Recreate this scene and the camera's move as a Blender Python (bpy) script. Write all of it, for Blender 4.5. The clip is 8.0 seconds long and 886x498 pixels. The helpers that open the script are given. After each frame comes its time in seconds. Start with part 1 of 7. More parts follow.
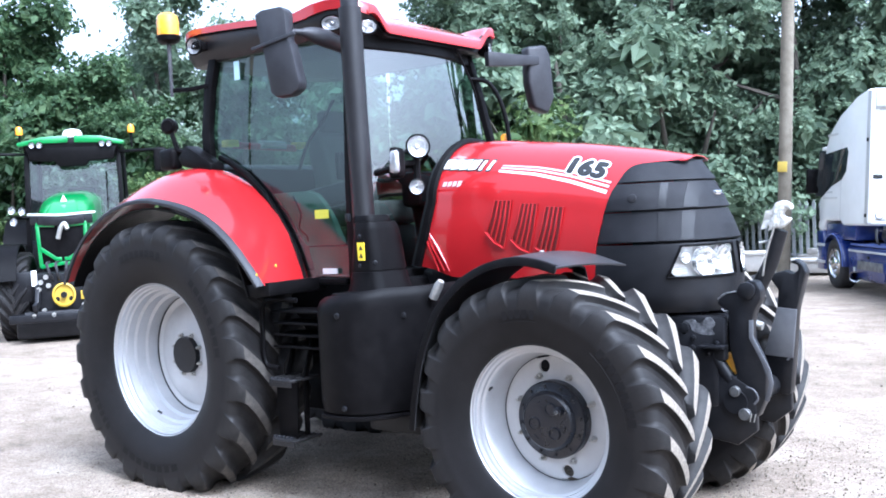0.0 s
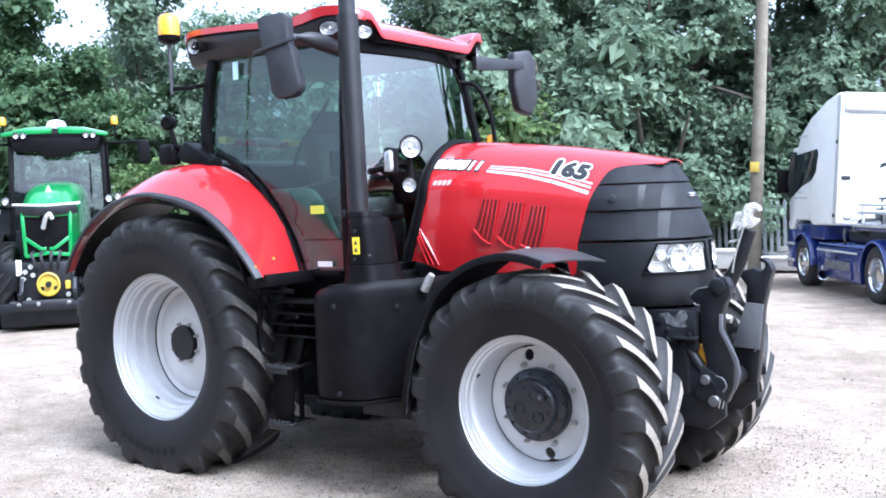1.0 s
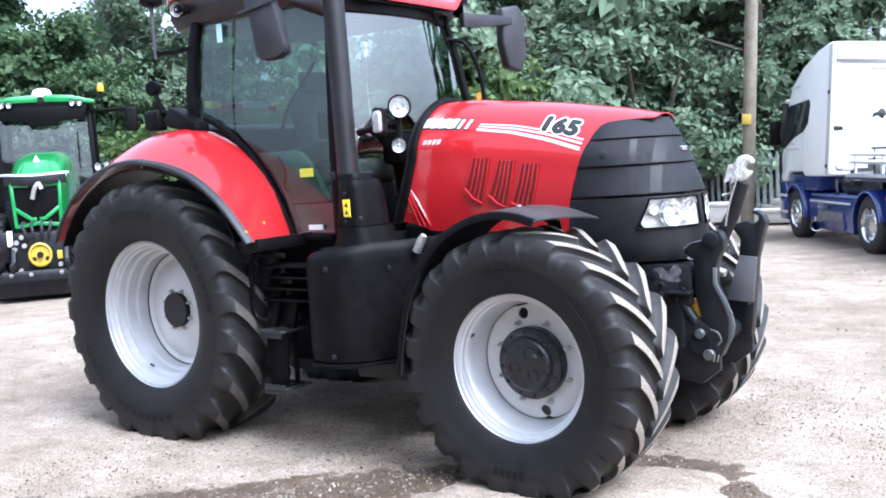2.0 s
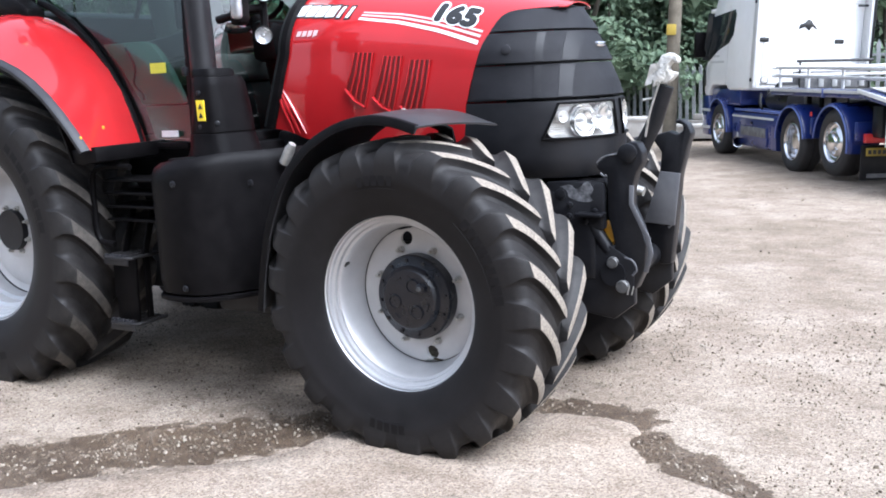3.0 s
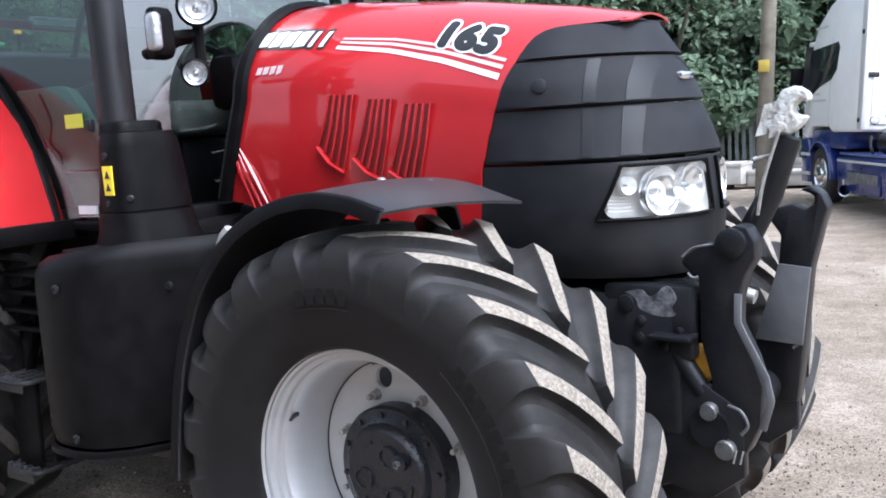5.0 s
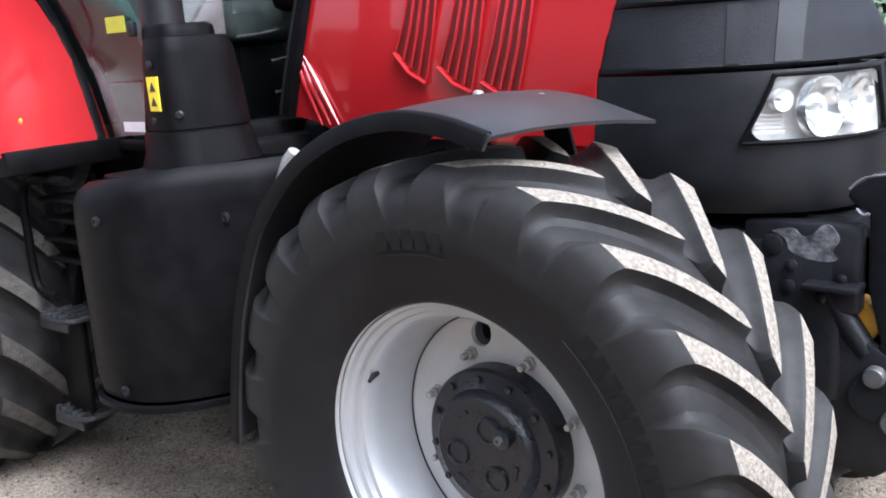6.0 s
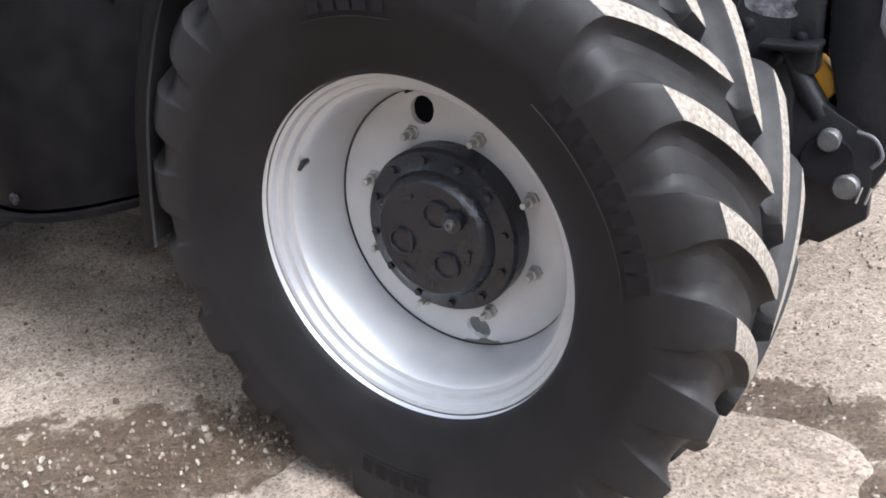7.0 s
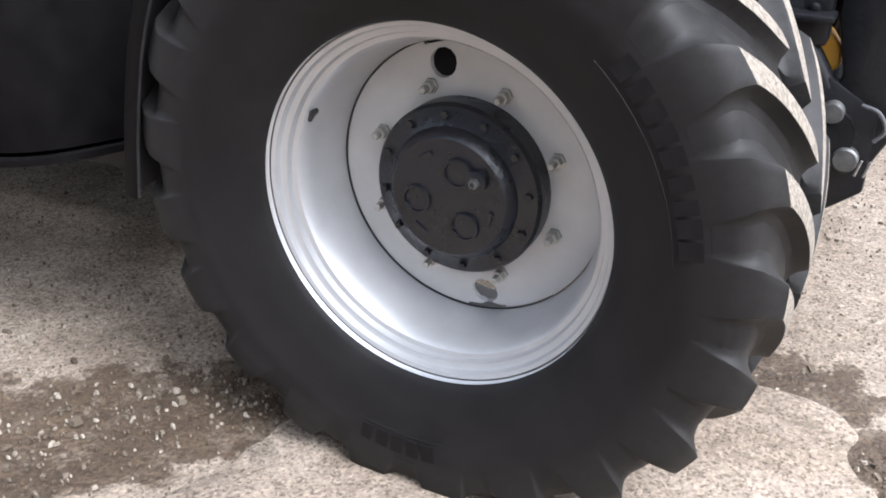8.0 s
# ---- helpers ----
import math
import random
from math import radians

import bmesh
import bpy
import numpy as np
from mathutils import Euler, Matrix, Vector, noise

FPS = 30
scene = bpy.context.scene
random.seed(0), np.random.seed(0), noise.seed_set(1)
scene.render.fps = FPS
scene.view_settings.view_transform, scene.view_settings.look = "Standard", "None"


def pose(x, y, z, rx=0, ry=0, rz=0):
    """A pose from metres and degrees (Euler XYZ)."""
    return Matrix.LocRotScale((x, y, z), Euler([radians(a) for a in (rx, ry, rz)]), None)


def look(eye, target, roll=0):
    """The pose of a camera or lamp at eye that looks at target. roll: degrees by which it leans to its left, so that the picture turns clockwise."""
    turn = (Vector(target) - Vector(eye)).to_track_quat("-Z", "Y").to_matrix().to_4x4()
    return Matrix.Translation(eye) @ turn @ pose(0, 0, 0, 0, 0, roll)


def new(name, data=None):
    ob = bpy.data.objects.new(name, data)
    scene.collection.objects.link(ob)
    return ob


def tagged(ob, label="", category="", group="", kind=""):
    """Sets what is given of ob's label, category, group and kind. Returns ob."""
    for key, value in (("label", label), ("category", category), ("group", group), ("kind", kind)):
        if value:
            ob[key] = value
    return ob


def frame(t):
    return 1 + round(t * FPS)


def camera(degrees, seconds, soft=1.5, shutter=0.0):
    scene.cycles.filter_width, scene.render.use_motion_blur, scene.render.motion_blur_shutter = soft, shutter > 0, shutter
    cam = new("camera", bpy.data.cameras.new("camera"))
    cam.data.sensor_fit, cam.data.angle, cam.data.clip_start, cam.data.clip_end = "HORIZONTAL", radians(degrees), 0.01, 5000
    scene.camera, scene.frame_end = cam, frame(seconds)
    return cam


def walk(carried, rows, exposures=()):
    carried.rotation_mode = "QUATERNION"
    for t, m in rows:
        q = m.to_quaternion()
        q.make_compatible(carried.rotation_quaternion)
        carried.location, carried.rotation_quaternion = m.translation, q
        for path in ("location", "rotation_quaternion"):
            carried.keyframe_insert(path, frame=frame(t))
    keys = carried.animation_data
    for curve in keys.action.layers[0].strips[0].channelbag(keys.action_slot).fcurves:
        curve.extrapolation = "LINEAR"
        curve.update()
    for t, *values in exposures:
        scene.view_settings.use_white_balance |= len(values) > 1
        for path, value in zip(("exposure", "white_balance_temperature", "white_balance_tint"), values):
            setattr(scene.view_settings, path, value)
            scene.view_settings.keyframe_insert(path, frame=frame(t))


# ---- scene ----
cam = camera(49.9, 8.0, 1.8)
PATH = [
    (0, (5.277, -5.008, 1.677), (4.049, -3.432, 1.601), -3.0),
    (0.5, (5.389, -5.263, 1.691), (4.184, -3.673, 1.558), -3.4),
    (1, (5.398, -5.309, 1.701), (4.211, -3.702, 1.61), -2.3),
    (1.2, (5.42, -5.386, 1.732), (4.24, -3.774, 1.641), -2.6),
    (2.3, (5.328, -5.09, 1.645), (4.158, -3.484, 1.417), -4.4),
    (2.5, (5.257, -4.904, 1.61), (4.122, -3.279, 1.341), -4.8),
    (3, (5.113, -4.484, 1.603), (4.072, -2.814, 1.242), -2.8),
    (3.5, (4.901, -4.056, 1.595), (3.921, -2.346, 1.259), -1.6),
    (4, (4.798, -3.63, 1.577), (3.78, -1.942, 1.235), -3.3),
    (4.5, (4.682, -3.275, 1.608), (3.574, -1.632, 1.33), -2.5),
    (4.7, (4.624, -3.177, 1.603), (3.485, -1.553, 1.349), -2.9),
    (5.8, (4.214, -2.805, 1.622), (2.927, -1.324, 1.235), -4.7),
    (6, (4.137, -2.742, 1.599), (2.867, -1.261, 1.159), -4.1),
    (6.5, (4.03, -2.661, 1.553), (2.821, -1.216, 0.882), -4.5),
    (7, (3.915, -2.679, 1.477), (2.895, -1.174, 0.643), -4.7),
    (7.5, (3.767, -2.728, 1.447), (2.88, -1.173, 0.555), -0.6),
    (8, (3.647, -2.753, 1.451), (2.845, -1.165, 0.536), 0.1),
]
EXPOSURES = [(0, 1.47, 5030, 10), (2.5, 1.23, 5350, 11), (3.5, 0.88, 5550, 10), (4.5, 0.84, 5430, 10), (6, 1.08, 5480, 10), (7, 1.10, 5720, 10), (8, 1.06, 5760, 10)]
walk(cam, [(t, look(eye, target, roll)) for t, eye, target, roll in PATH], EXPOSURES)

# ---- light ----
world = bpy.data.worlds.new("overcast_sky")
scene.world = world
world.use_nodes = True
wn = world.node_tree
sky = wn.nodes.new("ShaderNodeTexSky")
sky.sky_type = 'NISHITA'
sky.sun_disc = False
sky.sun_elevation = radians(53)
sky.sun_rotation = radians(104)
sky.air_density, sky.dust_density, sky.ozone_density = 1.0, 6.0, 1.0
grey = wn.nodes.new("ShaderNodeHueSaturation")
grey.inputs["Value"].default_value = 1.55
grey.inputs["Saturation"].default_value = 0.32
wn.links.new(sky.outputs[0], grey.inputs["Color"])
wn.links.new(grey.outputs[0], wn.nodes["Background"].inputs[0])
wn.nodes["Background"].inputs[1].default_value = 0.15
sun = new("sun", bpy.data.lights.new("sun", "SUN"))
sun.data.energy, sun.data.angle, sun.data.color = 1.4, radians(30), (1.0, 0.98, 0.96)
sun.matrix_world = look((8.2, -2.0, 11.2), (0.0, 0.0, 0.0))


# ---- materials ----
def mat(name, c1, c2=None, scale=8.0, rough=0.6, rough2=None, bump=0.0, bscale=60.0, metal=0.0, coat=0.0, fine=None, spec=0.5):
    """Two colours mixed by noise at two scales, with relief."""
    m = bpy.data.materials.new(name)
    m.use_nodes = True
    n, l = m.node_tree.nodes, m.node_tree.links
    b = n["Principled BSDF"]
    b.inputs["Metallic"].default_value = metal
    b.inputs["Coat Weight"].default_value = coat
    b.inputs["Coat Roughness"].default_value = 0.06
    b.inputs["Specular IOR Level"].default_value = spec
    co = n.new("ShaderNodeTexCoord")
    big = n.new("ShaderNodeTexNoise")
    big.inputs["Scale"].default_value = scale
    big.inputs["Detail"].default_value = 6
    big.inputs["Roughness"].default_value = 0.65
    l.new(co.outputs["Object"], big.inputs["Vector"])
    ramp = n.new("ShaderNodeValToRGB")
    ramp.color_ramp.elements[0].position, ramp.color_ramp.elements[1].position = 0.35, 0.68
    ramp.color_ramp.elements[0].color = (*c1, 1)
    ramp.color_ramp.elements[1].color = (*(c2 or c1), 1)
    l.new(big.outputs["Fac"], ramp.inputs[0])
    l.new(ramp.outputs[0], b.inputs["Base Color"])
    rr = n.new("ShaderNodeMapRange")
    rr.inputs["To Min"].default_value, rr.inputs["To Max"].default_value = rough, rough2 if rough2 is not None else rough
    l.new(big.outputs["Fac"], rr.inputs["Value"])
    l.new(rr.outputs[0], b.inputs["Roughness"])
    if bump:
        small = n.new("ShaderNodeTexNoise")
        small.inputs["Scale"].default_value = bscale
        small.inputs["Detail"].default_value = 4
        l.new(co.outputs["Object"], small.inputs["Vector"])
        bp = n.new("ShaderNodeBump")
        bp.inputs["Strength"].default_value = bump
        bp.inputs["Distance"].default_value = 0.01
        l.new(small.outputs["Fac"], bp.inputs["Height"])
        l.new(bp.outputs[0], b.inputs["Normal"])
    return m


def glass_mat(name, tint, low=0.05, high=0.7):
    """Clear pane: seen through, with a mirror gloss that grows towards the edge-on view."""
    m = bpy.data.materials.new(name)
    m.use_nodes = True
    n, l = m.node_tree.nodes, m.node_tree.links
    n.remove(n["Principled BSDF"])
    tr, gl, mx, lw, mr, pw = (n.new("ShaderNode" + k) for k in ("BsdfTransparent", "BsdfGlossy", "MixShader", "LayerWeight", "MapRange", "Math"))
    tr.inputs[0].default_value = (*tint, 1)
    gl.inputs["Roughness"].default_value = 0.03
    gl.inputs[0].default_value = (0.95, 0.95, 0.95, 1)
    lw.inputs[0].default_value = 0.5
    pw.operation = "POWER"
    pw.inputs[1].default_value = 3.0
    mr.inputs["To Min"].default_value, mr.inputs["To Max"].default_value = low, high
    l.new(lw.outputs["Facing"], pw.inputs[0])
    l.new(pw.outputs[0], mr.inputs["Value"])
    l.new(mr.outputs[0], mx.inputs[0])
    l.new(tr.outputs[0], mx.inputs[1])
    l.new(gl.outputs[0], mx.inputs[2])
    l.new(mx.outputs[0], n["Material Output"].inputs[0])
    return m


RED = mat("red_paint", (0.42, 0.012, 0.015), (0.37, 0.0105, 0.013), 3, 0.3, 0.38, coat=1.0, spec=0.25)
# bonnet red darkened to stand for shade between the slats
RED_SLOT_SHADE = mat("louvre_shade_red", (0.13, 0.005, 0.005), (0.09, 0.004, 0.004), 12, 0.4, 0.5)
PLASTIC = mat("black_plastic", (0.0034, 0.0031, 0.0034), (0.0064, 0.0058, 0.0061), 14, 0.34, 0.48, 0.12, 500, spec=0.065)
SATIN = mat("satin_black", (0.0085, 0.0080, 0.0090), (0.014, 0.0132, 0.0145), 9, 0.38, 0.5, 0.1, 300, spec=0.4)
PLASTIC_GREY = mat("dark_grey_plastic", (0.018, 0.018, 0.021), (0.030, 0.030, 0.034), 9, 0.4, 0.55, 0.1, 400, spec=0.35)
APRON = mat("black_apron_plastic", (0.0070, 0.0070, 0.0084), (0.0120, 0.0120, 0.0138), 9, 0.42, 0.55, 0.12, 300, spec=0.33)
GRILLE = mat("grille_mesh_black", (0.0085, 0.0085, 0.0105), (0.015, 0.015, 0.0175), 10, 0.5, 0.62, 0.35, 420, spec=0.22)
CAST = mat("black_cast_iron", (0.007, 0.007, 0.0085), (0.014, 0.014, 0.0155), 9, 0.25, 0.5, 0.12, 90, spec=0.25)
STEP_GREY = mat("worn_step_casting", (0.006, 0.0056, 0.006), (0.022, 0.020, 0.020), 22, 0.4, 0.6, 0.2, 120)
ARM_GREY = mat("lit_arm_and_strap_grey", (0.085, 0.085, 0.092), (0.12, 0.12, 0.125), 9, 0.35, 0.55, 0.08, 200)
FRAME_GREY = mat("grey_steel_tube", (0.06, 0.06, 0.065), (0.09, 0.09, 0.095), 9, 0.4, 0.5, metal=0.4)
HUB = mat("black_hub_paint", (0.006, 0.007, 0.010), (0.011, 0.011, 0.015), 14, 0.20, 0.38, 0.2, 70)
RUBBER = mat("tyre_rubber", (0.0078, 0.0070, 0.0073), (0.0135, 0.0123, 0.0125), 6, 0.5, 0.7, 0.06, 500, spec=0.17)
RUBBER_MARK = mat("tyre_marking", (0.0074, 0.0067, 0.0069), (0.0122, 0.0112, 0.0115), 30, 0.5, 0.65, spec=0.12)
TREAD_TOP = mat("dusty_tread", (0.30, 0.258, 0.208), (0.125, 0.106, 0.085), 85, 0.85, 0.95, 0.8, 120)
TREAD_TOP_REAR = mat("dusty_tread_rear", (0.085, 0.074, 0.062), (0.036, 0.033, 0.030), 22, 0.85, 0.95, 0.6, 120)
RIM = mat("silver_rim", (0.45, 0.452, 0.46), (0.52, 0.522, 0.528), 5, 0.40, 0.48, 0.05, 300, metal=0.6)
RIM_DISC = mat("silver_disc", (0.50, 0.495, 0.49), (0.57, 0.565, 0.555), 7, 0.45, 0.55, 0.08, 260, metal=0.15)
PIN = mat("worn_pin_steel", (0.095, 0.095, 0.095), (0.16, 0.157, 0.152), 30, 0.35, 0.5, 0.2, 200, metal=0.5)
STEEL = mat("zinc_bolt", (0.34, 0.33, 0.30), (0.5, 0.49, 0.46), 40, 0.35, 0.5, 0.2, 300, metal=0.7)
BOWL_GREY = mat("grey_lamp_bowl", (0.50, 0.50, 0.51), (0.38, 0.38, 0.39), 30, 0.2, 0.3, 0.3, 60, metal=0.7)
BOWL = mat("lamp_bowl", (0.92, 0.92, 0.90), (0.86, 0.86, 0.84), 9, 0.13, 0.18, 0.02, 60, metal=0.8)
# shared by the worn hook edges and the glint painted on the casting
WORN_AND_GLINT = mat("worn_edge_and_glint_grey", (0.045, 0.045, 0.048), (0.27, 0.27, 0.28), 30, 0.25, 0.4, 0.3, 120, metal=0.3)
CHROME = mat("chrome", (0.75, 0.75, 0.76), (0.68, 0.68, 0.69), 10, 0.1, 0.2, metal=1.0)
LAMP_LENS = glass_mat("lamp_lens", (0.98, 0.98, 0.98), 0.03, 0.4)
STRIP = mat("grille_strip_black", (0.008, 0.008, 0.0095), (0.012, 0.012, 0.0135), 10, 0.45, 0.55, 0.1, 400, spec=0.28)
REFLECTOR = mat("lamp_reflector", (0.92, 0.91, 0.88), (0.78, 0.77, 0.75), 26, 0.18, 0.28, 0.25, 40, metal=0.2)
GLASS = glass_mat("cab_glass", (0.62, 0.72, 0.69), 0.050, 0.10)
GLASS_FRONT = glass_mat("windscreen_glass", (0.72, 0.78, 0.77), 0.18, 0.9)
GLASS_FAR = glass_mat("tractor_windscreen", (0.42, 0.50, 0.52), 0.06, 0.25)
YELLOW = mat("yellow_sticker", (0.85, 0.62, 0.02), (0.80, 0.58, 0.02), 30, 0.4)
LIME = mat("lime_sticker", (0.58, 0.60, 0.05), (0.50, 0.53, 0.05), 30, 0.4)
YELLOW_PART = mat("yellow_paint", (0.70, 0.36, 0.02), (0.6, 0.3, 0.02), 14, 0.35, 0.5, 0.1, 100)
AMBER = mat("amber_lens", (0.85, 0.30, 0.01), (0.9, 0.42, 0.02), 20, 0.18, 0.25, coat=0.4)
WHITE = mat("white_decal", (0.75, 0.75, 0.75), (0.68, 0.68, 0.68), 30, 0.35)
DECAL_GREY = mat("silver_stripe", (0.55, 0.42, 0.42), (0.60, 0.45, 0.45), 30, 0.35)
DECAL_BLACK = mat("black_decal", (0.012, 0.012, 0.012), (0.016, 0.016, 0.016), 30, 0.35)
WHITE_WRAP = mat("crumpled_white_wrap", (0.60, 0.59, 0.55), (0.42, 0.40, 0.36), 22, 0.45, 0.6, 0.9, 60)
SEAT = mat("grey_seat_fabric", (0.040, 0.043, 0.040), (0.070, 0.075, 0.068), 14, 0.85, 0.95, 0.3, 300)
MUDGUARD = mat("weathered_grey_plastic", (0.016, 0.0155, 0.0165), (0.030, 0.029, 0.030), 6, 0.36, 0.48, 0.1, 400, spec=0.5)
CONSOLE = mat("pale_green_grey_trim", (0.062, 0.110, 0.086), (0.085, 0.138, 0.110), 6, 0.6, 0.75, 0.1, 200)
CONSOLE_DARK = mat("grey_green_sill_trim", (0.045, 0.085, 0.066), (0.06, 0.105, 0.082), 6, 0.6, 0.75, 0.1, 200)
RED_LENS = mat("red_handle", (0.55, 0.03, 0.03), (0.5, 0.03, 0.03), 12, 0.35)
BLUE_TINT = mat("pale_blue_sticker", (0.45, 0.65, 0.75), (0.5, 0.7, 0.78), 12, 0.4)


# ---- mesh helpers ----
def finish(name, bm, mats, smooth=35):
    bmesh.ops.recalc_face_normals(bm, faces=bm.faces[:])
    me = bpy.data.meshes.new(name)
    bm.to_mesh(me)
    bm.free()
    for m in (mats if isinstance(mats, (list, tuple)) else [mats]):
        me.materials.append(m)
    if smooth:
        me.polygons.foreach_set("use_smooth", [True] * len(me.polygons))
        me.set_sharp_from_angle(angle=radians(smooth))
    return me


def part(name, bm, material, parent, label="", smooth=35):
    ob = new(name, finish(name, bm, material, smooth))
    if parent:
        ob.parent = parent
    if label:
        tagged(ob, label)
    return ob


def thing(name, label, category, group="", m=None):
    ob = new(name)
    ob.empty_display_size = 0.2
    if m is not None:
        ob.matrix_world = m
    return tagged(ob, label, category, group)


def box(a, b, bevel=0.0, seg=2):
    bm = bmesh.new()
    bmesh.ops.create_cube(bm, size=1)
    for v in bm.verts:
        v.co = Vector([a[i] + (v.co[i] + .5) * (b[i] - a[i]) for i in range(3)])
    if bevel:
        bmesh.ops.bevel(bm, geom=bm.edges[:], offset=bevel, segments=seg, affect='EDGES', profile=0.5)
    return bm


def prism(pts, lo, hi, axis="y", bevel=0.0, seg=2):
    """A polygon drawn in the two other axes, pushed along axis from lo to hi."""
    bm = bmesh.new()
    def at(p, d):
        return {"y": (p[0], d, p[1]), "x": (d, p[0], p[1]), "z": (p[0], p[1], d)}[axis]
    a = [bm.verts.new(at(p, lo)) for p in pts]
    b = [bm.verts.new(at(p, hi)) for p in pts]
    n = len(pts)
    bm.faces.new(a)
    bm.faces.new(b[::-1])
    for i in range(n):
        bm.faces.new((a[i], a[(i + 1) % n], b[(i + 1) % n], b[i]))
    bmesh.ops.recalc_face_normals(bm, faces=bm.faces[:])
    if bevel:
        bmesh.ops.bevel(bm, geom=bm.edges[:], offset=bevel, segments=seg, affect='EDGES', profile=0.5)
    return bm


def grid(rows, close_v=False, close_u=False, bm=None, mi=0):
    bm = bm or bmesh.new()
    vs = [[bm.verts.new(p) for p in r] for r in rows]
    nu, nv = len(vs), len(vs[0])
    for i in range(nu if close_u else nu - 1):
        for j in range(nv if close_v else nv - 1):
            a, b, c, d = vs[i][j], vs[i][(j + 1) % nv], vs[(i + 1) % nu][(j + 1) % nv], vs[(i + 1) % nu][j]
            f = bm.faces.new((a, b, c, d))
            f.material_index = mi
    return bm


def sheet(rows, thick):
    bm = grid(rows)
    bmesh.ops.recalc_face_normals(bm, faces=bm.faces[:])
    bmesh.ops.solidify(bm, geom=bm.faces[:], thickness=thick)
    return bm


def tube(pts, r, seg=12, caps=True, bm=None):
    """A round bar along the points; r is one radius or one for each point."""
    bm = bm or bmesh.new()
    pts = [Vector(p) for p in pts]
    rr = r if isinstance(r, (list, tuple)) else [r] * len(pts)
    rings, up = [], None
    for i, p in enumerate(pts):
        d = (pts[min(i + 1, len(pts) - 1)] - pts[max(i - 1, 0)]).normalized()
        if up is None:
            up = d.orthogonal().normalized()
        up = (up - d * up.dot(d)).normalized()
        s = d.cross(up)
        rings.append([bm.verts.new(p + (up * math.cos(2 * math.pi * k / seg) + s * math.sin(2 * math.pi * k / seg)) * rr[i]) for k in range(seg)])
    for a, b in zip(rings, rings[1:]):
        for k in range(seg):
            bm.faces.new((a[k], a[(k + 1) % seg], b[(k + 1) % seg], b[k]))
    if caps:
        bm.faces.new(rings[0][::-1])
        bm.faces.new(rings[-1])
    return bm


def flatbar(pts, w, t, side=(0, 1, 0), bevel=0.004):
    """A rectangular bar along the points: w across side, t square to it."""
    bm = bmesh.new()
    pts = [Vector(p) for p in pts]
    side = Vector(side).normalized()
    rings = []
    ww = w if isinstance(w, (list, tuple)) else [w] * len(pts)
    for i, p in enumerate(pts):
        d = (pts[min(i + 1, len(pts) - 1)] - pts[max(i - 1, 0)]).normalized()
        s = (side - d * side.dot(d)).normalized()
        n = d.cross(s)
        rings.append([bm.verts.new(p + s * a * ww[i] / 2 + n * b * t / 2) for a, b in ((-1, -1), (1, -1), (1, 1), (-1, 1))])
    for a, b in zip(rings, rings[1:]):
        for k in range(4):
            bm.faces.new((a[k], a[(k + 1) % 4], b[(k + 1) % 4], b[k]))
    bm.faces.new(rings[0][::-1])
    bm.faces.new(rings[-1])
    bmesh.ops.recalc_face_normals(bm, faces=bm.faces[:])
    if bevel:
        bmesh.ops.bevel(bm, geom=bm.edges[:], offset=bevel, segments=2, affect='EDGES', profile=0.5)
    return bm


def smooth_path(pts, n=6):
    """Points on a smooth curve through the given ones."""
    p = [Vector(q) for q in pts]
    p = [2 * p[0] - p[1]] + p + [2 * p[-1] - p[-2]]
    out = []
    for i in range(1, len(p) - 2):
        for k in range(n):
            t = k / n
            out.append(0.5 * (2 * p[i] + (p[i + 1] - p[i - 1]) * t + (2 * p[i - 1] - 5 * p[i] + 4 * p[i + 1] - p[i + 2]) * t * t
                              + (3 * p[i] - p[i - 1] - 3 * p[i + 1] + p[i + 2]) * t ** 3))
    return out + [p[-2]]


def lathe(profile, c, seg=64, axis="y", bm=None, mi=0, close=False):
    """Turns (radius, place along the axis) round an axis through c."""
    bm = bm or bmesh.new()
    rows = []
    for r, d in profile:
        ring = []
        for k in range(seg):
            a = 2 * math.pi * k / seg
            u, v = r * math.cos(a), r * math.sin(a)
            ring.append({"y": (c[0] + u, c[1] + d, c[2] + v), "x": (c[0] + d, c[1] + u, c[2] + v), "z": (c[0] + u, c[1] + v, c[2] + d)}[axis])
        rows.append(ring)
    return grid(rows, close_v=True, close_u=close, bm=bm, mi=mi)


def cap(bm):
    edges = [e for e in bm.edges if len(e.link_faces) == 1]
    if edges:
        bmesh.ops.holes_fill(bm, edges=edges, sides=0)
    return bm


def rod(a, b, r, seg=16):
    return tube([a, b], r, seg)


def aimed_lathe(profile, c, d, seg=32, closed=True):
    """Turned about an axis along d through c."""
    bm = lathe(profile, (0, 0, 0), seg, "z")
    if closed:
        cap(bm)
    bm.transform(Matrix.Translation(c) @ Vector(d).to_track_quat("Z", "Y").to_matrix().to_4x4())
    return bm


def lerp(x, xs, ys):
    return float(np.interp(x, xs, ys))


# ---- the red tractor: wheels ----
YC = -0.13
FX, FZ, RZ = 2.85, 0.65, 0.82


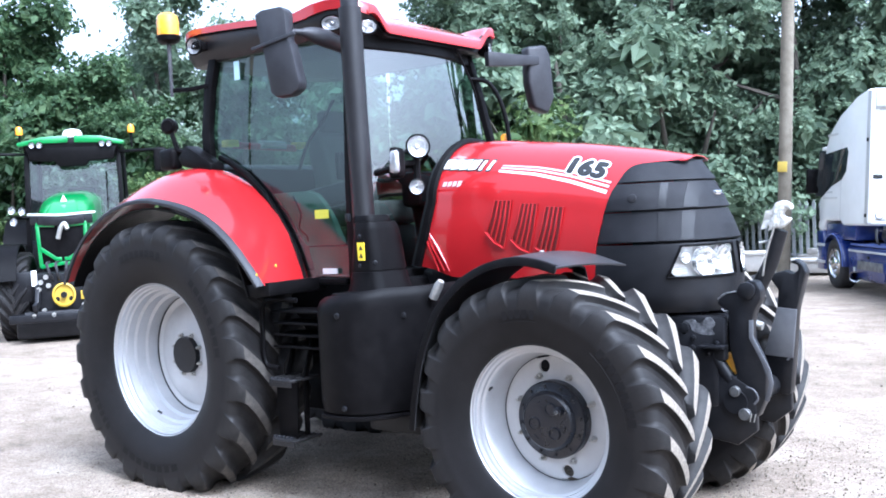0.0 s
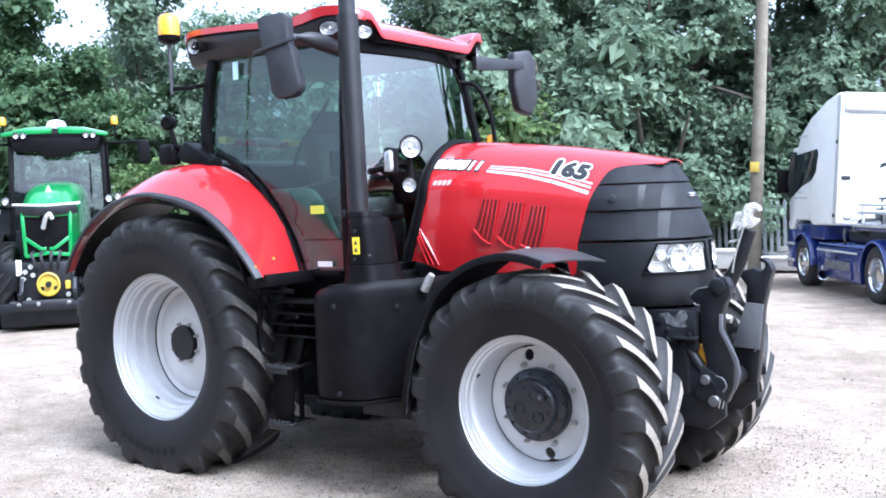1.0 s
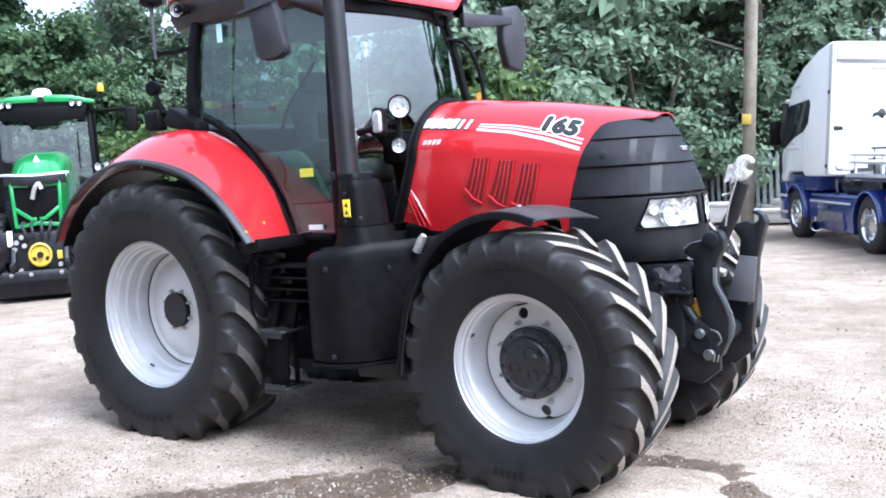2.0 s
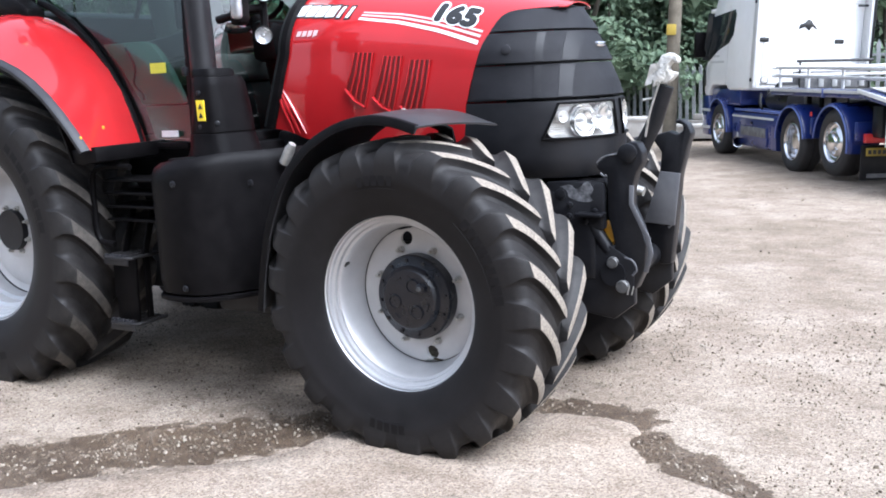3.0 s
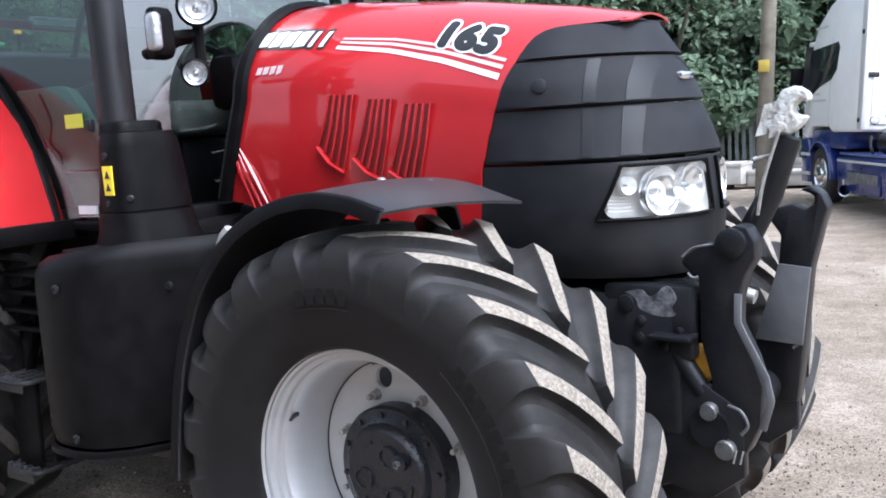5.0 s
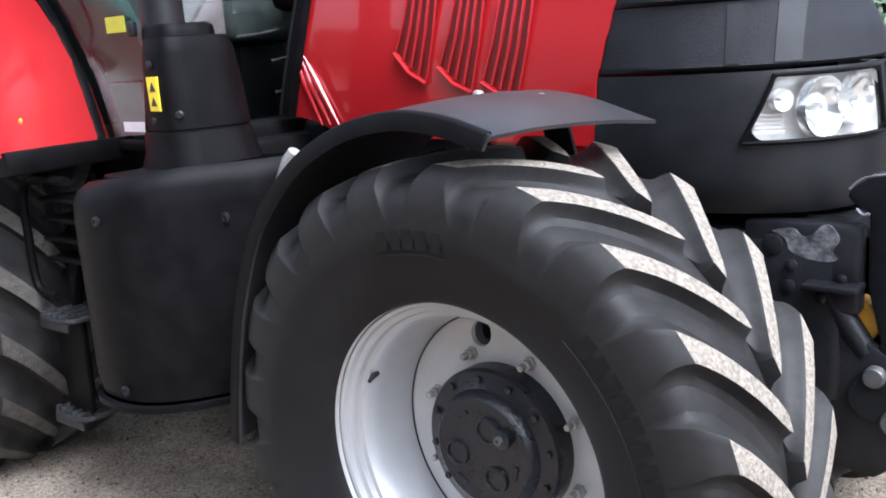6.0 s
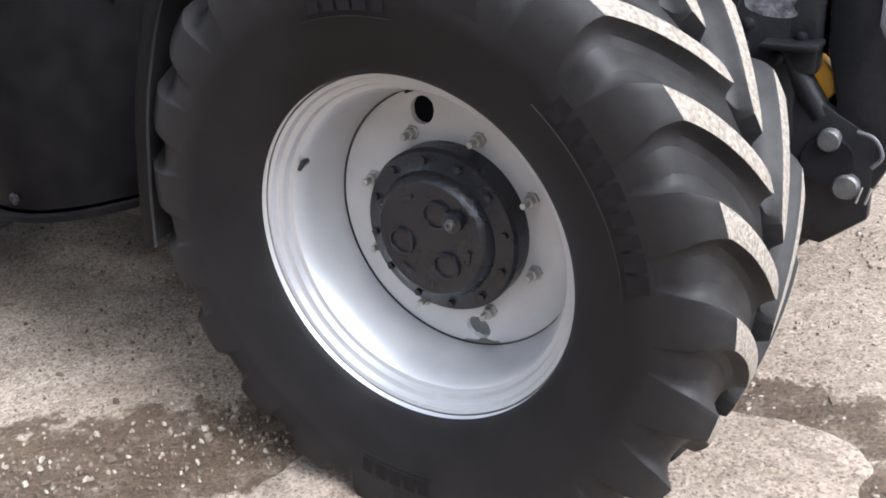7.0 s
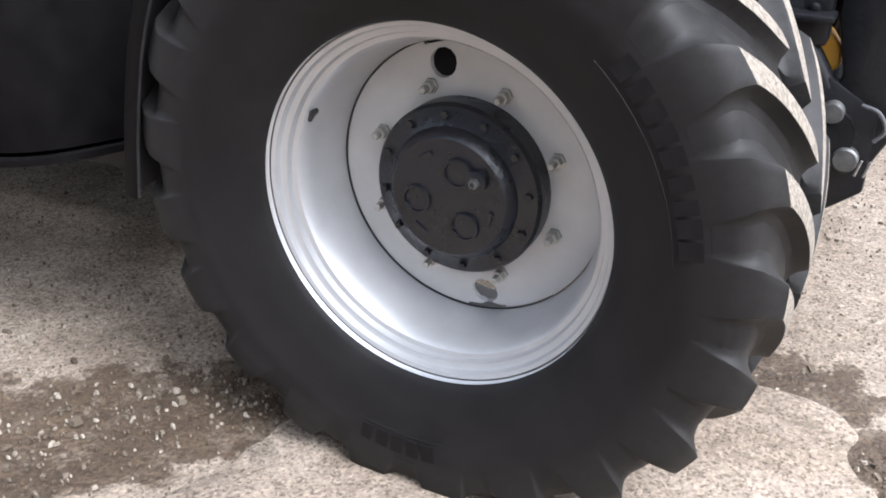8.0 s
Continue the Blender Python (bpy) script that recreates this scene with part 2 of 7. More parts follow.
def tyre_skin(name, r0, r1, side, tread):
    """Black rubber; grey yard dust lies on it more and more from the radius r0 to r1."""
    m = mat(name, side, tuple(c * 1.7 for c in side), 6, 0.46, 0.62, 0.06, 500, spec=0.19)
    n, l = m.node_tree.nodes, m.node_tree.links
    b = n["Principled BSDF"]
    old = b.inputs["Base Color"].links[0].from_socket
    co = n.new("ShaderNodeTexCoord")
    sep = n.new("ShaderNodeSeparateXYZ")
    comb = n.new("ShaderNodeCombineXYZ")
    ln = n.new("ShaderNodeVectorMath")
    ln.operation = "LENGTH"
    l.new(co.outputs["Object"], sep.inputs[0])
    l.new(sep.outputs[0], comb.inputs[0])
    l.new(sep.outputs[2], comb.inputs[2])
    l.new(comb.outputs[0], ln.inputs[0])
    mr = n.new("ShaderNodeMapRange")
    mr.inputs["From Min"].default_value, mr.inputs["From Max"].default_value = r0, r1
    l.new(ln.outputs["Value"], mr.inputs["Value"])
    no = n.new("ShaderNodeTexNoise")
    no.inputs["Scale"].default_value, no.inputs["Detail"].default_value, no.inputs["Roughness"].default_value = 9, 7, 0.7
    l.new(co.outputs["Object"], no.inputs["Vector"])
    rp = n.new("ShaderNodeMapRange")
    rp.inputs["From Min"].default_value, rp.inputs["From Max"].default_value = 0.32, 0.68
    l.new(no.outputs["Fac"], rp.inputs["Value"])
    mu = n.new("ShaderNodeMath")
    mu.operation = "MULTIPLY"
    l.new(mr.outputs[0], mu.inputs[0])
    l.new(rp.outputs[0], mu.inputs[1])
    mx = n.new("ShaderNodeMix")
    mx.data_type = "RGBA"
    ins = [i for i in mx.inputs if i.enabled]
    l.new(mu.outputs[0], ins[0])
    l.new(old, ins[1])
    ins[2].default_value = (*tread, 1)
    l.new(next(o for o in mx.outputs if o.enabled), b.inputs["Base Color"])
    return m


def tyre_meshes(R, w, rim_r, cz, dirt, lug_h, span, count=21):
    """A tyre's body and one lug for each side, about the y axis at the origin, outer face towards -y."""
    h = w / 2
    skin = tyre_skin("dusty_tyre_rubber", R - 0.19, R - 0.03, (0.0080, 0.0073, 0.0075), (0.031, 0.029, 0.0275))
    rc = R - lug_h
    # the body: a bulged sidewall, and a shoulder that falls away between the lugs
    prof = [(rim_r - 0.010, -h * 0.74), (rim_r + 0.004, -h * 0.79), (rim_r + 0.05, -h * 0.87), (rim_r + 0.11, -h * 0.935),
            (rim_r + (rc - rim_r) * 0.55, -h * 0.972), (rc - 0.075, -h * 0.970), (rc - 0.044, -h * 0.948), (rc - 0.022, -h * 0.885), (rc - 0.009, -h * 0.77), (rc - 0.001, -h * 0.5), (rc + 0.006, 0)]
    prof += [(r, -y) for r, y in prof[-2::-1]]
    prof = [tuple(v)[:2] for v in smooth_path([(r, y, 0) for r, y in prof], 3)]
    bm = lathe(prof, (0, 0, 0), 120)
    for v in bm.verts:
        if v.co.z < -cz + 0.004:
            v.co.y *= 1.0 + 0.25 * min(0.12, -cz + 0.004 - v.co.z)
            v.co.z = -cz + 0.004
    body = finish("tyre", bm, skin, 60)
    half = [p for p in prof if p[1] <= 0.0005]
    arc = [0.0]
    for p, q in zip(half, half[1:]):
        arc.append(arc[-1] + math.hypot(q[0] - p[0], q[1] - p[1]))
    at_wall = next(i for i, p in enumerate(half) if p[0] > rc - 0.13)

    # the lug's outer face: flush with the sidewall, a steep end face, then the tread's crown
    outer = [(rc - 0.13, 0.972), (rc - 0.075, 0.985), (rc - 0.040, 0.982), (R - 0.052, 0.955), (R - 0.030, 0.91), (R - 0.013, 0.84), (R - 0.006, 0.62), (R - 0.002, 0.34), (R, 0.045)]
    outer_s = [0.0, 0.14, 0.22, 0.30, 0.36, 0.42, 0.58, 0.78, 1.0]
    pitch = 2 * math.pi / count
    across = [(0.0, 1.0), (0.55, 1.0), (0.93, 0.995), (1.0, 0.975), (1.10, 0.80), (1.28, 0.46), (1.55, 0.20), (1.95, 0.06), (2.4, -0.05)]
    across = [(-u, k) for u, k in across[:0:-1]] + across
    lugs = []
    for side in (-1, 1):
        bm = bmesh.new()
        rings = []
        steps = [0.0, 0.05, 0.10, 0.15, 0.20, 0.25, 0.30, 0.34, 0.38, 0.42, 0.45, 0.50, 0.56, 0.63, 0.70, 0.77, 0.84, 0.90, 0.95, 0.985, 1.0, 1.02]
        for s in steps:
            f = min(s, 1.0)
            ro, yo = lerp(f, outer_s, [p[0] for p in outer]), h * lerp(f, outer_s, [p[1] for p in outer])
            d = arc[at_wall] + (arc[-1] - arc[at_wall]) * lerp(f, outer_s, [0, 0.16, 0.24, 0.30, 0.36, 0.42, 0.58, 0.78, 0.965])
            rb, yb = lerp(d, arc, [p[0] for p in half]), -lerp(d, arc, [p[1] for p in half])
            t = max(0.0, (0.955 - yo / h) / 0.91)
            ang = -span * (0.62 * t + 0.38 * t ** 1.7)
            wide = pitch * lerp(s, [0, 0.12, 0.25, 0.36, 0.44, 0.6, 0.9, 0.97, 1.0, 1.02], [0.34, 0.315, 0.255, 0.190, 0.152, 0.142, 0.140, 0.128, 0.090, 0.08])
            foot = 0.0135 / max(0.02, wide) * lerp(s, [0, 0.25, 0.45, 1.0], [0.6, 1.1, 1.9, 1.9])
            fade = lerp(s, [0.0, 0.08, 0.16, 1.0, 1.02], [-0.1, 0.5, 1.0, 1.0, -0.04])
            ring = []
            for u, k in across:
                k = k * fade if k > 0 else k
                uu = u if abs(u) <= 1 else math.copysign(1 + (abs(u) - 1) * foot * 2.2, u)
                aa = ang + uu * wide
                rr, yy = rb + (ro - rb) * k, yb + (yo - yb) * k
                ring.append(bm.verts.new((rr * math.cos(aa), side * yy, rr * math.sin(aa))))
            rings.append(ring)
        n = len(across)
        for i in range(len(rings) - 1):
            for j in range(n - 1):
                f = bm.faces.new((rings[i][j], rings[i][j + 1], rings[i + 1][j + 1], rings[i + 1][j]))
                top = abs(across[j][0]) <= 1.0 and abs(across[j + 1][0]) <= 1.0
                f.material_index = 1 if (top and 0.44 < steps[i + 1] <= 1.0) else 0
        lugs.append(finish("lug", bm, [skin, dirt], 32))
    return body, lugs


def put_tyre(wheel, dy, data, count, phase):
    body, lugs = data
    t = new("tyre", body)
    t.parent = wheel
    t.matrix_basis = pose(0, dy, 0)
    for i, md in enumerate(lugs):
        for k in range(count):
            o = new("lug", md)
            o.parent = wheel
            o.matrix_basis = pose(0, dy, 0, 0, -(phase + 360 / count * (k + 0.5 * i)), 0)


def raised_letters(wheel, R0, R1, y, a_from, a_to, n, seed):
    """Moulded lettering on the tyre's side that cannot be read: plain bars between two fine ribs."""
    rnd = random.Random(seed)

    def arc_bar(name, r0, r1, t0, t1, m, hi):
        cols = [t0 + (t1 - t0) * j / m for j in range(m + 1)]
        part(name, grid([[(r * math.cos(t), y - d, r * math.sin(t)) for r, d in ((r0, 0.0), (r0 + 0.001, hi), (r1 - 0.001, hi), (r1, 0.0))] for t in cols]), RUBBER_MARK, wheel, "", 20)

    for k in range(n):
        a = a_from + (a_to - a_from) * k / n
        arc_bar("raised_letter", R0, R1, a, a + (a_to - a_from) / n * (0.62 + 0.24 * rnd.random()), 3, 0.0012)
    for r in (R0 - 0.012, R1 + 0.010):
        arc_bar("raised_rib", r, r + 0.003, a_from - 0.03, a_to + 0.03, 24, 0.001)


def front_wheel(parent, m):
    fr = 0.396
    rim = bmesh.new()
    # outer flange, bead seat, stepped barrel, inner flange (y: 0 is the flange's face, + is inwards)
    prof = [(fr - 0.012, 0.012), (fr - 0.004, 0.002), (fr, 0.006), (fr, 0.016), (fr - 0.006, 0.02), (fr - 0.016, 0.012), (fr - 0.024, 0.016), (fr - 0.028, 0.03), (fr - 0.034, 0.034), (fr - 0.040, 0.036),
            (fr - 0.044, 0.05), (fr - 0.054, 0.054), (fr - 0.060, 0.062), (fr - 0.068, 0.10), (0.312, 0.16), (0.311, 0.205), (fr - 0.05, 0.26), (fr - 0.02, 0.40), (fr, 0.415)]
    lathe(prof, (0, 0, 0), 96, bm=rim)
    ob = part("front_wheel", rim, RIM, parent, "silver-grey stepped steel rim", 30)
    ob.matrix_basis = m
    disc = bmesh.new()
    # dished disc, with two round holes cut by leaving their faces out and lining them
    R_IN, R_OUT, seg = 0.150, 0.307, 120
    rows = []
    rad = [R_OUT, 0.300, 0.285, 0.270, 0.255, 0.240, 0.225, 0.205, 0.185, R_IN]
    dep = [0.205, 0.203, 0.200, 0.198, 0.195, 0.193, 0.191, 0.190, 0.190, 0.190]
    for r, d in zip(rad, dep):
        rows.append([(r * math.cos(2 * math.pi * k / seg), d, r * math.sin(2 * math.pi * k / seg)) for k in range(seg)])
    vs = [[disc.verts.new(p) for p in r] for r in rows]
    for i in range(len(vs) - 1):
        for k in range(seg):
            p = sum((Vector(v.co) for v in (vs[i][k], vs[i][(k + 1) % seg], vs[i + 1][(k + 1) % seg], vs[i + 1][k])), Vector()) / 4
            if any(math.hypot(p.x - hx, p.z - hz) < 0.0305 for hx, hz in FHOLES):
                continue
            disc.faces.new((vs[i][k], vs[i][(k + 1) % seg], vs[i + 1][(k + 1) % seg], vs[i + 1][k]))
    # pull the rim of each opening onto a circle and give it depth
    for hx, hz in FHOLES:
        rimv = {v for e in disc.edges if len(e.link_faces) == 1 for v in e.verts if math.hypot(v.co.x - hx, v.co.z - hz) < 0.06}
        for v in rimv:
            d = Vector((v.co.x - hx, 0, v.co.z - hz)).normalized() * 0.031
            v.co.x, v.co.z = hx + d.x, hz + d.z
        edges = [e for e in disc.edges if len(e.link_faces) == 1 and all(v in rimv for v in e.verts)]
        ext = bmesh.ops.extrude_edge_only(disc, edges=edges)
        for v in ext["geom"]:
            if isinstance(v, bmesh.types.BMVert):
                v.co.y += 0.014
    part("wheel_disc", disc, RIM_DISC, ob, "pale dished disc with two holes", 30)
    seam = lathe([(R_OUT + 0.0035, 0.202), (R_OUT + 0.0015, 0.202), (R_OUT + 0.0015, 0.206)], (0, 0, 0), 96)
    part("weld_seam", seam, DECAL_BLACK, ob)
    # planetary hub: a drum, a bolted cover with a raised boss, three cast rings and a plug
    hub = lathe([(0.190, 0.192), (0.190, 0.142), (0.184, 0.132), (0.156, 0.126), (0.146, 0.121), (0.139, 0.104), (0.128, 0.095), (0.040, 0.089), (0.0005, 0.088)], (0, 0, 0), 72)
    part("hub", hub, HUB, ob, "glossy black planetary hub", 30)
    for k in range(12):
        a = 2 * math.pi * k / 12 + 0.13
        part("hub_bolt", lathe([(0.0085, 0.132), (0.0085, 0.120), (0.0005, 0.120)], (0.168 * math.cos(a), 0, 0.168 * math.sin(a)), 6), HUB, ob)
    for a in (67, 190, 309):
        x, z = 0.068 * math.cos(radians(a)), 0.068 * math.sin(radians(a))
        part("cast_ring", lathe([(0.033, 0.096), (0.031, 0.083), (0.027, 0.082), (0.026, 0.088), (0.0005, 0.088)], (x, 0, z), 24), HUB, ob)
    px, pz = 0.088 * math.cos(radians(38)), 0.088 * math.sin(radians(38))
    plug = lathe([(0.024, 0.096), (0.023, 0.078), (0.017, 0.075), (0.0005, 0.075)], (px, 0, pz), 18)
    part("plug_boss", plug, HUB, ob)
    plug = lathe([(0.012, 0.076), (0.011, 0.066), (0.006, 0.064), (0.006, 0.070), (0.0005, 0.070)], (px, 0, pz), 6)
    part("drain_plug", plug, PIN, ob)
    for a, ln in ((118, 0.030), (232, 0.034), (345, 0.030)):
        c_, s_ = math.cos(radians(a)), math.sin(radians(a))
        part("cast_mark", flatbar([(0.100 * c_ - 0.5 * ln * s_, 0.091, 0.100 * s_ + 0.5 * ln * c_), (0.100 * c_ + 0.5 * ln * s_, 0.091, 0.100 * s_ - 0.5 * ln * c_)], 0.010, 0.006, (c_, 0, s_), 0.001), HUB, ob)
    for k in range(8):
        a = radians(68 + 45 * k)
        x, z = 0.218 * math.cos(a), 0.218 * math.sin(a)
        b = lathe([(0.017, 0.191), (0.017, 0.184), (0.0135, 0.183), (0.0135, 0.168), (0.0085, 0.167), (0.0085, 0.148), (0.006, 0.146), (0.0005, 0.146)], (x, 0, z), 6)
        part("wheel_bolt", b, STEEL, ob)
    va = radians(154)
    vx, vz = (fr - 0.06) * math.cos(va), (fr - 0.06) * math.sin(va)
    valve = tube([(vx, 0.075, vz), (vx * .985, 0.06, vz * .985), (vx * .95, 0.035, vz * .96)], [0.010, 0.007, 0.005], 8)
    part("tyre_valve", valve, DECAL_BLACK, ob)
    put_tyre(ob, 0.20, FRONT_TYRE, 21, 36.0)
    for a0, a1, n, seed in ((84, 104, 5, 1), (6, 46, 9, 2), (256, 276, 5, 3)):
        raised_letters(ob, 0.515, 0.56, -0.2645 + 0.2, radians(a0), radians(a1), n, seed)
    return ob


def rear_wheel(parent, m):
    rr = 0.508
    prof = [(rr - 0.014, 0.014), (rr - 0.004, 0.002), (rr, 0.006), (rr, 0.02), (rr - 0.008, 0.026), (rr - 0.02, 0.014), (rr - 0.030, 0.02), (rr - 0.034, 0.045), (rr - 0.046, 0.050), (rr - 0.05, 0.07),
            (rr - 0.062, 0.076), (rr - 0.066, 0.125), (rr - 0.084, 0.135), (rr - 0.088, 0.20), (rr - 0.108, 0.21), (rr - 0.112, 0.285), (rr - 0.06, 0.33), (rr - 0.02, 0.50), (rr, 0.52)]
    ob = part("rear_wheel", lathe(prof, (0, 0, 0), 96), RIM, parent, "silver-grey stepped steel rim", 30)
    ob.matrix_basis = m
    disc = lathe([(rr - 0.114, 0.29), (rr - 0.135, 0.30), (0.35, 0.30), (0.33, 0.286), (0.24, 0.262), (0.185, 0.252), (0.172, 0.244), (0.10, 0.244)], (0, 0, 0), 72)
    part("wheel_disc", disc, RIM_DISC, ob, "pale dished disc", 30)
    seam = lathe([(rr - 0.112, 0.284), (rr - 0.118, 0.284), (rr - 0.118, 0.292)], (0, 0, 0), 96)
    part("weld_seam", seam, DECAL_BLACK, ob)
    part("hub", cap(lathe([(0.100, 0.25), (0.100, 0.225), (0.092, 0.219), (0.0005, 0.219)], (0, 0, 0), 36)), HUB, ob, "black axle end")
    for k in range(8):
        a = radians(22.5 + 45 * k)
        b = lathe([(0.016, 0.246), (0.016, 0.232), (0.009, 0.231), (0.009, 0.214), (0.0005, 0.213)], (0.1375 * math.cos(a), 0, 0.1375 * math.sin(a)), 6)
        part("wheel_bolt", b, STEEL, ob)
    va = radians(245)
    vx, vz = 0.43 * math.cos(va), 0.43 * math.sin(va)
    part("tyre_valve", tube([(vx, .13, vz), (vx * .95, .10, vz * .95)], 0.008, 8), DECAL_BLACK, ob)
    put_tyre(ob, 0.25, REAR_TYRE, 21, 8.0)
    for a0, a1, n, seed in ((75, 112, 8, 1), (5, 50, 8, 2), (240, 290, 8, 3), (200, 225, 6, 4)):
        raised_letters(ob, 0.675, 0.72, -0.3155 + 0.25, radians(a0), radians(a1), n, seed)
    return ob


FHOLES = [(-0.0605, 0.251), (0.0445, -0.2587)]
FRONT_TYRE = tyre_meshes(0.705, 0.545, 0.394, FZ, TREAD_TOP, 0.043, radians(20.5))
REAR_TYRE = tyre_meshes(0.905, 0.65, 0.508, RZ, TREAD_TOP_REAR, 0.05, radians(20.5))
tractor = thing("tractor", "red and black farm tractor with silver rims parked on the yard", "tractor")
front_wheel(tractor, pose(FX, -1.25, FZ))
front_wheel(tractor, pose(FX, 0.60, FZ) @ Matrix.Diagonal((1, -1, 1, 1)))
rear_wheel(tractor, pose(0, -1.31, RZ))
rear_wheel(tractor, pose(0, 0.95, RZ) @ Matrix.Diagonal((1, -1, 1, 1)))


# ---- the red tractor: bonnet and grille ----
def hood_top(x):
    return lerp(x, [1.4, 2.0, 2.6, 3.0, 3.27, 3.35], [2.115, 2.10, 2.03, 1.965, 1.908, 1.89])


def hood_half(x):
    return lerp(x, [1.5, 1.75, 2.1, 3.0, 3.3], [0.415, 0.40, 0.40, 0.40, 0.37])


def hood_y(x, z, off=0.0):
    """The bonnet's right-hand face."""
    h = 0.36
    zs = hood_top(x) - h
    w = hood_half(x) + off
    q = (z - zs) / h
    return YC - w * (1.0 if q <= 0 else math.sqrt(max(0.0, 1 - q * q)))


def edge_x(z):
    """Where the red bonnet meets the black grille."""
    return lerp(z, [1.27, 1.44, 1.62, 1.74, 1.787, 1.831, 1.859, 1.876, 1.885, 1.888, 1.8895], [2.80, 2.815, 2.865, 2.908, 2.933, 2.951, 2.967, 2.992, 3.03, 3.09, 3.24])


def hood_pt(x, v, off=0.0):
    """v: 0 at the lower edge, 1 at the crown's middle."""
    zt, w, h, zb = hood_top(x), hood_half(x) + off, 0.36, lerp(x, [1.55, 1.7, 1.85, 2.4, 2.8], [1.37, 1.345, 1.295, 1.285, 1.275])
    zs = zt - h
    if v <= 0.5:
        z = zb + (zs - zb) * v / 0.5
        return (x, YC - w - 0.012 * math.sin(math.pi * v / 0.5), z)
    a = (v - 0.5) / 0.5 * math.pi / 2
    return (x, YC - w * math.cos(a), zs + (h + off) * math.sin(a))


def hood_back(v):
    """The bonnet's rear edge leans forward towards the crown."""
    return lerp(v, [0.0, 0.25, 0.5, 0.75, 1.0], [1.612, 1.685, 1.742, 1.772, 1.775])


def mirror_y(p):
    return (p[0], 2 * YC - p[1], p[2])


def hood_end(v):
    """The bonnet's front edge at the height v, found by walking along the face."""
    x = 2.8
    while x < 3.24:
        if x >= edge_x(hood_pt(x, v)[2]):
            return x
        x += 0.004
    return 3.24


vs_ = [k / 40 for k in range(41)]
rows = []
for v in vs_:
    x0 = hood_back(v)
    x1 = hood_end(v)
    rows.append([hood_pt(x0 + (x1 - x0) * u / 36, v) for u in range(37)])
rows += [[mirror_y(p) for p in r] for r in rows[-2::-1]]
bonnet = part("bonnet", sheet(rows, 0.006), RED, tractor, "glossy red bonnet", 50)
# rubber seal behind the bonnet
rows = [[hood_pt(hood_back(v) - 0.055, v, 0.012), hood_pt(hood_back(v) - 0.025, v, 0.030), hood_pt(hood_back(v) + 0.006, v, 0.026), hood_pt(hood_back(v) + 0.018, v, 0.006)] for v in vs_]
rows += [[mirror_y(p) for p in r] for r in rows[-2::-1]]
part("bonnet_seal", sheet(rows, 0.02), PLASTIC, tractor)


def decal(outline, off, material, name, parent, label=""):
    """A flat mark that lies on the bonnet's side; outline is (x, z)."""
    bm = bmesh.new()
    bm.faces.new([bm.verts.new((x, 0, z)) for x, z in outline])
    bmesh.ops.triangulate(bm, faces=bm.faces[:])
    bmesh.ops.subdivide_edges(bm, edges=bm.edges[:], cuts=5, use_grid_fill=True)
    for v in bm.verts:
        v.co.y = hood_y(v.co.x, v.co.z, off)
    return part(name, bm, material, parent, label, 0)


def bonnet_text(body, x, z, size, slope, off, material, name, grow):
    """Raised digits on the bonnet's side, thickened by grow all round."""
    cu = bpy.data.curves.new(name, "FONT")
    cu.body, cu.size, cu.shear, cu.space_character = body, size, 0.14, 1.10
    ob = bpy.data.objects.new(name, cu)
    scene.collection.objects.link(ob)
    me = bpy.data.meshes.new_from_object(ob.evaluated_get(bpy.context.evaluated_depsgraph_get()))
    bpy.data.objects.remove(ob)
    bm = bmesh.new()
    for k in range(13):
        start = len(bm.verts)
        bm.from_mesh(me)
        bm.verts.ensure_lookup_table()
        a_, g = k * math.pi / 6, (grow if k < 12 else 0.0)
        for v in bm.verts[start:]:
            v.co += Vector((g * math.cos(a_), g * math.sin(a_), 0.0001 * k))
    for k in range(1, 14):
        bmesh.ops.bisect_plane(bm, geom=bm.verts[:] + bm.edges[:] + bm.faces[:], plane_co=(0, size * (k - 2) / 14, 0), plane_no=(0, 1, 0))
    bmesh.ops.triangulate(bm, faces=bm.faces[:])
    for v in bm.verts:
        u, w = v.co.x * 1.42, v.co.y
        px, pz = x + u, z + w - u * slope
        v.co = Vector((px, hood_y(px, pz, off + v.co.z), pz))
    return part(name, bm, material, bonnet, "", 0)


# stripes that run forward to the grille
for (za, zb_, m_) in ((0.0, 0.010, DECAL_GREY), (0.020, 0.032, DECAL_GREY), (0.046, 0.064, WHITE)):
    top, low = [], []
    for k in range(13):
        x = 2.20 + (2.90 - 2.20) * k / 12
        z = lerp(x, [2.18, 2.45, 2.68, 2.90], [1.935, 1.905, 1.858, 1.795])
        grow = 0.6 + 0.4 * k / 12
        top.append((x - 0.3 * za, z - za * grow))
        low.append((x - 0.3 * zb_, z - zb_ * grow))
    bm = grid([[(x, hood_y(x, z, 0.003), z) for x, z in top], [(x, hood_y(x, z, 0.003), z) for x, z in low]])
    part("stripe", bm, m_, bonnet, "", 0)
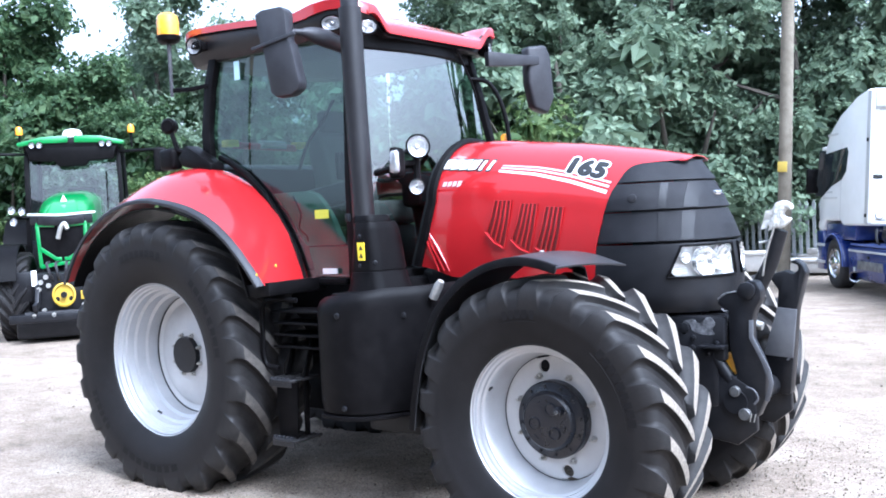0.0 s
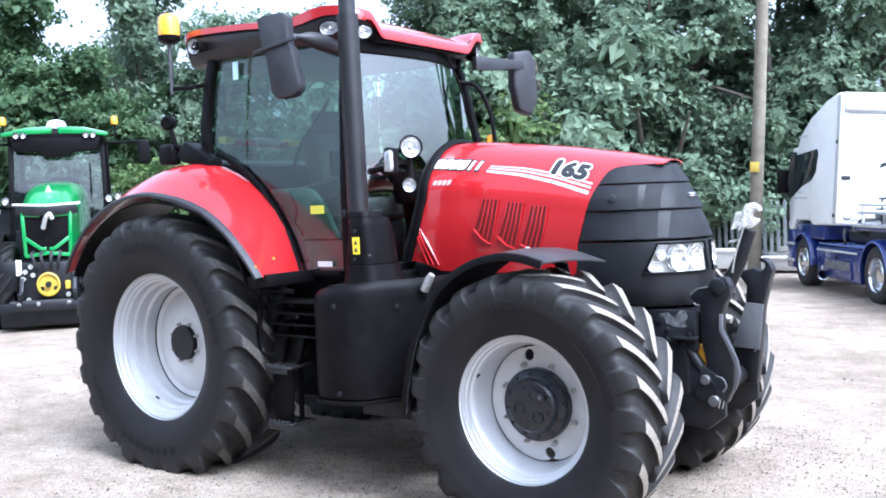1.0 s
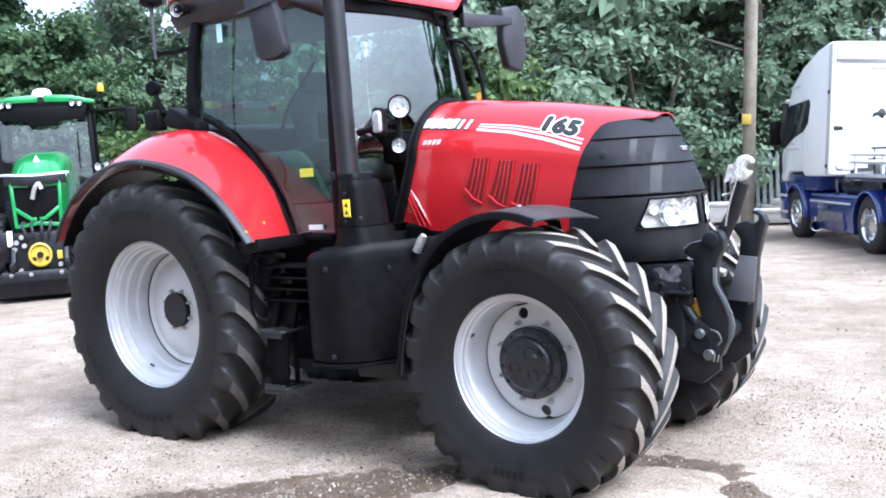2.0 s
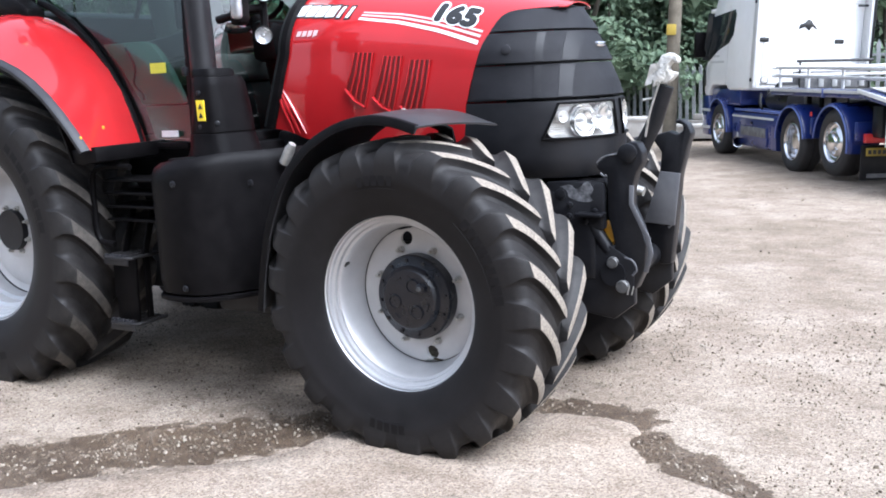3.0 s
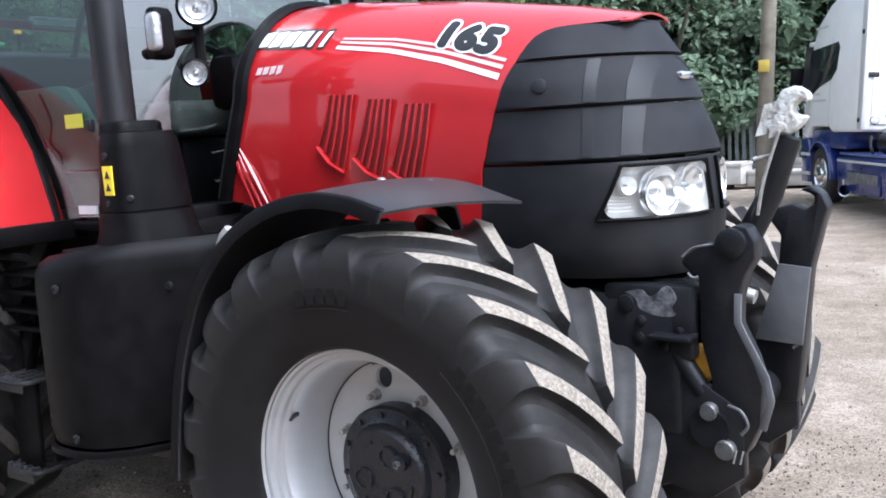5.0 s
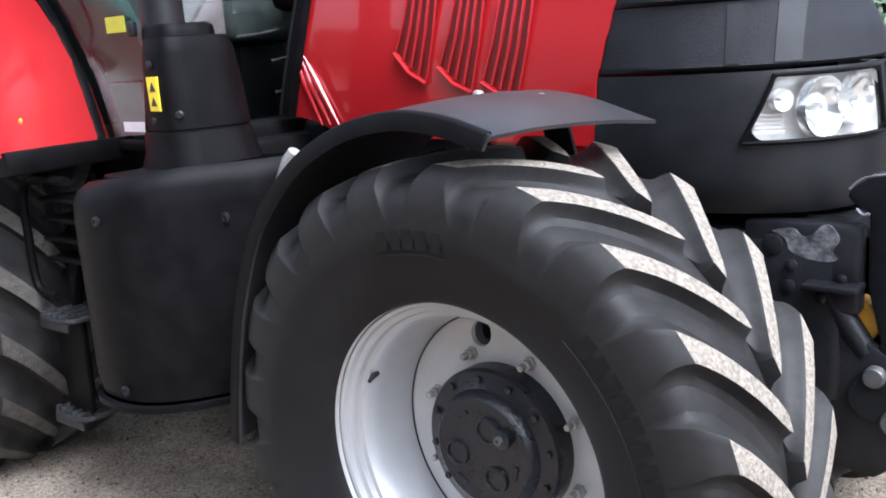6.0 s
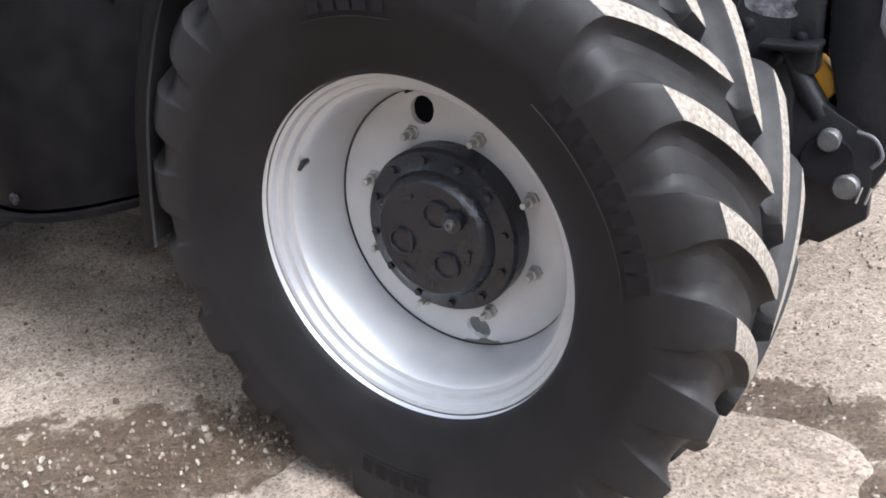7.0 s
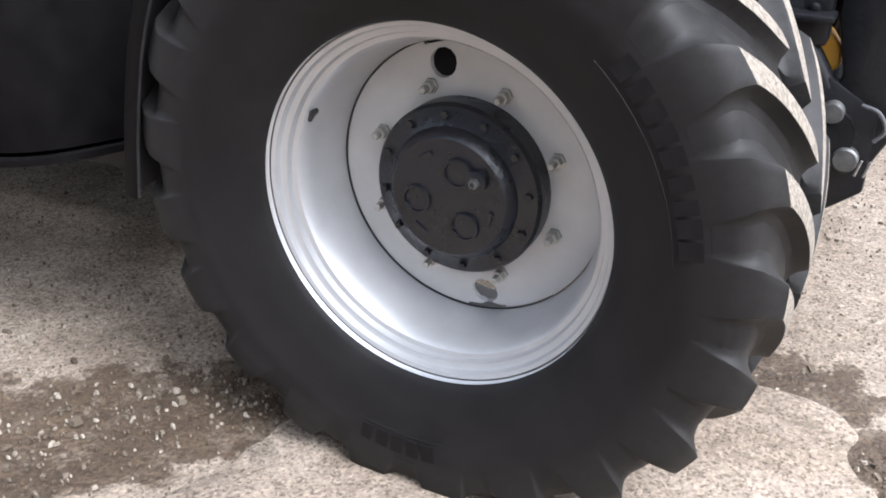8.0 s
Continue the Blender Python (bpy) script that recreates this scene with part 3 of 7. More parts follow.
# maker's mark: plain slanted blocks, not lettered
for k in range(6):
    w_, x_ = (0.058, 1.765 + 0.066 * k) if k < 4 else (0.020, 2.04 + 0.055 * (k - 4))
    zt_, zb_ = 1.992 - 0.085 * (x_ - 1.76), 1.938 - 0.085 * (x_ - 1.76)
    for g, mm, of in ((0.009, DECAL_BLACK, 0.0025), (0.0, WHITE, 0.0045)):
        decal([(x_ - g, zb_ - g), (x_ + w_ + g, zb_ - g), (x_ + w_ + 0.022 + g, zt_ + g), (x_ + 0.022 - g, zt_ + g)], of, mm, "logo_block", bonnet)
for k in range(4):
    x_ = 1.80 + 0.036 * k
    decal([(x_, 1.832 - 0.03 * k * .1), (x_ + 0.028, 1.832), (x_ + 0.036, 1.858), (x_ + 0.008, 1.858)], 0.003, DECAL_GREY, "nameplate_bar", bonnet)
bonnet_text("165", 2.600, 1.872, 0.108, 0.22, 0.0050, WHITE, "number_outline", 0.0150)
bonnet_text("165", 2.600, 1.872, 0.108, 0.22, 0.0075, DECAL_BLACK, "number", 0.0085)

# three groups of louvres; a darker red panel paints the shade in the slots
for xa, xb_, za, zb_, xa2, zl in ((2.189, 2.300, 1.731, 1.456, 2.125, 1.55), (2.368, 2.471, 1.705, 1.428, 2.295, 1.503), (2.525, 2.635, 1.680, 1.415, 2.452, 1.455)):
    wd = xb_ - xa
    xb2 = xb_ - 0.062
    y0 = hood_y(xa, 1.6) - 0.012
    v_ = part("louvre", prism([(xa, za), (xb_, za - 0.006), (xb2, zb_ + 0.004), (xa2, zl)], y0 - 0.0035, y0 + 0.02), RED_SLOT_SHADE, bonnet, "louvre panel with slot shade painted dark red")
    for k in range(5):
        f = k / 4
        xt, xl = xa + wd * f, xa2 + (xb2 - xa2) * f
        zlow = zl + (zb_ - zl) * f
        part("slat", flatbar([(xt, y0 - 0.003, za - 0.006 * f), ((xt + xl) / 2 + 0.004, y0 - 0.005, (za + zlow) / 2), (xl, y0 - 0.010, zlow)], 0.007 if k in (0, 4) else 0.011, 0.006, (1, 0, 0), 0.002), RED, v_)
    part("scoop", flatbar([(xa2 - 0.004, y0 - 0.010, zl + 0.002), ((xa2 + xb2) / 2 - 0.004, y0 - 0.013, (zl + zb_) / 2 - 0.012), (xb2 + 0.002, y0 - 0.008, zb_)], 0.010, 0.022, (0, 0, 1), 0.004), RED, v_)
# pressed swoosh at the bonnet's rear corner
for k in range(3):
    part("pressed_rib", tube([(1.655 + 0.02 * k, hood_y(1.7, 1.5) - 0.010, 1.585 - 0.01 * k), (1.70 + 0.03 * k, hood_y(1.7, 1.5) - 0.016, 1.47), (1.76 + 0.04 * k, hood_y(1.7, 1.4) - 0.012, 1.33)], [0.004, 0.011, 0.004], 8), RED, bonnet)


def nose(z, th, off=0.0):
    """The grille's face: th is 90 on the right side, 0 at the front, -90 on the left."""
    xb = edge_x(z) + 0.002
    # the headlight's outer end leans back towards its foot
    lean = 10.0 * min(1.0, max(0.0, (z - 1.285) / 0.162)) * (1.0 if z < 1.46 else 0.0)
    at = abs(th)
    th = math.copysign(at - lean * (min(1.0, max(0.0, (at - 15) / 42)) if at <= 57 else (90 - at) / 33), th)
    zz = [1.08, 1.2, 1.30, 1.43, 1.55, 1.70, 1.80, 1.90]
    xf = lerp(z, zz, [3.41, 3.42, 3.425, 3.41, 3.39, 3.335, 3.285, 3.238])
    w = lerp(z, zz, [0.36, 0.395, 0.405, 0.405, 0.40, 0.385, 0.365, 0.31])
    if z > 1.55:
        w += (YC - hood_y(edge_x(z), z) - w) * min(1.0, (z - 1.55) / 0.15)
    off *= min(1.0, (90.5 - at) / 14)
    c, s = math.cos(radians(th)), math.sin(radians(th))
    p = lerp(z, zz, [0.72, 0.80, 0.80, 0.78, 0.90, 0.98, 1.05, 1.2])
    return (xb + (xf - xb + off) * max(c, 0.0) ** p, YC - math.copysign((w + off) * abs(s) ** p, s), z)


grille = part("grille", box((2.95, YC - 0.26, 1.12), (3.09, YC + 0.26, 1.70), 0.02), CAST, tractor, "black radiator grille")
THS = [90 - 4 * k for k in range(46)]
for z0, z1 in ((1.466, 1.627), (1.631, 1.777), (1.781, 1.889)):
    rows = []
    for k in range(21):
        f = k / 20
        z = z0 + (z1 - z0) * f
        off = 0.013 * (1 - f) ** 1.3 - (0.012 if k == 0 else 0)
        rows.append([nose(z, th, off) for th in THS])
    part("grille_panel", sheet(rows, 0.008), GRILLE, grille, "", 40)
# lighter mesh strips on the panels
def nose_at(z, x, sgn, off):
    """The point of the grille's face at the length x."""
    lo, hi = 0.0, 90.0
    for _ in range(22):
        m_ = (lo + hi) / 2
        lo, hi = (m_, hi) if nose(z, m_)[0] > x else (lo, m_)
    return nose(z, sgn * lo, off)


for z0, z1 in ((1.478, 1.622), (1.642, 1.772)):
    for sgn in (1, -1):
        for xa_, xb_ in ((3.147, 3.179), (3.248, 3.298)):
            rows = [[nose_at(z0 + (z1 - z0) * k / 6, xa_ + (xb_ - xa_) * j / 3, sgn, 0.013 * (1 - (z0 - (1.466 if z0 < 1.6 else 1.631 if z0 < 1.7 else 1.781) + (z1 - z0) * k / 6) / 0.15) + 0.002) for j in range(4)] for k in range(7)]
            part("grille_strip", sheet(rows, 0.002), STRIP, grille)
# sensor disc and small badge
part("sensor_cap", aimed_lathe([(0.022, 0), (0.022, 0.006), (0.018, 0.008)], nose(1.70, 73, 0.010), (0.15, -1, 0), 20), PLASTIC_GREY, grille)
part("badge", box((3.318, YC - 0.05, 1.695), (3.350, YC + 0.05, 1.722), 0.008), CHROME, grille, "small bright badge")
# apron with the two headlight openings
zl = [1.10, 1.14, 1.20, 1.255, 1.285, 1.32, 1.36, 1.40, 1.447, 1.458]
ths = sorted(set(THS + [57, 3, -3, -57]), reverse=True)
bm = bmesh.new()
vv = [[bm.verts.new(nose(z, th, 0.004 - (0.02 if z < 1.11 else 0))) for th in ths] for z in zl]
for i in range(len(zl) - 1):
    for j in range(len(ths) - 1):
        zc, tc = (zl[i] + zl[i + 1]) / 2, (ths[j] + ths[j + 1]) / 2
        if 1.285 < zc < 1.447 and 3 < abs(tc) < 57:
            continue
        bm.faces.new((vv[i][j], vv[i][j + 1], vv[i + 1][j + 1], vv[i + 1][j]))
bmesh.ops.recalc_face_normals(bm, faces=bm.faces[:])
bmesh.ops.solidify(bm, geom=bm.faces[:], thickness=0.01)
part("front_apron", bm, APRON, grille, "black plastic apron below the grille", 40)
for sgn in (1, -1):
    tt = [57 - 54 * k / 14 for k in range(15)]
    rows = [[nose(1.285 + 0.162 * k / 6, sgn * th, -0.045) for th in tt] for k in range(7)]
    hl = part("headlight", sheet(rows, 0.004), REFLECTOR, grille, "large clear headlight unit")
    # side walls of the pocket, lens, rim and two round reflectors
    edge = [(1.285, t) for t in tt] + [(1.285 + 0.162 * k / 6, tt[-1]) for k in range(1, 7)] + [(1.447, t) for t in tt[-2::-1]] + [(1.447 - 0.162 * k / 6, tt[0]) for k in range(1, 6)]
    rows = [[nose(z, sgn * t, -0.045) for z, t in edge], [nose(z, sgn * t, 0.006) for z, t in edge]]
    part("pocket", grid(rows, close_v=True), REFLECTOR, hl)
    rows = [[nose(1.287 + 0.158 * k / 6, sgn * th, 0.007) for th in [56.6 - 3.8 * q for q in range(15)]] for k in range(7)]
    lens = part("lens", grid(rows), LAMP_LENS, hl)
    lens.visible_shadow = False
    part("lamp_rim", tube([Vector(nose(z, sgn * t, 0.009)) for z, t in edge] + [Vector(nose(*[edge[0][0], sgn * edge[0][1], 0.009]))], 0.006, 8), PLASTIC, hl)
    for zc, dz in ((1.285, 1), (1.447, -1)):
        for tc, dt in ((57, -1), (3, 1)):
            rz, rt_ = ((0.055, 9.0) if dz > 0 else (0.03, 3.5)) if tc == 57 else (0.03, 6.0)
            arc = [(zc + dz * rz * (1 - math.sin(q * math.pi / 16)), tc + dt * rt_ * (1 - math.cos(q * math.pi / 16))) for q in range(9)]
            bm = bmesh.new()
            c0 = bm.verts.new(nose(zc, sgn * tc, 0.010))
            av = [bm.verts.new(nose(z, sgn * t, 0.010)) for z, t in arc]
            for q in range(8):
                bm.faces.new((c0, av[q], av[q + 1]))
            bmesh.ops.recalc_face_normals(bm, faces=bm.faces[:])
            bmesh.ops.solidify(bm, geom=bm.faces[:], thickness=0.004)
            part("lamp_corner", bm, PLASTIC, hl)
    # side lamp with a small bulb, a deep main bowl and a shallower one beside it
    for th, zc, r, lean, dp in ((33, 1.362, 0.072, 0.75, 1.0), (14, 1.372, 0.064, 0.9, 0.8), (50, 1.385, 0.026, 0.3, 0.6)):
        c = Vector(nose(zc, sgn * th, -0.028))
        out = (Vector(nose(zc, sgn * th, 0.1)) - Vector(nose(zc, sgn * th, 0.0))).normalized()
        out = (out + Vector((lean, 0, 0))).normalized()
        bowl = [(r * math.sin(radians(6 + 78 * k / 9)) * 1.0, 0.030 - 0.055 * dp * math.cos(radians(6 + 78 * k / 9)) ** 1.4) for k in range(10)]
        part("reflector_bowl", aimed_lathe(bowl + [(r * 1.04, 0.030), (r * 1.05, 0.004)], c, out, 32, False), BOWL if r > 0.03 else REFLECTOR, hl)
        part("bulb", aimed_lathe([(r * 0.13, -0.022 * dp), (r * 0.15, 0.006), (r * 0.10, 0.016), (0.0005, 0.018)], c, out, 14), BOWL_GREY, hl)
    for q in range(5):
        z_ = 1.305 + 0.011 * q
        part("lamp_step", tube([Vector(nose(z_, sgn * (53 - 2.5 * k + 0.6 * q), -0.034)) for k in range(5)], 0.0055, 6), REFLECTOR, hl)

# engine sides, front frame and axle
part("engine_block", box((1.55, YC - 0.34, 0.75), (2.9, YC + 0.34, 1.35), 0.05), CAST, tractor, "dark engine and frame")
part("chassis_rail", box((2.2, YC - 0.30, 0.62), (3.42, YC + 0.30, 1.06), 0.03), CAST, tractor)
part("front_axle", tube([(FX, -1.0, FZ), (FX, -0.62, FZ), (FX, YC - 0.2, FZ - 0.04), (FX, YC + 0.2, FZ - 0.04), (FX, 0.30, FZ), (FX, 0.62, FZ)], [0.12, 0.11, 0.13, 0.13, 0.11, 0.12], 20), CAST, tractor)
part("rear_axle", tube([(0, -1.1, RZ), (0, -0.6, RZ), (0, YC, RZ), (0, 0.4, RZ), (0, 0.85, RZ)], [0.12, 0.17, 0.3, 0.17, 0.12], 20), CAST, tractor)
part("gearbox", box((-0.35, YC - 0.32, 0.55), (1.6, YC + 0.32, 1.2), 0.06), CAST, tractor)
part("guard_stay", tube([(2.13, -1.0, 1.312), (2.11, -1.0, 1.285), (2.07, -1.0, 1.22)], [0.018, 0.025, 0.025], 14), STEEL, tractor, "bright steel stay behind the mudguard")
# added box and assumed far tank keep far-side light off the ground below
part("underbody", box((0.3, YC - 0.45, 0.40), (2.3, YC + 0.45, 0.80), 0.05), CAST, tractor)
part("far_tank", box((0.95, 0.30, 0.42), (2.05, 1.05, 1.24), 0.10, 3), PLASTIC, tractor, "black tank on the far side")
# bonnet underside panel in red beside the wheel
part("side_panel", prism([(2.35, 1.30), (2.80, 1.285), (2.80, 1.16), (2.62, 1.14), (2.42, 1.2)], YC - 0.385, YC - 0.355), RED, tractor)


# ---- the red tractor: mudguards ----
FEND = [(2.120, 0.575), (2.148, 0.74), (2.194, 0.926), (2.248, 1.06), (2.308, 1.174), (2.385, 1.262), (2.469, 1.333), (2.545, 1.378), (2.628, 1.414), (2.71, 1.436), (2.798, 1.447), (2.87, 1.444), (2.946, 1.432), (3.037, 1.405)]


def front_fender(flip):
    path = smooth_path([(x, 0, z) for x, z in FEND], 3)
    rows = []
    n = len(path)
    for i, p in enumerate(path):
        f = i / (n - 1)
        d = (path[min(i + 1, n - 1)] - path[max(i - 1, 0)]).normalized()
        up = Vector((-d.z, 0, d.x))
        row = []
        for q, lift in ((0.0, -0.030), (0.012, -0.006), (0.05, 0.0), (0.25, 0.010), (0.5, 0.014), (0.75, 0.012), (1.0, 0.004)):
            ext = 0.10 * q * max(0.0, (f - 0.85) / 0.15)
            y = -1.315 + 0.50 * q
            row.append(p + up * lift + d * ext + Vector((0, y, 0)))
        rows.append([tuple(v) if not flip else (v.x, 2 * -0.225 - v.y, v.z) for v in row])
    ob = part("front_mudguard", sheet(rows, 0.008), MUDGUARD, tractor, "grey-black plastic mudguard", 45)
    rim = []
    for i, p in enumerate(path):
        d = (path[min(i + 1, n - 1)] - path[max(i - 1, 0)]).normalized()
        up = Vector((-d.z, 0, d.x))
        rim.append([p + up * lf + Vector((0, -1.318 + w_, 0)) for w_, lf in ((0.0, -0.034), (0.0, 0.001), (0.004, 0.005), (0.020, 0.007), (0.025, 0.001))])
    rim = [[tuple(v) if not flip else (v.x, 2 * -0.225 - v.y, v.z) for v in r] for r in rim]
    part("mudguard_rim", grid(rim), PLASTIC, ob, "", 50)
    y = -0.80 if not flip else 0.36
    part("mudguard_bracket", flatbar([(2.83, y - 0.16, 1.42), (2.86, y, 1.36), (2.86, y + 0.05, 1.22), (2.86, y + 0.1, 0.95)], 0.08, 0.014, (1, 0, 0)), CAST, ob)
    for bx in (2.72, 2.90):
        part("rivet", aimed_lathe([(0.014, 0), (0.013, 0.006), (0.006, 0.01)], (bx, y - 0.12, 1.452 if bx < 2.8 else 1.442), (0, 0, 1), 12), STEEL, ob)
    return ob


front_fender(False)
front_fender(True)

PHI = [24, 30, 36, 42, 49, 56, 63, 70, 77, 84, 91, 98, 106, 114, 122, 130, 138, 146, 152]


def r_out(a):
    return lerp(a, [24, 30, 36, 43, 50, 57, 65, 75, 90, 112, 135, 152], [1.20, 1.172, 1.15, 1.13, 1.11, 1.09, 1.065, 1.04, 1.035, 1.035, 1.05, 1.06])


def r_in(a):
    return lerp(a, [24, 32, 38, 49, 60, 70, 80, 92, 106, 125, 152], [1.10, 1.12, 1.143, 1.18, 1.205, 1.225, 1.245, 1.235, 1.195, 1.13, 1.08])


def rear_fender(flip):
    def at(r, a, y):
        p = (r * math.cos(radians(a)), y, RZ + r * math.sin(radians(a)))
        return p if not flip else (p[0], 2 * YC - p[1], p[2])
    rows, liner, lip = [], [], []
    for a in PHI:
        ro, ri = r_out(a), r_in(a)
        row = []
        for q in range(11):
            f = q / 10
            y = -0.875 - 0.475 * f
            r = ri + (ro + 0.015 - ri) * f ** 1.5 + 0.035 * math.sin(math.pi * f) * (1.0 if a > 40 else 0.6)
            row.append(at(r, a, y))
        rows.append(row)
        liner.append([at(min(ri, ro) - 0.03 - 0.02 * f, a, -0.86 - 0.48 * f) for f in (0, .33, .66, 1)])
        lip.append([at(ro + 0.017, a, -1.345), at(ro + 0.012, a, -1.375), at(ro + 0.0, a, -1.388), at(ro - 0.018, a, -1.386)])
    ob = part("rear_mudguard", sheet(rows, 0.006), RED, tractor, "glossy red rear mudguard", 45)
    part("mudguard_liner", sheet(liner, 0.01), PLASTIC, ob)
    part("mudguard_lip", sheet(lip, 0.008), PLASTIC_GREY, ob, "black rubber lip")
    # black panel under the front foot of the mudguard
    yy = (-1.33, -0.86) if not flip else (2 * YC + 0.86, 2 * YC + 1.33)
    part("foot_panel", prism([(0.92, 1.31), (1.13, 1.33), (1.13, 1.25), (1.00, 1.235), (0.94, 1.25)], yy[0], yy[1], "y", 0.01), PLASTIC, ob)
    for x_, z_ in ((1.06, 1.375), (1.115, 1.42)):
        sy = -1.352 if not flip else 2 * YC + 1.352
        part("rivet", aimed_lathe([(0.010, 0), (0.009, 0.004), (0.004, 0.007)], (x_, sy + (0.10 if x_ > 1.1 else 0), z_), (0, -1 if not flip else 1, 0), 10), YELLOW_PART, ob)
    return ob


rear_fender(False)
rear_fender(True)

# ---- the red tractor: cab ----
def side_y(z):
    return -0.905 + 0.06 * (z - 1.3)


cab = part("cab_floor", box((0.10, YC - 0.70, 0.98), (1.62, YC + 0.70, 1.30), 0.03), PLASTIC, tractor, "black cab floor and sills")
part("rear_cab_wall", prism([(-0.08, 1.3), (0.15, 1.3), (0.15, 2.05), (-0.08, 2.1)], YC - 0.70, YC + 0.70, "y", 0.01), PLASTIC, tractor)


def both(fn, name, material, label="", parent=tractor, smooth=35):
    """A part on the right-hand side, and its mirror image."""
    for flip in (False, True):
        bm = fn()
        if flip:
            for v in bm.verts:
                v.co.y = 2 * YC - v.co.y
        part(name, bm, material, parent, label, smooth)


def side_path(pts, dy=0.0):
    return [(x, side_y(z) + dy, z) for x, z in pts]


both(lambda: flatbar(side_path([(0.10, 2.0), (0.07, 2.3), (0.10, 2.6), (0.16, 2.82)]), 0.075, 0.05, (1, 0, 0)), "rear_pillar", PLASTIC)
part("front_pillar", flatbar([(1.41, side_y(1.25) + 0.02, 1.25), (1.37, side_y(1.8) + 0.03, 1.8), (1.36, side_y(2.3) + 0.035, 2.3), (1.36, side_y(2.8) + 0.04, 2.82)], 0.065, 0.06, (1, 0, 0)), PLASTIC, tractor)
part("front_pillar", flatbar([(1.48, 0.615, 1.25), (1.47, 0.57, 1.8), (1.43, 0.545, 2.15), (1.385, 0.505, 2.45), (1.31, 0.45, 2.82)], 0.045, 0.05, (1, 0, 0)), PLASTIC, tractor)
LOWER = [(0.20, 2.125), (0.30, 2.085), (0.46, 1.995), (0.624, 1.861), (0.77, 1.70), (0.885, 1.54), (0.945, 1.42), (0.982, 1.315), (1.02, 1.30), (1.36, 1.30)]
both(lambda: flatbar(side_path(LOWER, -0.006), 0.035, 0.035, (0, 1, 0), 0.006), "door_seal", PLASTIC)
both(lambda: flatbar(side_path([(0.14, 2.79), (0.8, 2.80), (1.38, 2.79)], 0.01), 0.06, 0.05, (0, 1, 0)), "roof_rail", PLASTIC)
both(lambda: prism([(0.12, 2.20), (0.20, 2.135), (0.30, 2.095), (0.47, 2.0), (0.46, 2.3), (0.49, 2.79), (0.16, 2.79), (0.10, 2.5)], 0, 0.006), "quarter_glass", GLASS)
both(lambda: prism([(0.49, 1.99), (0.624, 1.875), (0.77, 1.715), (0.885, 1.555), (0.945, 1.435), (0.99, 1.325), (1.02, 1.31), (1.38, 1.31), (1.345, 1.9), (1.34, 2.3), (1.335, 2.79), (0.53, 2.79), (0.48, 2.3)], 0, 0.006), "door_glass", GLASS)
for ob in tractor.children:
    if ob.name.split(".")[0] in ("quarter_glass", "door_glass"):
        s = 1 if ob.data.vertices[0].co.y < YC else -1
        left = sum(v.co.y for v in ob.data.vertices) < 2 * YC * len(ob.data.vertices) * 0.5
        for v in ob.data.vertices:
            inset = v.co.y if abs(v.co.y) < 0.1 else 2 * YC - v.co.y
            y = side_y(v.co.z) + 0.012 + inset
            v.co.y = y if abs(v.co.y) < 0.1 else 2 * YC - y
        ob.visible_shadow = False
# windscreen: bowed a little, and narrow strips beside the bonnet
rows = []
for k in range(9):
    z = 1.34 + (2.80 - 1.34) * k / 8
    f = (z - 1.34) / 1.46
    lw = 0.70 - 0.10 * max(0.0, f - 0.45) / 0.55
    rows.append([(1.40 + 0.10 * math.cos(math.pi / 2 * u) - 0.05 * f - (0.06 * max(0.0, f - 0.4) if u > 0.5 else 0.0), YC + (lw if u > 0 else 0.70) * u, z) for u in [(-1 + 2 * j / 12) for j in range(13)]])
ws = part("windscreen", grid(rows), GLASS_FRONT, tractor, "windscreen glass that mirrors the sky")
ws.visible_shadow = False
part("windscreen_base", box((1.38, YC - 0.70, 1.22), (1.56, YC + 0.70, 1.35), 0.02), PLASTIC, tractor)
rw = part("rear_window", grid([[(-0.02 + 0.08 * f, YC + 0.66 * u, 2.1 + 0.7 * f) for u in (-1, 0, 1)] for f in (0, 0.5, 1)]), GLASS, tractor)
rw.visible_shadow = False
part("wiper", tube(smooth_path([(1.47, 0.10, 2.80), (1.49, 0.18, 2.66), (1.50, 0.27, 2.50), (1.48, 0.34, 2.36)], 4), 0.008, 6), PLASTIC, tractor)

rows = []
for z in (2.69, 2.70, 2.82):
    f = (z - 1.34) / 1.46
    lw = 0.70 - 0.10 * max(0.0, f - 0.45) / 0.55
    rows.append([(1.415 + 0.10 * math.cos(math.pi / 2 * u) - 0.05 * f - (0.06 * max(0.0, f - 0.4) if u > 0.5 else 0.0) - (0.01 if z < 2.695 else 0), YC + (lw if u > 0 else 0.70) * u, z) for u in [(-1 + 2 * j / 16) for j in range(17)]])
part("windscreen_header", sheet(rows, 0.02), PLASTIC, tractor, "black band above the windscreen")

# roof
def roof_z(x, u):
    """u: -1 on the right edge, 1 on the left edge."""
    edge = lerp(x, [-0.14, 0.02, 0.3, 0.64, 0.85, 1.0, 1.10, 1.20, 1.30, 1.40, 1.46, 1.52], [2.985, 3.005, 2.99, 2.965, 2.94, 2.930, 2.945, 2.962, 2.972, 2.968, 2.955, 2.935])
    mid = lerp(x, [-0.14, 0.1, 0.9, 1.2, 1.4, 1.52], [0.02, 0.06, 0.09, 0.04, 0.0, 0.0])
    dip = lerp(x, [1.05, 1.2, 1.4, 1.52], [0.0, 0.03, 0.085, 0.105])
    a = abs(u)
    q = min(1.0, max(0.0, (0.93 - a) / 0.21))
    return edge + mid * (0.5 + 0.5 * math.cos(math.pi * min(1.0, a))) - dip * q * q * (3 - 2 * q)


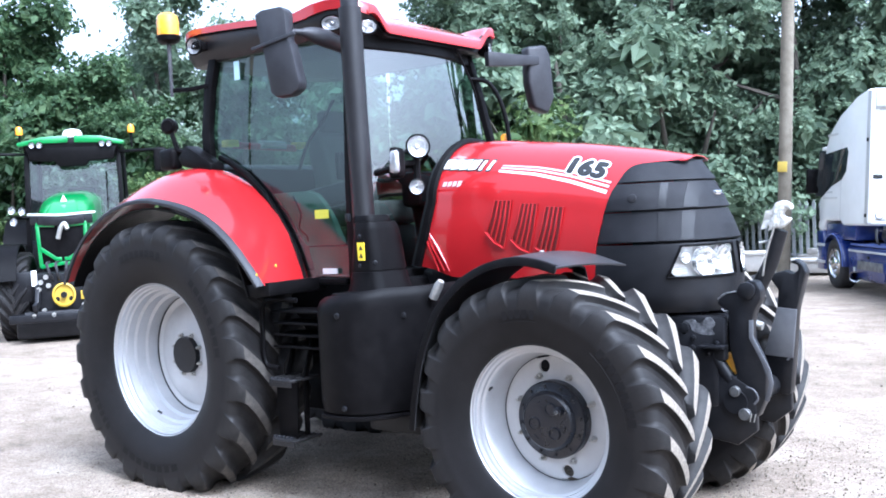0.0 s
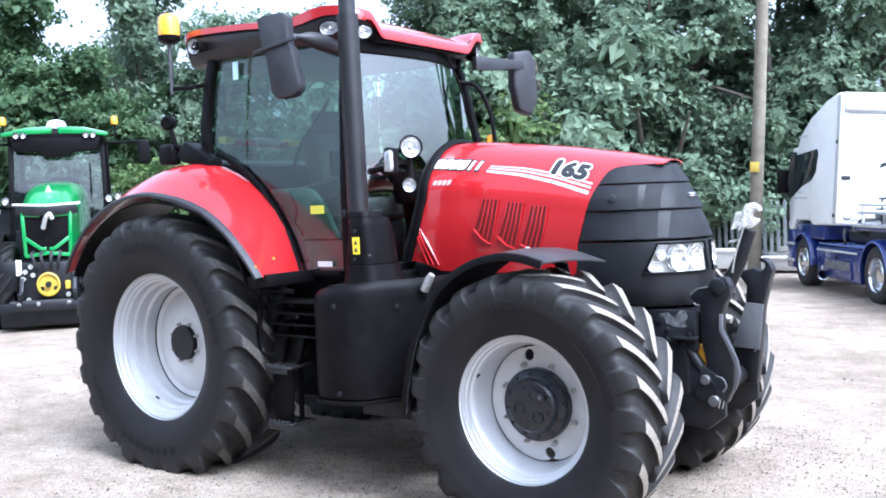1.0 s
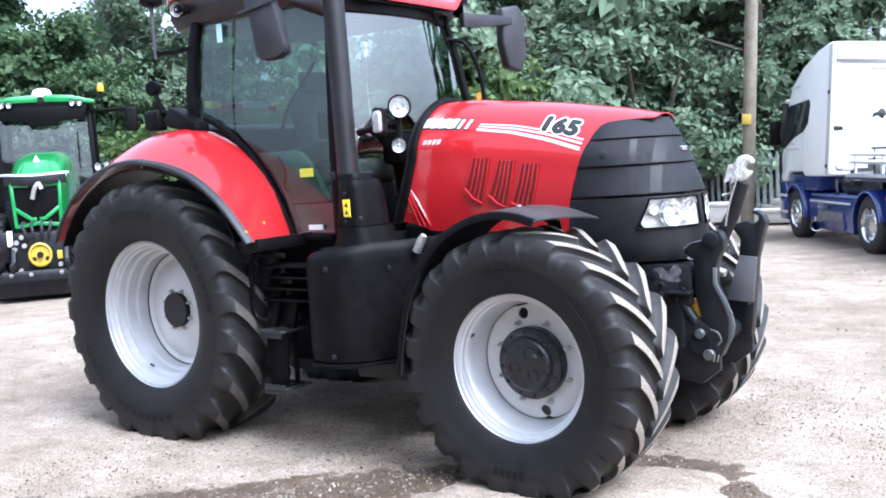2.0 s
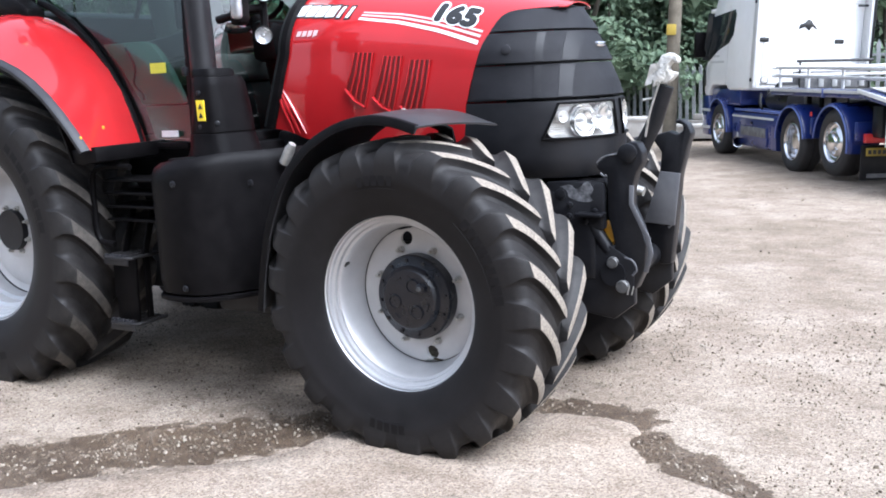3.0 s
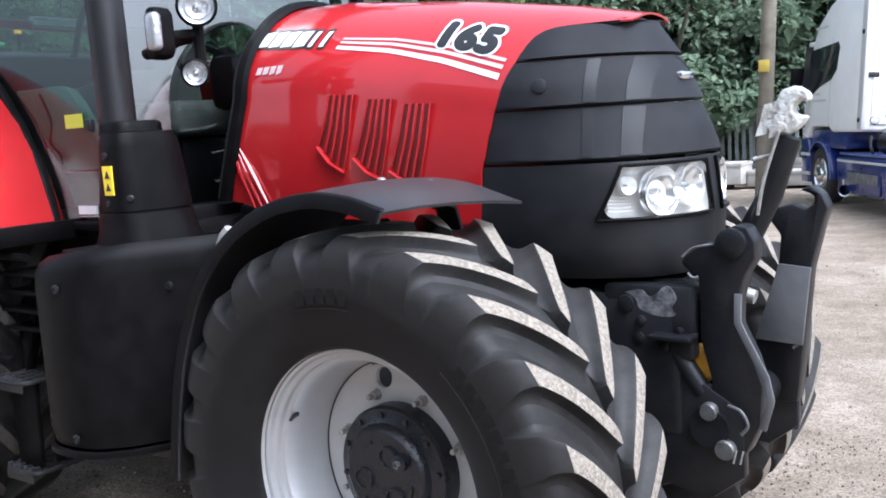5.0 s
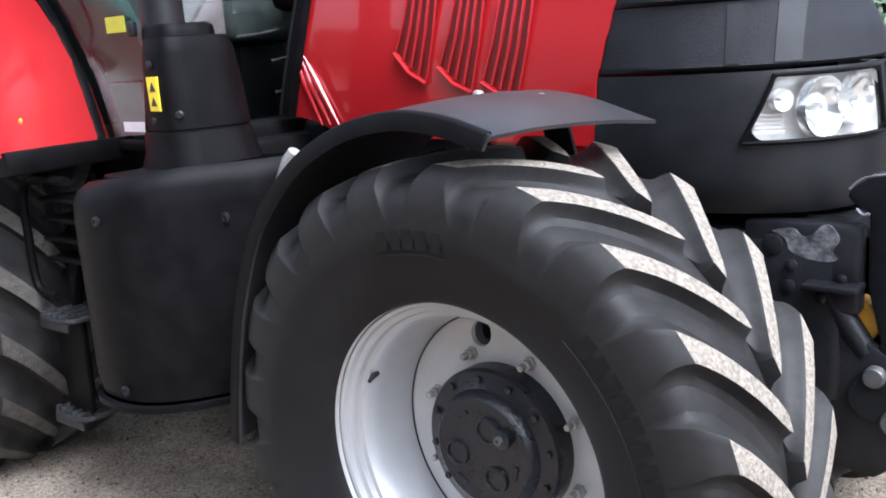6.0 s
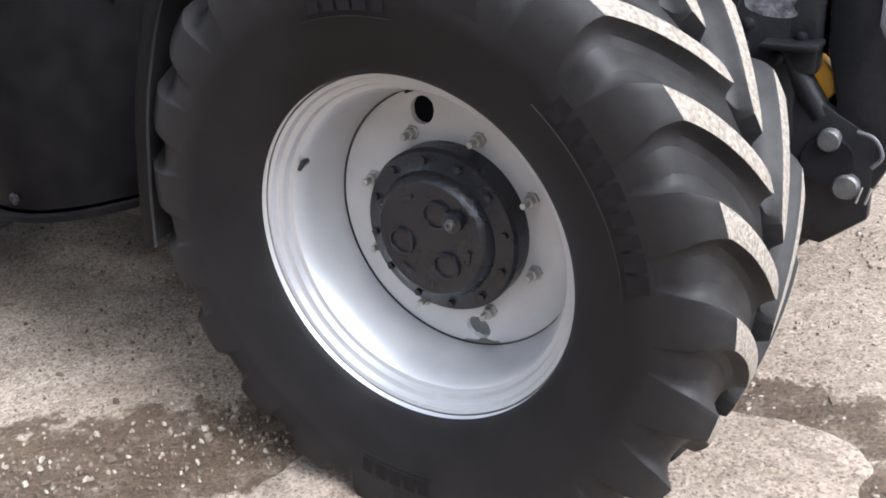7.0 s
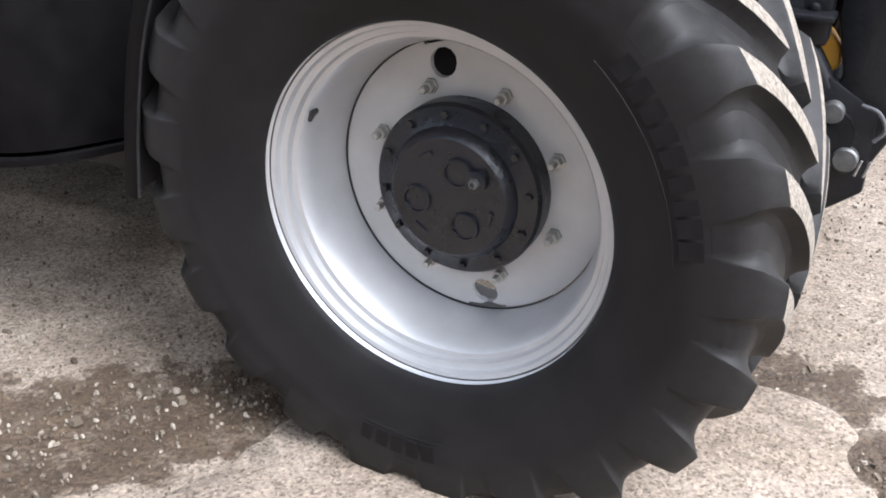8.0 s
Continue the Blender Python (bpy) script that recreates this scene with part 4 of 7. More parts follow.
ROOF_X = [-0.14, -0.12, -0.06] + [0.0 + 0.1 * k for k in range(11)] + [1.05 + 0.05 * k for k in range(8)] + [1.43, 1.46, 1.49, 1.515]
US = [-1, -0.985, -0.96, -0.92, -0.88, -0.84, -0.80, -0.76, -0.72, -0.62, -0.5, -0.3, 0, 0.3, 0.5, 0.62, 0.72, 0.76, 0.80, 0.84, 0.88, 0.92, 0.96, 0.985, 1]


def roof_half(x):
    return lerp(x, [-0.14, -0.12, -0.06, 0.1, 1.2, 1.35, 1.43, 1.48, 1.515], [0.68, 0.71, 0.745, 0.77, 0.81, 0.79, 0.75, 0.71, 0.64])


def roof_row(x, drop, skirt=0.048):
    row = [(x, YC + roof_half(x) * u, roof_z(x, u) - drop - 0.008 * max(0.0, (abs(u) - 0.95) / 0.05)) for u in US]
    low = [(x, YC + roof_half(x) * s_, roof_z(x, s_) - drop - skirt * (lerp(x, [0.9, 1.15, 1.4], [1.0, 1.55, 1.35]) if skirt > 0.04 else 1.0)) for s_ in (-1, 1)]
    return [low[0]] + row + [low[1]]


rows = [roof_row(ROOF_X[0] - 0.004, 0.05, 0.012)] + [roof_row(x, 0.008 if x in (ROOF_X[0], ROOF_X[-1]) else 0.0) for x in ROOF_X] + [roof_row(ROOF_X[-1] + 0.006, 0.030, 0.026), roof_row(ROOF_X[-1] + 0.004, 0.056, 0.010)]
part("roof", sheet(rows, 0.012), RED, tractor, "red roof panel with a dipped front edge", 50)
rows = []
for z, s_, fr in ((0.045, 0.965, -0.01), (0.075, 0.98, 0.0), (0.13, 0.965, -0.03), (0.19, 0.90, -0.10)):
    ring = []
    around = [(x, -1) for x in ROOF_X] + [(ROOF_X[-1], u) for u in US[3:-3]] + [(x, 1) for x in ROOF_X[::-1]]
    for x, u in around:
        zr = roof_z(x, u)
        ring.append((min(x, 1.49 + fr), YC + u * roof_half(x) * s_, zr - z if z < 0.12 else min(2.955 - z, zr - max(0.05, z - 0.10))))
    rows.append(ring)
under = part("roof_fascia", cap(grid(rows, close_v=True)), SATIN, tractor, "black underside of the roof", 40)


def round_lamp(c, d, r, parent, name="work_lamp", depth=0.05, label="round clear work lamp"):
    c, d = Vector(c), Vector(d).normalized()
    ob = part(name, aimed_lathe([(r * 0.4, -depth), (r * 0.85, -depth * 0.7), (r * 1.08, -0.004), (r * 1.14, 0.006), (r * 1.0, 0.012), (r * 0.97, 0.0), (r * 0.9, -0.35 * r), (0.0005, -0.36 * r)], c, d, 28, False), PLASTIC, parent, label)
    part("reflector", aimed_lathe([(0.0005, -0.30 * r), (r * 0.35, -0.24 * r), (r * 0.62, -0.12 * r), (r * 0.64, -0.02 * r), (r * 0.72, -0.02 * r), (r * 0.74, -0.08 * r), (r * 0.96, 0.05 * r)], c, d, 28, False), BOWL_GREY, ob)
    part("bulb", aimed_lathe([(r * 0.22, -0.25 * r), (r * 0.20, -0.04 * r), (r * 0.10, 0.04 * r)], c, d, 14), BOWL, ob)
    l = part("lens", aimed_lathe([(r * 0.98, 0.05 * r), (r * 0.7, 0.14 * r), (r * 0.01, 0.18 * r)], c, d, 28), LAMP_LENS, ob)
    l.visible_shadow = False
    return ob


def oval_lamp(c, d, rx, ry, parent):
    ob = round_lamp((0, 0, 0), (0, 0, 1), 1.0, None, "roof_lamp", 0.5, "oval clear roof lamp")
    q = Vector(d).to_track_quat("Z", "Y").to_matrix().to_4x4()
    m = Matrix.Translation(c) @ q @ Matrix.Diagonal((rx, ry, 0.06, 1))
    for o in (ob, *ob.children):
        o.data.transform(m)
    ob.parent = parent
    return ob


oval_lamp((1.345, YC - 0.785, 2.825), (0.5, -1, -0.12), 0.062, 0.042, under)
oval_lamp((1.495, YC - 0.635, 2.80), (1, -0.7, -0.12), 0.055, 0.040, under)
oval_lamp((1.495, YC + 0.62, 2.80), (1, 0.45, -0.05), 0.058, 0.040, under)
round_lamp((0.12, YC - 0.83, 2.865), (0.35, -1, -0.15), 0.052, under, "rear_work_lamp", 0.09)
part("lamp_bracket", box((0.05, YC - 0.83, 2.84), (0.16, YC - 0.70, 2.90), 0.012), PLASTIC, under)
round_lamp((1.46, YC + 0.64, 2.79), (1, 0.1, -0.1), 0.05, under, "front_work_lamp", 0.07)

# amber beacon on a stalk
part("beacon_stalk", tube([(-0.13, -0.97, 2.56), (-0.13, -0.97, 2.93)], [0.012, 0.015], 10), FRAME_GREY, tractor)
part("stalk_bracket", flatbar([(-0.13, -0.97, 2.60), (0.0, -0.90, 2.60), (0.12, -0.84, 2.62)], 0.03, 0.012, (0, 0, 1)), PLASTIC, tractor)
bc = part("beacon", aimed_lathe([(0.045, -0.05), (0.075, -0.03), (0.08, 0.0), (0.076, 0.005)], (-0.13, -0.97, 2.965), (0, 0, 1)), PLASTIC, tractor, "amber beacon")
part("beacon_dome", aimed_lathe([(0.074, 0.0), (0.074, 0.09), (0.066, 0.13), (0.045, 0.148), (0.01, 0.152)], (-0.13, -0.97, 2.972), (0, 0, 1)), AMBER, bc)
# small amber marker on the left front of the cab
part("marker_lamp", aimed_lathe([(0.032, 0), (0.032, 0.05), (0.022, 0.07), (0.004, 0.073)], (1.50, 0.62, 2.14), (0, 0, 1), 20), AMBER, tractor, "small amber marker lamp")

# mirrors
def mirror(flip):
    def f(p):
        return p if not flip else (p[0] + MIRROR_DX, 2 * YC - p[1], p[2] + 0.03)
    MIRROR_DX = 0.0
    prof = [(1.155, 2.845), (1.20, 2.865), (1.33, 2.87), (1.36, 2.845), (1.365, 2.68), (1.385, 2.66), (1.43, 2.44), (1.415, 2.40), (1.37, 2.375), (1.27, 2.37), (1.235, 2.40), (1.205, 2.62), (1.185, 2.66)]
    bm = prism([(x - 1.29, z) for x, z in prof], -0.045, 0.045, "y", 0.013, 2)
    turn = pose(1.29, -1.28, 0, 0, 0, 14)
    bm.transform(turn)
    for v in bm.verts:
        v.co = Vector(f(v.co.to_tuple()))
    ob = part("mirror", bm, PLASTIC_GREY, tractor, "large dark grey wing mirror")
    ridge = prism([(-0.16, 2.66), (0.13, 2.72), (0.135, 2.70), (-0.155, 2.64)], -0.058, -0.04, "y", 0.004)
    ridge.transform(turn)
    for v in ridge.verts:
        v.co = Vector(f(v.co.to_tuple()))
    part("mirror_ridge", ridge, PLASTIC_GREY, ob)
    arm = tube([f(p) for p in smooth_path([(1.33, -1.26, 2.735), (1.37, -1.16, 2.735), (1.39, -1.02, 2.715), (1.38, -0.86, 2.69)], 4)], [0.018] * 4 + [0.03, 0.04, 0.046, 0.05, 0.052, 0.05, 0.048, 0.046, 0.045], 12)
    part("mirror_arm", arm, PLASTIC_GREY, ob)


mirror(False)
lm = part("mirror", prism([(-0.10, 2.86), (0.06, 2.88), (0.10, 2.80), (0.12, 2.50), (0.06, 2.38), (-0.06, 2.42), (-0.10, 2.6)], -0.05, 0.05, "y", 0.025, 3), PLASTIC_GREY, tractor, "large dark grey wing mirror")
lm.data.transform(pose(1.60, 0.92, -0.03, 0, 0, 66))
part("mirror_arm", flatbar([(1.50, 0.44, 2.72), (1.56, 0.62, 2.72), (1.62, 0.90, 2.735)], [0.10, 0.085, 0.06], 0.05, (0, 0, 1)), PLASTIC_GREY, lm)
# hand rail on the far front pillar
part("hand_rail", tube(smooth_path([(1.36, 0.42, 2.60), (1.46, 0.52, 2.56), (1.53, 0.58, 2.36), (1.56, 0.60, 2.05)], 6), 0.016, 10), PLASTIC, tractor)

# interior
part("inner_trim", prism([(0.665, 1.855), (0.98, 1.855), (1.05, 1.835), (1.11, 1.78), (1.18, 1.68), (1.25, 1.535), (1.245, 1.515), (0.945, 1.515), (0.90, 1.575), (0.79, 1.73)], -0.835, -0.79, "y", 0.008), CONSOLE, tractor, "pale green-grey trim inside the cab")
part("inner_trim", prism([(0.955, 1.505), (1.33, 1.505), (1.335, 1.33), (1.01, 1.33)], -0.83, -0.78, "y", 0.008), CONSOLE_DARK, tractor)
part("trim_strap", tube(smooth_path([(0.86, -0.842, 1.83), (0.92, -0.842, 1.72), (0.90, -0.842, 1.63), (0.96, -0.842, 1.58), (0.97, -0.842, 1.54)], 5), 0.006, 6), PLASTIC, tractor)
seat = part("seat", box((0.70, YC - 0.26, 1.62), (1.15, YC + 0.26, 1.78), 0.05, 3), SEAT, tractor, "dark grey driver seat")
part("seat_back", prism([(0.60, 1.72), (0.76, 1.72), (0.72, 2.05), (0.66, 2.26), (0.56, 2.28), (0.51, 2.15)], YC - 0.24, YC + 0.24, "y", 0.04, 3), SEAT, seat)
part("headrest", box((0.51, YC - 0.13, 2.27), (0.60, YC + 0.13, 2.43), 0.03, 3), SEAT, seat)
part("seat_belt", flatbar(smooth_path([(0.50, YC - 0.30, 2.02), (0.60, YC - 0.30, 2.20), (0.74, YC - 0.30, 2.32), (0.86, YC - 0.30, 2.46)], 4), 0.03, 0.008, (0, 1, 0), 0.002), PLASTIC, seat)
part("seat_base", box((0.68, YC - 0.2, 1.3), (1.1, YC + 0.2, 1.62), 0.03), PLASTIC, seat)
part("armrest_console", prism([(0.62, 1.72), (1.02, 1.78), (1.06, 1.92), (0.60, 1.86)], YC - 0.42, YC - 0.29, "y", 0.02), PLASTIC_GREY, tractor)
part("armrest_screen", box((1.0, YC - 0.47, 1.92), (1.03, YC - 0.25, 2.10), 0.012), PLASTIC, tractor)
part("steering_column", tube([(1.42, YC, 1.3), (1.33, YC, 1.75), (1.18, YC, 1.98)], [0.09, 0.08, 0.05], 12), PLASTIC, tractor)
sw = bmesh.new()
tube([(0.19 * math.cos(a), 0.19 * math.sin(a), 0) for a in [2 * math.pi * k / 28 for k in range(29)]], 0.016, 8, bm=sw)
sw.transform(pose(1.16, YC, 2.01, 0, -30, 0))
part("steering_wheel", sw, PLASTIC, tractor)
part("dashboard", box((1.32, YC - 0.22, 1.72), (1.48, YC + 0.22, 1.95), 0.04), PLASTIC, tractor)
part("rear_handle", tube([(-0.05, -0.52, 2.235), (-0.05, 0.06, 2.225)], 0.026, 10), RED_LENS, tractor, "red and white handle with yellow ends")
part("handle_grip", tube([(-0.03, -0.30, 2.246), (-0.03, -0.06, 2.242)], 0.030, 10), WHITE, tractor)
for y in (-0.56, 0.10):
    part("handle_end", box((-0.09, y - 0.05, 2.22), (-0.01, y + 0.05, 2.27), 0.01), YELLOW, tractor)
part("glass_sticker", box((1.085, -0.884, 1.680), (1.20, -0.880, 1.734)), LIME, tractor, "yellow sticker on the door glass")
part("glass_sticker", box((1.155, -0.912, 1.345), (1.275, -0.905, 1.378)), WHITE, tractor)
part("window_label", box((0.36, -0.835, 2.62), (0.41, -0.831, 2.74)), BLUE_TINT, tractor)
part("rear_corner_cover", prism([(-0.02, 2.22), (0.10, 2.16), (0.24, 2.08), (0.24, 2.02), (-0.06, 2.08), (-0.10, 2.14)], -0.98, -0.86, "y", 0.012), PLASTIC, tractor)
part("far_lamp_post", tube([(0.0, -0.85, 2.16), (-0.20, -0.9, 2.20), (-0.27, -0.9, 2.36)], 0.018, 8), PLASTIC, tractor)
part("far_rear_lamp", box((-0.36, -0.95, 2.07), (-0.20, -0.85, 2.22), 0.03, 3), PLASTIC, tractor)
part("far_rear_lamp", aimed_lathe([(0.03, -0.05), (0.052, -0.03), (0.056, 0.02), (0.04, 0.04)], (-0.275, -0.9, 2.375), (0.5, -1, 0), 20), PLASTIC, tractor)

# exhaust stack and its shield
part("exhaust_sleeve", tube([(1.60, -1.0, 1.50), (1.595, -1.0, 1.68), (1.575, -1.0, 2.86)], 0.064, 28), SATIN, tractor, "black upright exhaust sleeve")
part("exhaust_tip", tube([(1.575, -1.0, 2.84), (1.568, -1.0, 3.30)], 0.051, 24), PLASTIC_GREY, tractor)
part("stack_clip", box((1.535, -1.092, 1.655), (1.56, -1.07, 1.70), 0.004), CAST, tractor)
SHIELD = smooth_path([(1.53, -0.86, 0), (1.525, -1.06, 0), (1.552, -1.10, 0), (1.60, -1.115, 0), (1.70, -1.11, 0), (1.745, -1.075, 0), (1.765, -1.02, 0), (1.785, -0.90, 0), (1.72, -0.82, 0), (1.60, -0.81, 0)], 4)
SHIELD_ROWS = ((1.20, 1.24, 1.22, 0.01), (1.255, 1.15, 1.14, 0.015), (1.30, 1.02, 1.06, 0.02), (1.368, 0.93, 1.0, 0.016), (1.370, 0.905, 0.975, 0.016), (1.376, 0.905, 0.975, 0.016), (1.378, 0.92, 0.99, 0.018), (1.50, 0.79, 0.95, 0.024), (1.60, 0.68, 0.90, 0.022), (1.612, 0.67, 0.885, 0.022), (1.645, 0.60, 0.80, 0.020), (1.648, 0.50, 0.66, 0.020))
rows = [[(1.625 + sh + (p.x - 1.625) * k, -1.0 + (p.y + 1.0) * k_, z) for p in SHIELD] for z, k, k_, sh in SHIELD_ROWS]
low = part("exhaust_shield", cap(grid(rows, close_v=True)), PLASTIC, tractor, "black plastic exhaust shield", 40)
rows = [[(1.62 + (p.x - 1.625) * k, -1.0 + (p.y + 1.0) * k, z) for p in SHIELD] for z, k in ((1.64, 0.66), (1.675, 0.64), (1.685, 0.58), (1.686, 0.4))]
part("shield_top", cap(grid(rows, close_v=True)), PLASTIC, low, "", 40)
part("warning_sticker", prism([(1.640, 1.435), (1.690, 1.435), (1.686, 1.535), (1.636, 1.535)], -1.114, -1.100), YELLOW, low, "yellow warning sticker")
for k, z in enumerate((1.505, 1.462)):
    part("warning_mark", prism([(1.650, z - 0.012), (1.678, z - 0.012), (1.664, z + 0.014)], -1.1165, -1.1135), DECAL_BLACK, low)
for x_, z_ in ((1.655, 1.568), (1.65, 1.405), (1.665, 1.345), (1.68, 1.29), (1.74, 1.42)):
    part("screw", aimed_lathe([(0.014, 0), (0.014, 0.004), (0.009, 0.008), (0.002, 0.008)], (x_, -1.108 if x_ < 1.7 else -1.085, z_), (0, -1, 0) if x_ < 1.7 else (0.7, -0.7, 0), 12), CAST, low)
for z_, k in ((1.255, 1.16),):
    rows = [[(1.625 + (p.x - 1.625) * k * q, -1.0 + (p.y + 1.0) * k * q, z_ + d) for p in SHIELD] for d, q in ((-0.003, 0.97), (-0.003, 1.0), (0.003, 1.0), (0.003, 0.97))]
    part("shield_seam", grid(rows, close_v=True), DECAL_BLACK, low)

# lamp cluster beside the bonnet
mast = part("lamp_mast", tube(smooth_path([(1.53, -0.80, 1.93), (1.68, -0.82, 1.95), (1.80, -0.83, 1.96), (1.86, -0.82, 1.96)], 4), 0.022, 10), PLASTIC, tractor)
round_lamp((1.905, -0.86, 2.055), (0.75, -0.66, 0.02), 0.062, mast, "head_lamp", 0.10, "round clear upper lamp")
ind = part("indicator", prism([(1.80, 1.88), (1.86, 1.88), (1.875, 1.91), (1.875, 2.03), (1.855, 2.055), (1.81, 2.055)], -1.01, -0.93, "y", 0.02, 3), PLASTIC, mast, "tall clear and amber indicator")
part("lens", box((1.822, -1.028, 1.905), (1.882, -0.985, 2.035), 0.02, 3), BOWL_GREY, ind)
round_lamp((1.915, -0.90, 1.83), (0.7, -0.7, -0.05), 0.042, mast, "round_lamp", 0.06, "small round lamp below")
part("cross_arm", flatbar([(1.80, -0.97, 1.96), (1.86, -0.84, 1.97)], 0.03, 0.03, (0, 0, 1)), PLASTIC, mast)
part("lamp_upright", tube([(1.865, -0.83, 1.80), (1.865, -0.83, 2.05)], 0.02, 10), PLASTIC, mast)

# fuel tank box
tank_pts = smooth_path([(1.475, -0.70, 0), (1.475, -1.20, 0), (1.505, -1.32, 0), (1.60, -1.375, 0), (1.75, -1.37, 0), (1.86, -1.30, 0), (1.95, -1.16, 0), (2.05, -0.96, 0), (2.06, -0.70, 0)], 5)
rows = []
for z, s_ in ((0.615, 0.93), (0.625, 0.985), (0.68, 1.0), (0.9, 1.0), (1.14, 1.0), (1.19, 0.995), (1.225, 0.97), (1.245, 0.92)):
    rows.append([(1.76 + (p.x - 1.76) * s_, -0.70 + (p.y + 0.70) * s_, z + 0.045 * max(0, min(1, (p.x - 1.5) / 0.4)) * (z > 1.1)) for p in tank_pts])
tank = part("fuel_tank", cap(grid(rows)), PLASTIC, tractor, "matt black plastic side tank", 50)
rim_rows = [[(1.76 + (p.x - 1.76) * s_, -0.70 + (p.y + 0.70) * s_, z) for p in tank_pts] for z, s_ in ((0.59, 0.99), (0.595, 1.012), (0.612, 1.012), (0.616, 0.99))]
part("tank_skirt", cap(grid(rim_rows)), PLASTIC, tank)
part("tank_lid", prism([(1.54, -1.24), (1.62, -1.27), (1.80, -1.14), (1.86, -1.0), (1.80, -0.85), (1.56, -0.85)], 1.235, 1.262, "z", 0.006), PLASTIC, tank)
for x_, y_, z_ in ((1.71, -1.378, 1.157), (1.73, -1.378, 0.66), (1.53, -1.325, 0.905), (1.97, -1.135, 1.14), (1.58, -1.36, 0.70)):
    part("screw", aimed_lathe([(0.016, 0), (0.016, 0.005), (0.010, 0.009), (0.002, 0.006)], (x_, y_, z_), (0.1, -1, 0), 12), CAST, tank)
part("tank_bracket", box((1.55, -1.0, 0.45), (2.05, -0.4, 0.62), 0.02), CAST, tractor)

# steps behind the tank
ladder = part("step_ladder", tube(smooth_path([(1.17, -1.16, 1.21), (1.0, -1.18, 1.215), (0.90, -1.18, 1.17), (0.885, -1.18, 1.0), (0.90, -1.18, 0.83), (1.0, -1.17, 0.80)], 5), 0.016, 8), PLASTIC, tractor, "black step ladder")
for z in (1.14, 1.07, 1.0, 0.93):
    part("tread", box((0.95, -1.16, z - 0.006), (1.45, -0.95, z + 0.006), 0.004), PLASTIC, ladder)
part("step_column", prism([(0.99, 0.39), (1.145, 0.39), (1.155, 0.62), (1.165, 0.74), (0.985, 0.74), (0.98, 0.6)], -1.185, -1.165, "y", 0.008), PLASTIC, ladder, "black plate between the steps")
for zt_ in (0.742, 0.39):
    st_ = part("step_frame", tube(smooth_path([(0.975, -1.02, zt_), (0.968, -1.18, zt_), (0.985, -1.225, zt_), (1.03, -1.236, zt_), (1.12, -1.236, zt_), (1.165, -1.222, zt_), (1.178, -1.18, zt_), (1.172, -1.02, zt_)], 3), 0.010, 8), STEP_GREY, ladder, "open worn step with square cells")
    part("step_lip", flatbar([(0.985, -1.236, zt_ - 0.022), (1.165, -1.234, zt_ - 0.022)], 0.030, 0.008, (0, 0, 1), 0.002), STEP_GREY, st_)
    for x_ in (1.02, 1.072, 1.124):
        part("step_bar", flatbar([(x_, -1.235, zt_), (x_, -1.03, zt_)], 0.008, 0.022, (1, 0, 0), 0.002), STEP_GREY, st_)
    for y_ in (-1.175, -1.10, -1.03):
        part("step_bar", flatbar([(0.97, y_, zt_ - 0.002), (1.175, y_, zt_ - 0.002)], 0.008, 0.018, (0, 1, 0), 0.002), STEP_GREY, st_)
for x_ in (0.99, 1.14):
    part("step_hanger", flatbar([(x_, -1.1, 0.40), (x_ + 0.01, -1.1, 0.76), (x_ + 0.05, -1.05, 1.0)], 0.04, 0.012, (0, 1, 0)), PLASTIC, ladder)

for z_ in (0.74, 0.395):
    for k in range(5):
        part("step_tooth", box((0.985 + 0.036 * k, -1.235, z_ - 0.012), (1.005 + 0.036 * k, -1.215, z_ + 0.018), 0.004), PLASTIC_GREY, ladder)

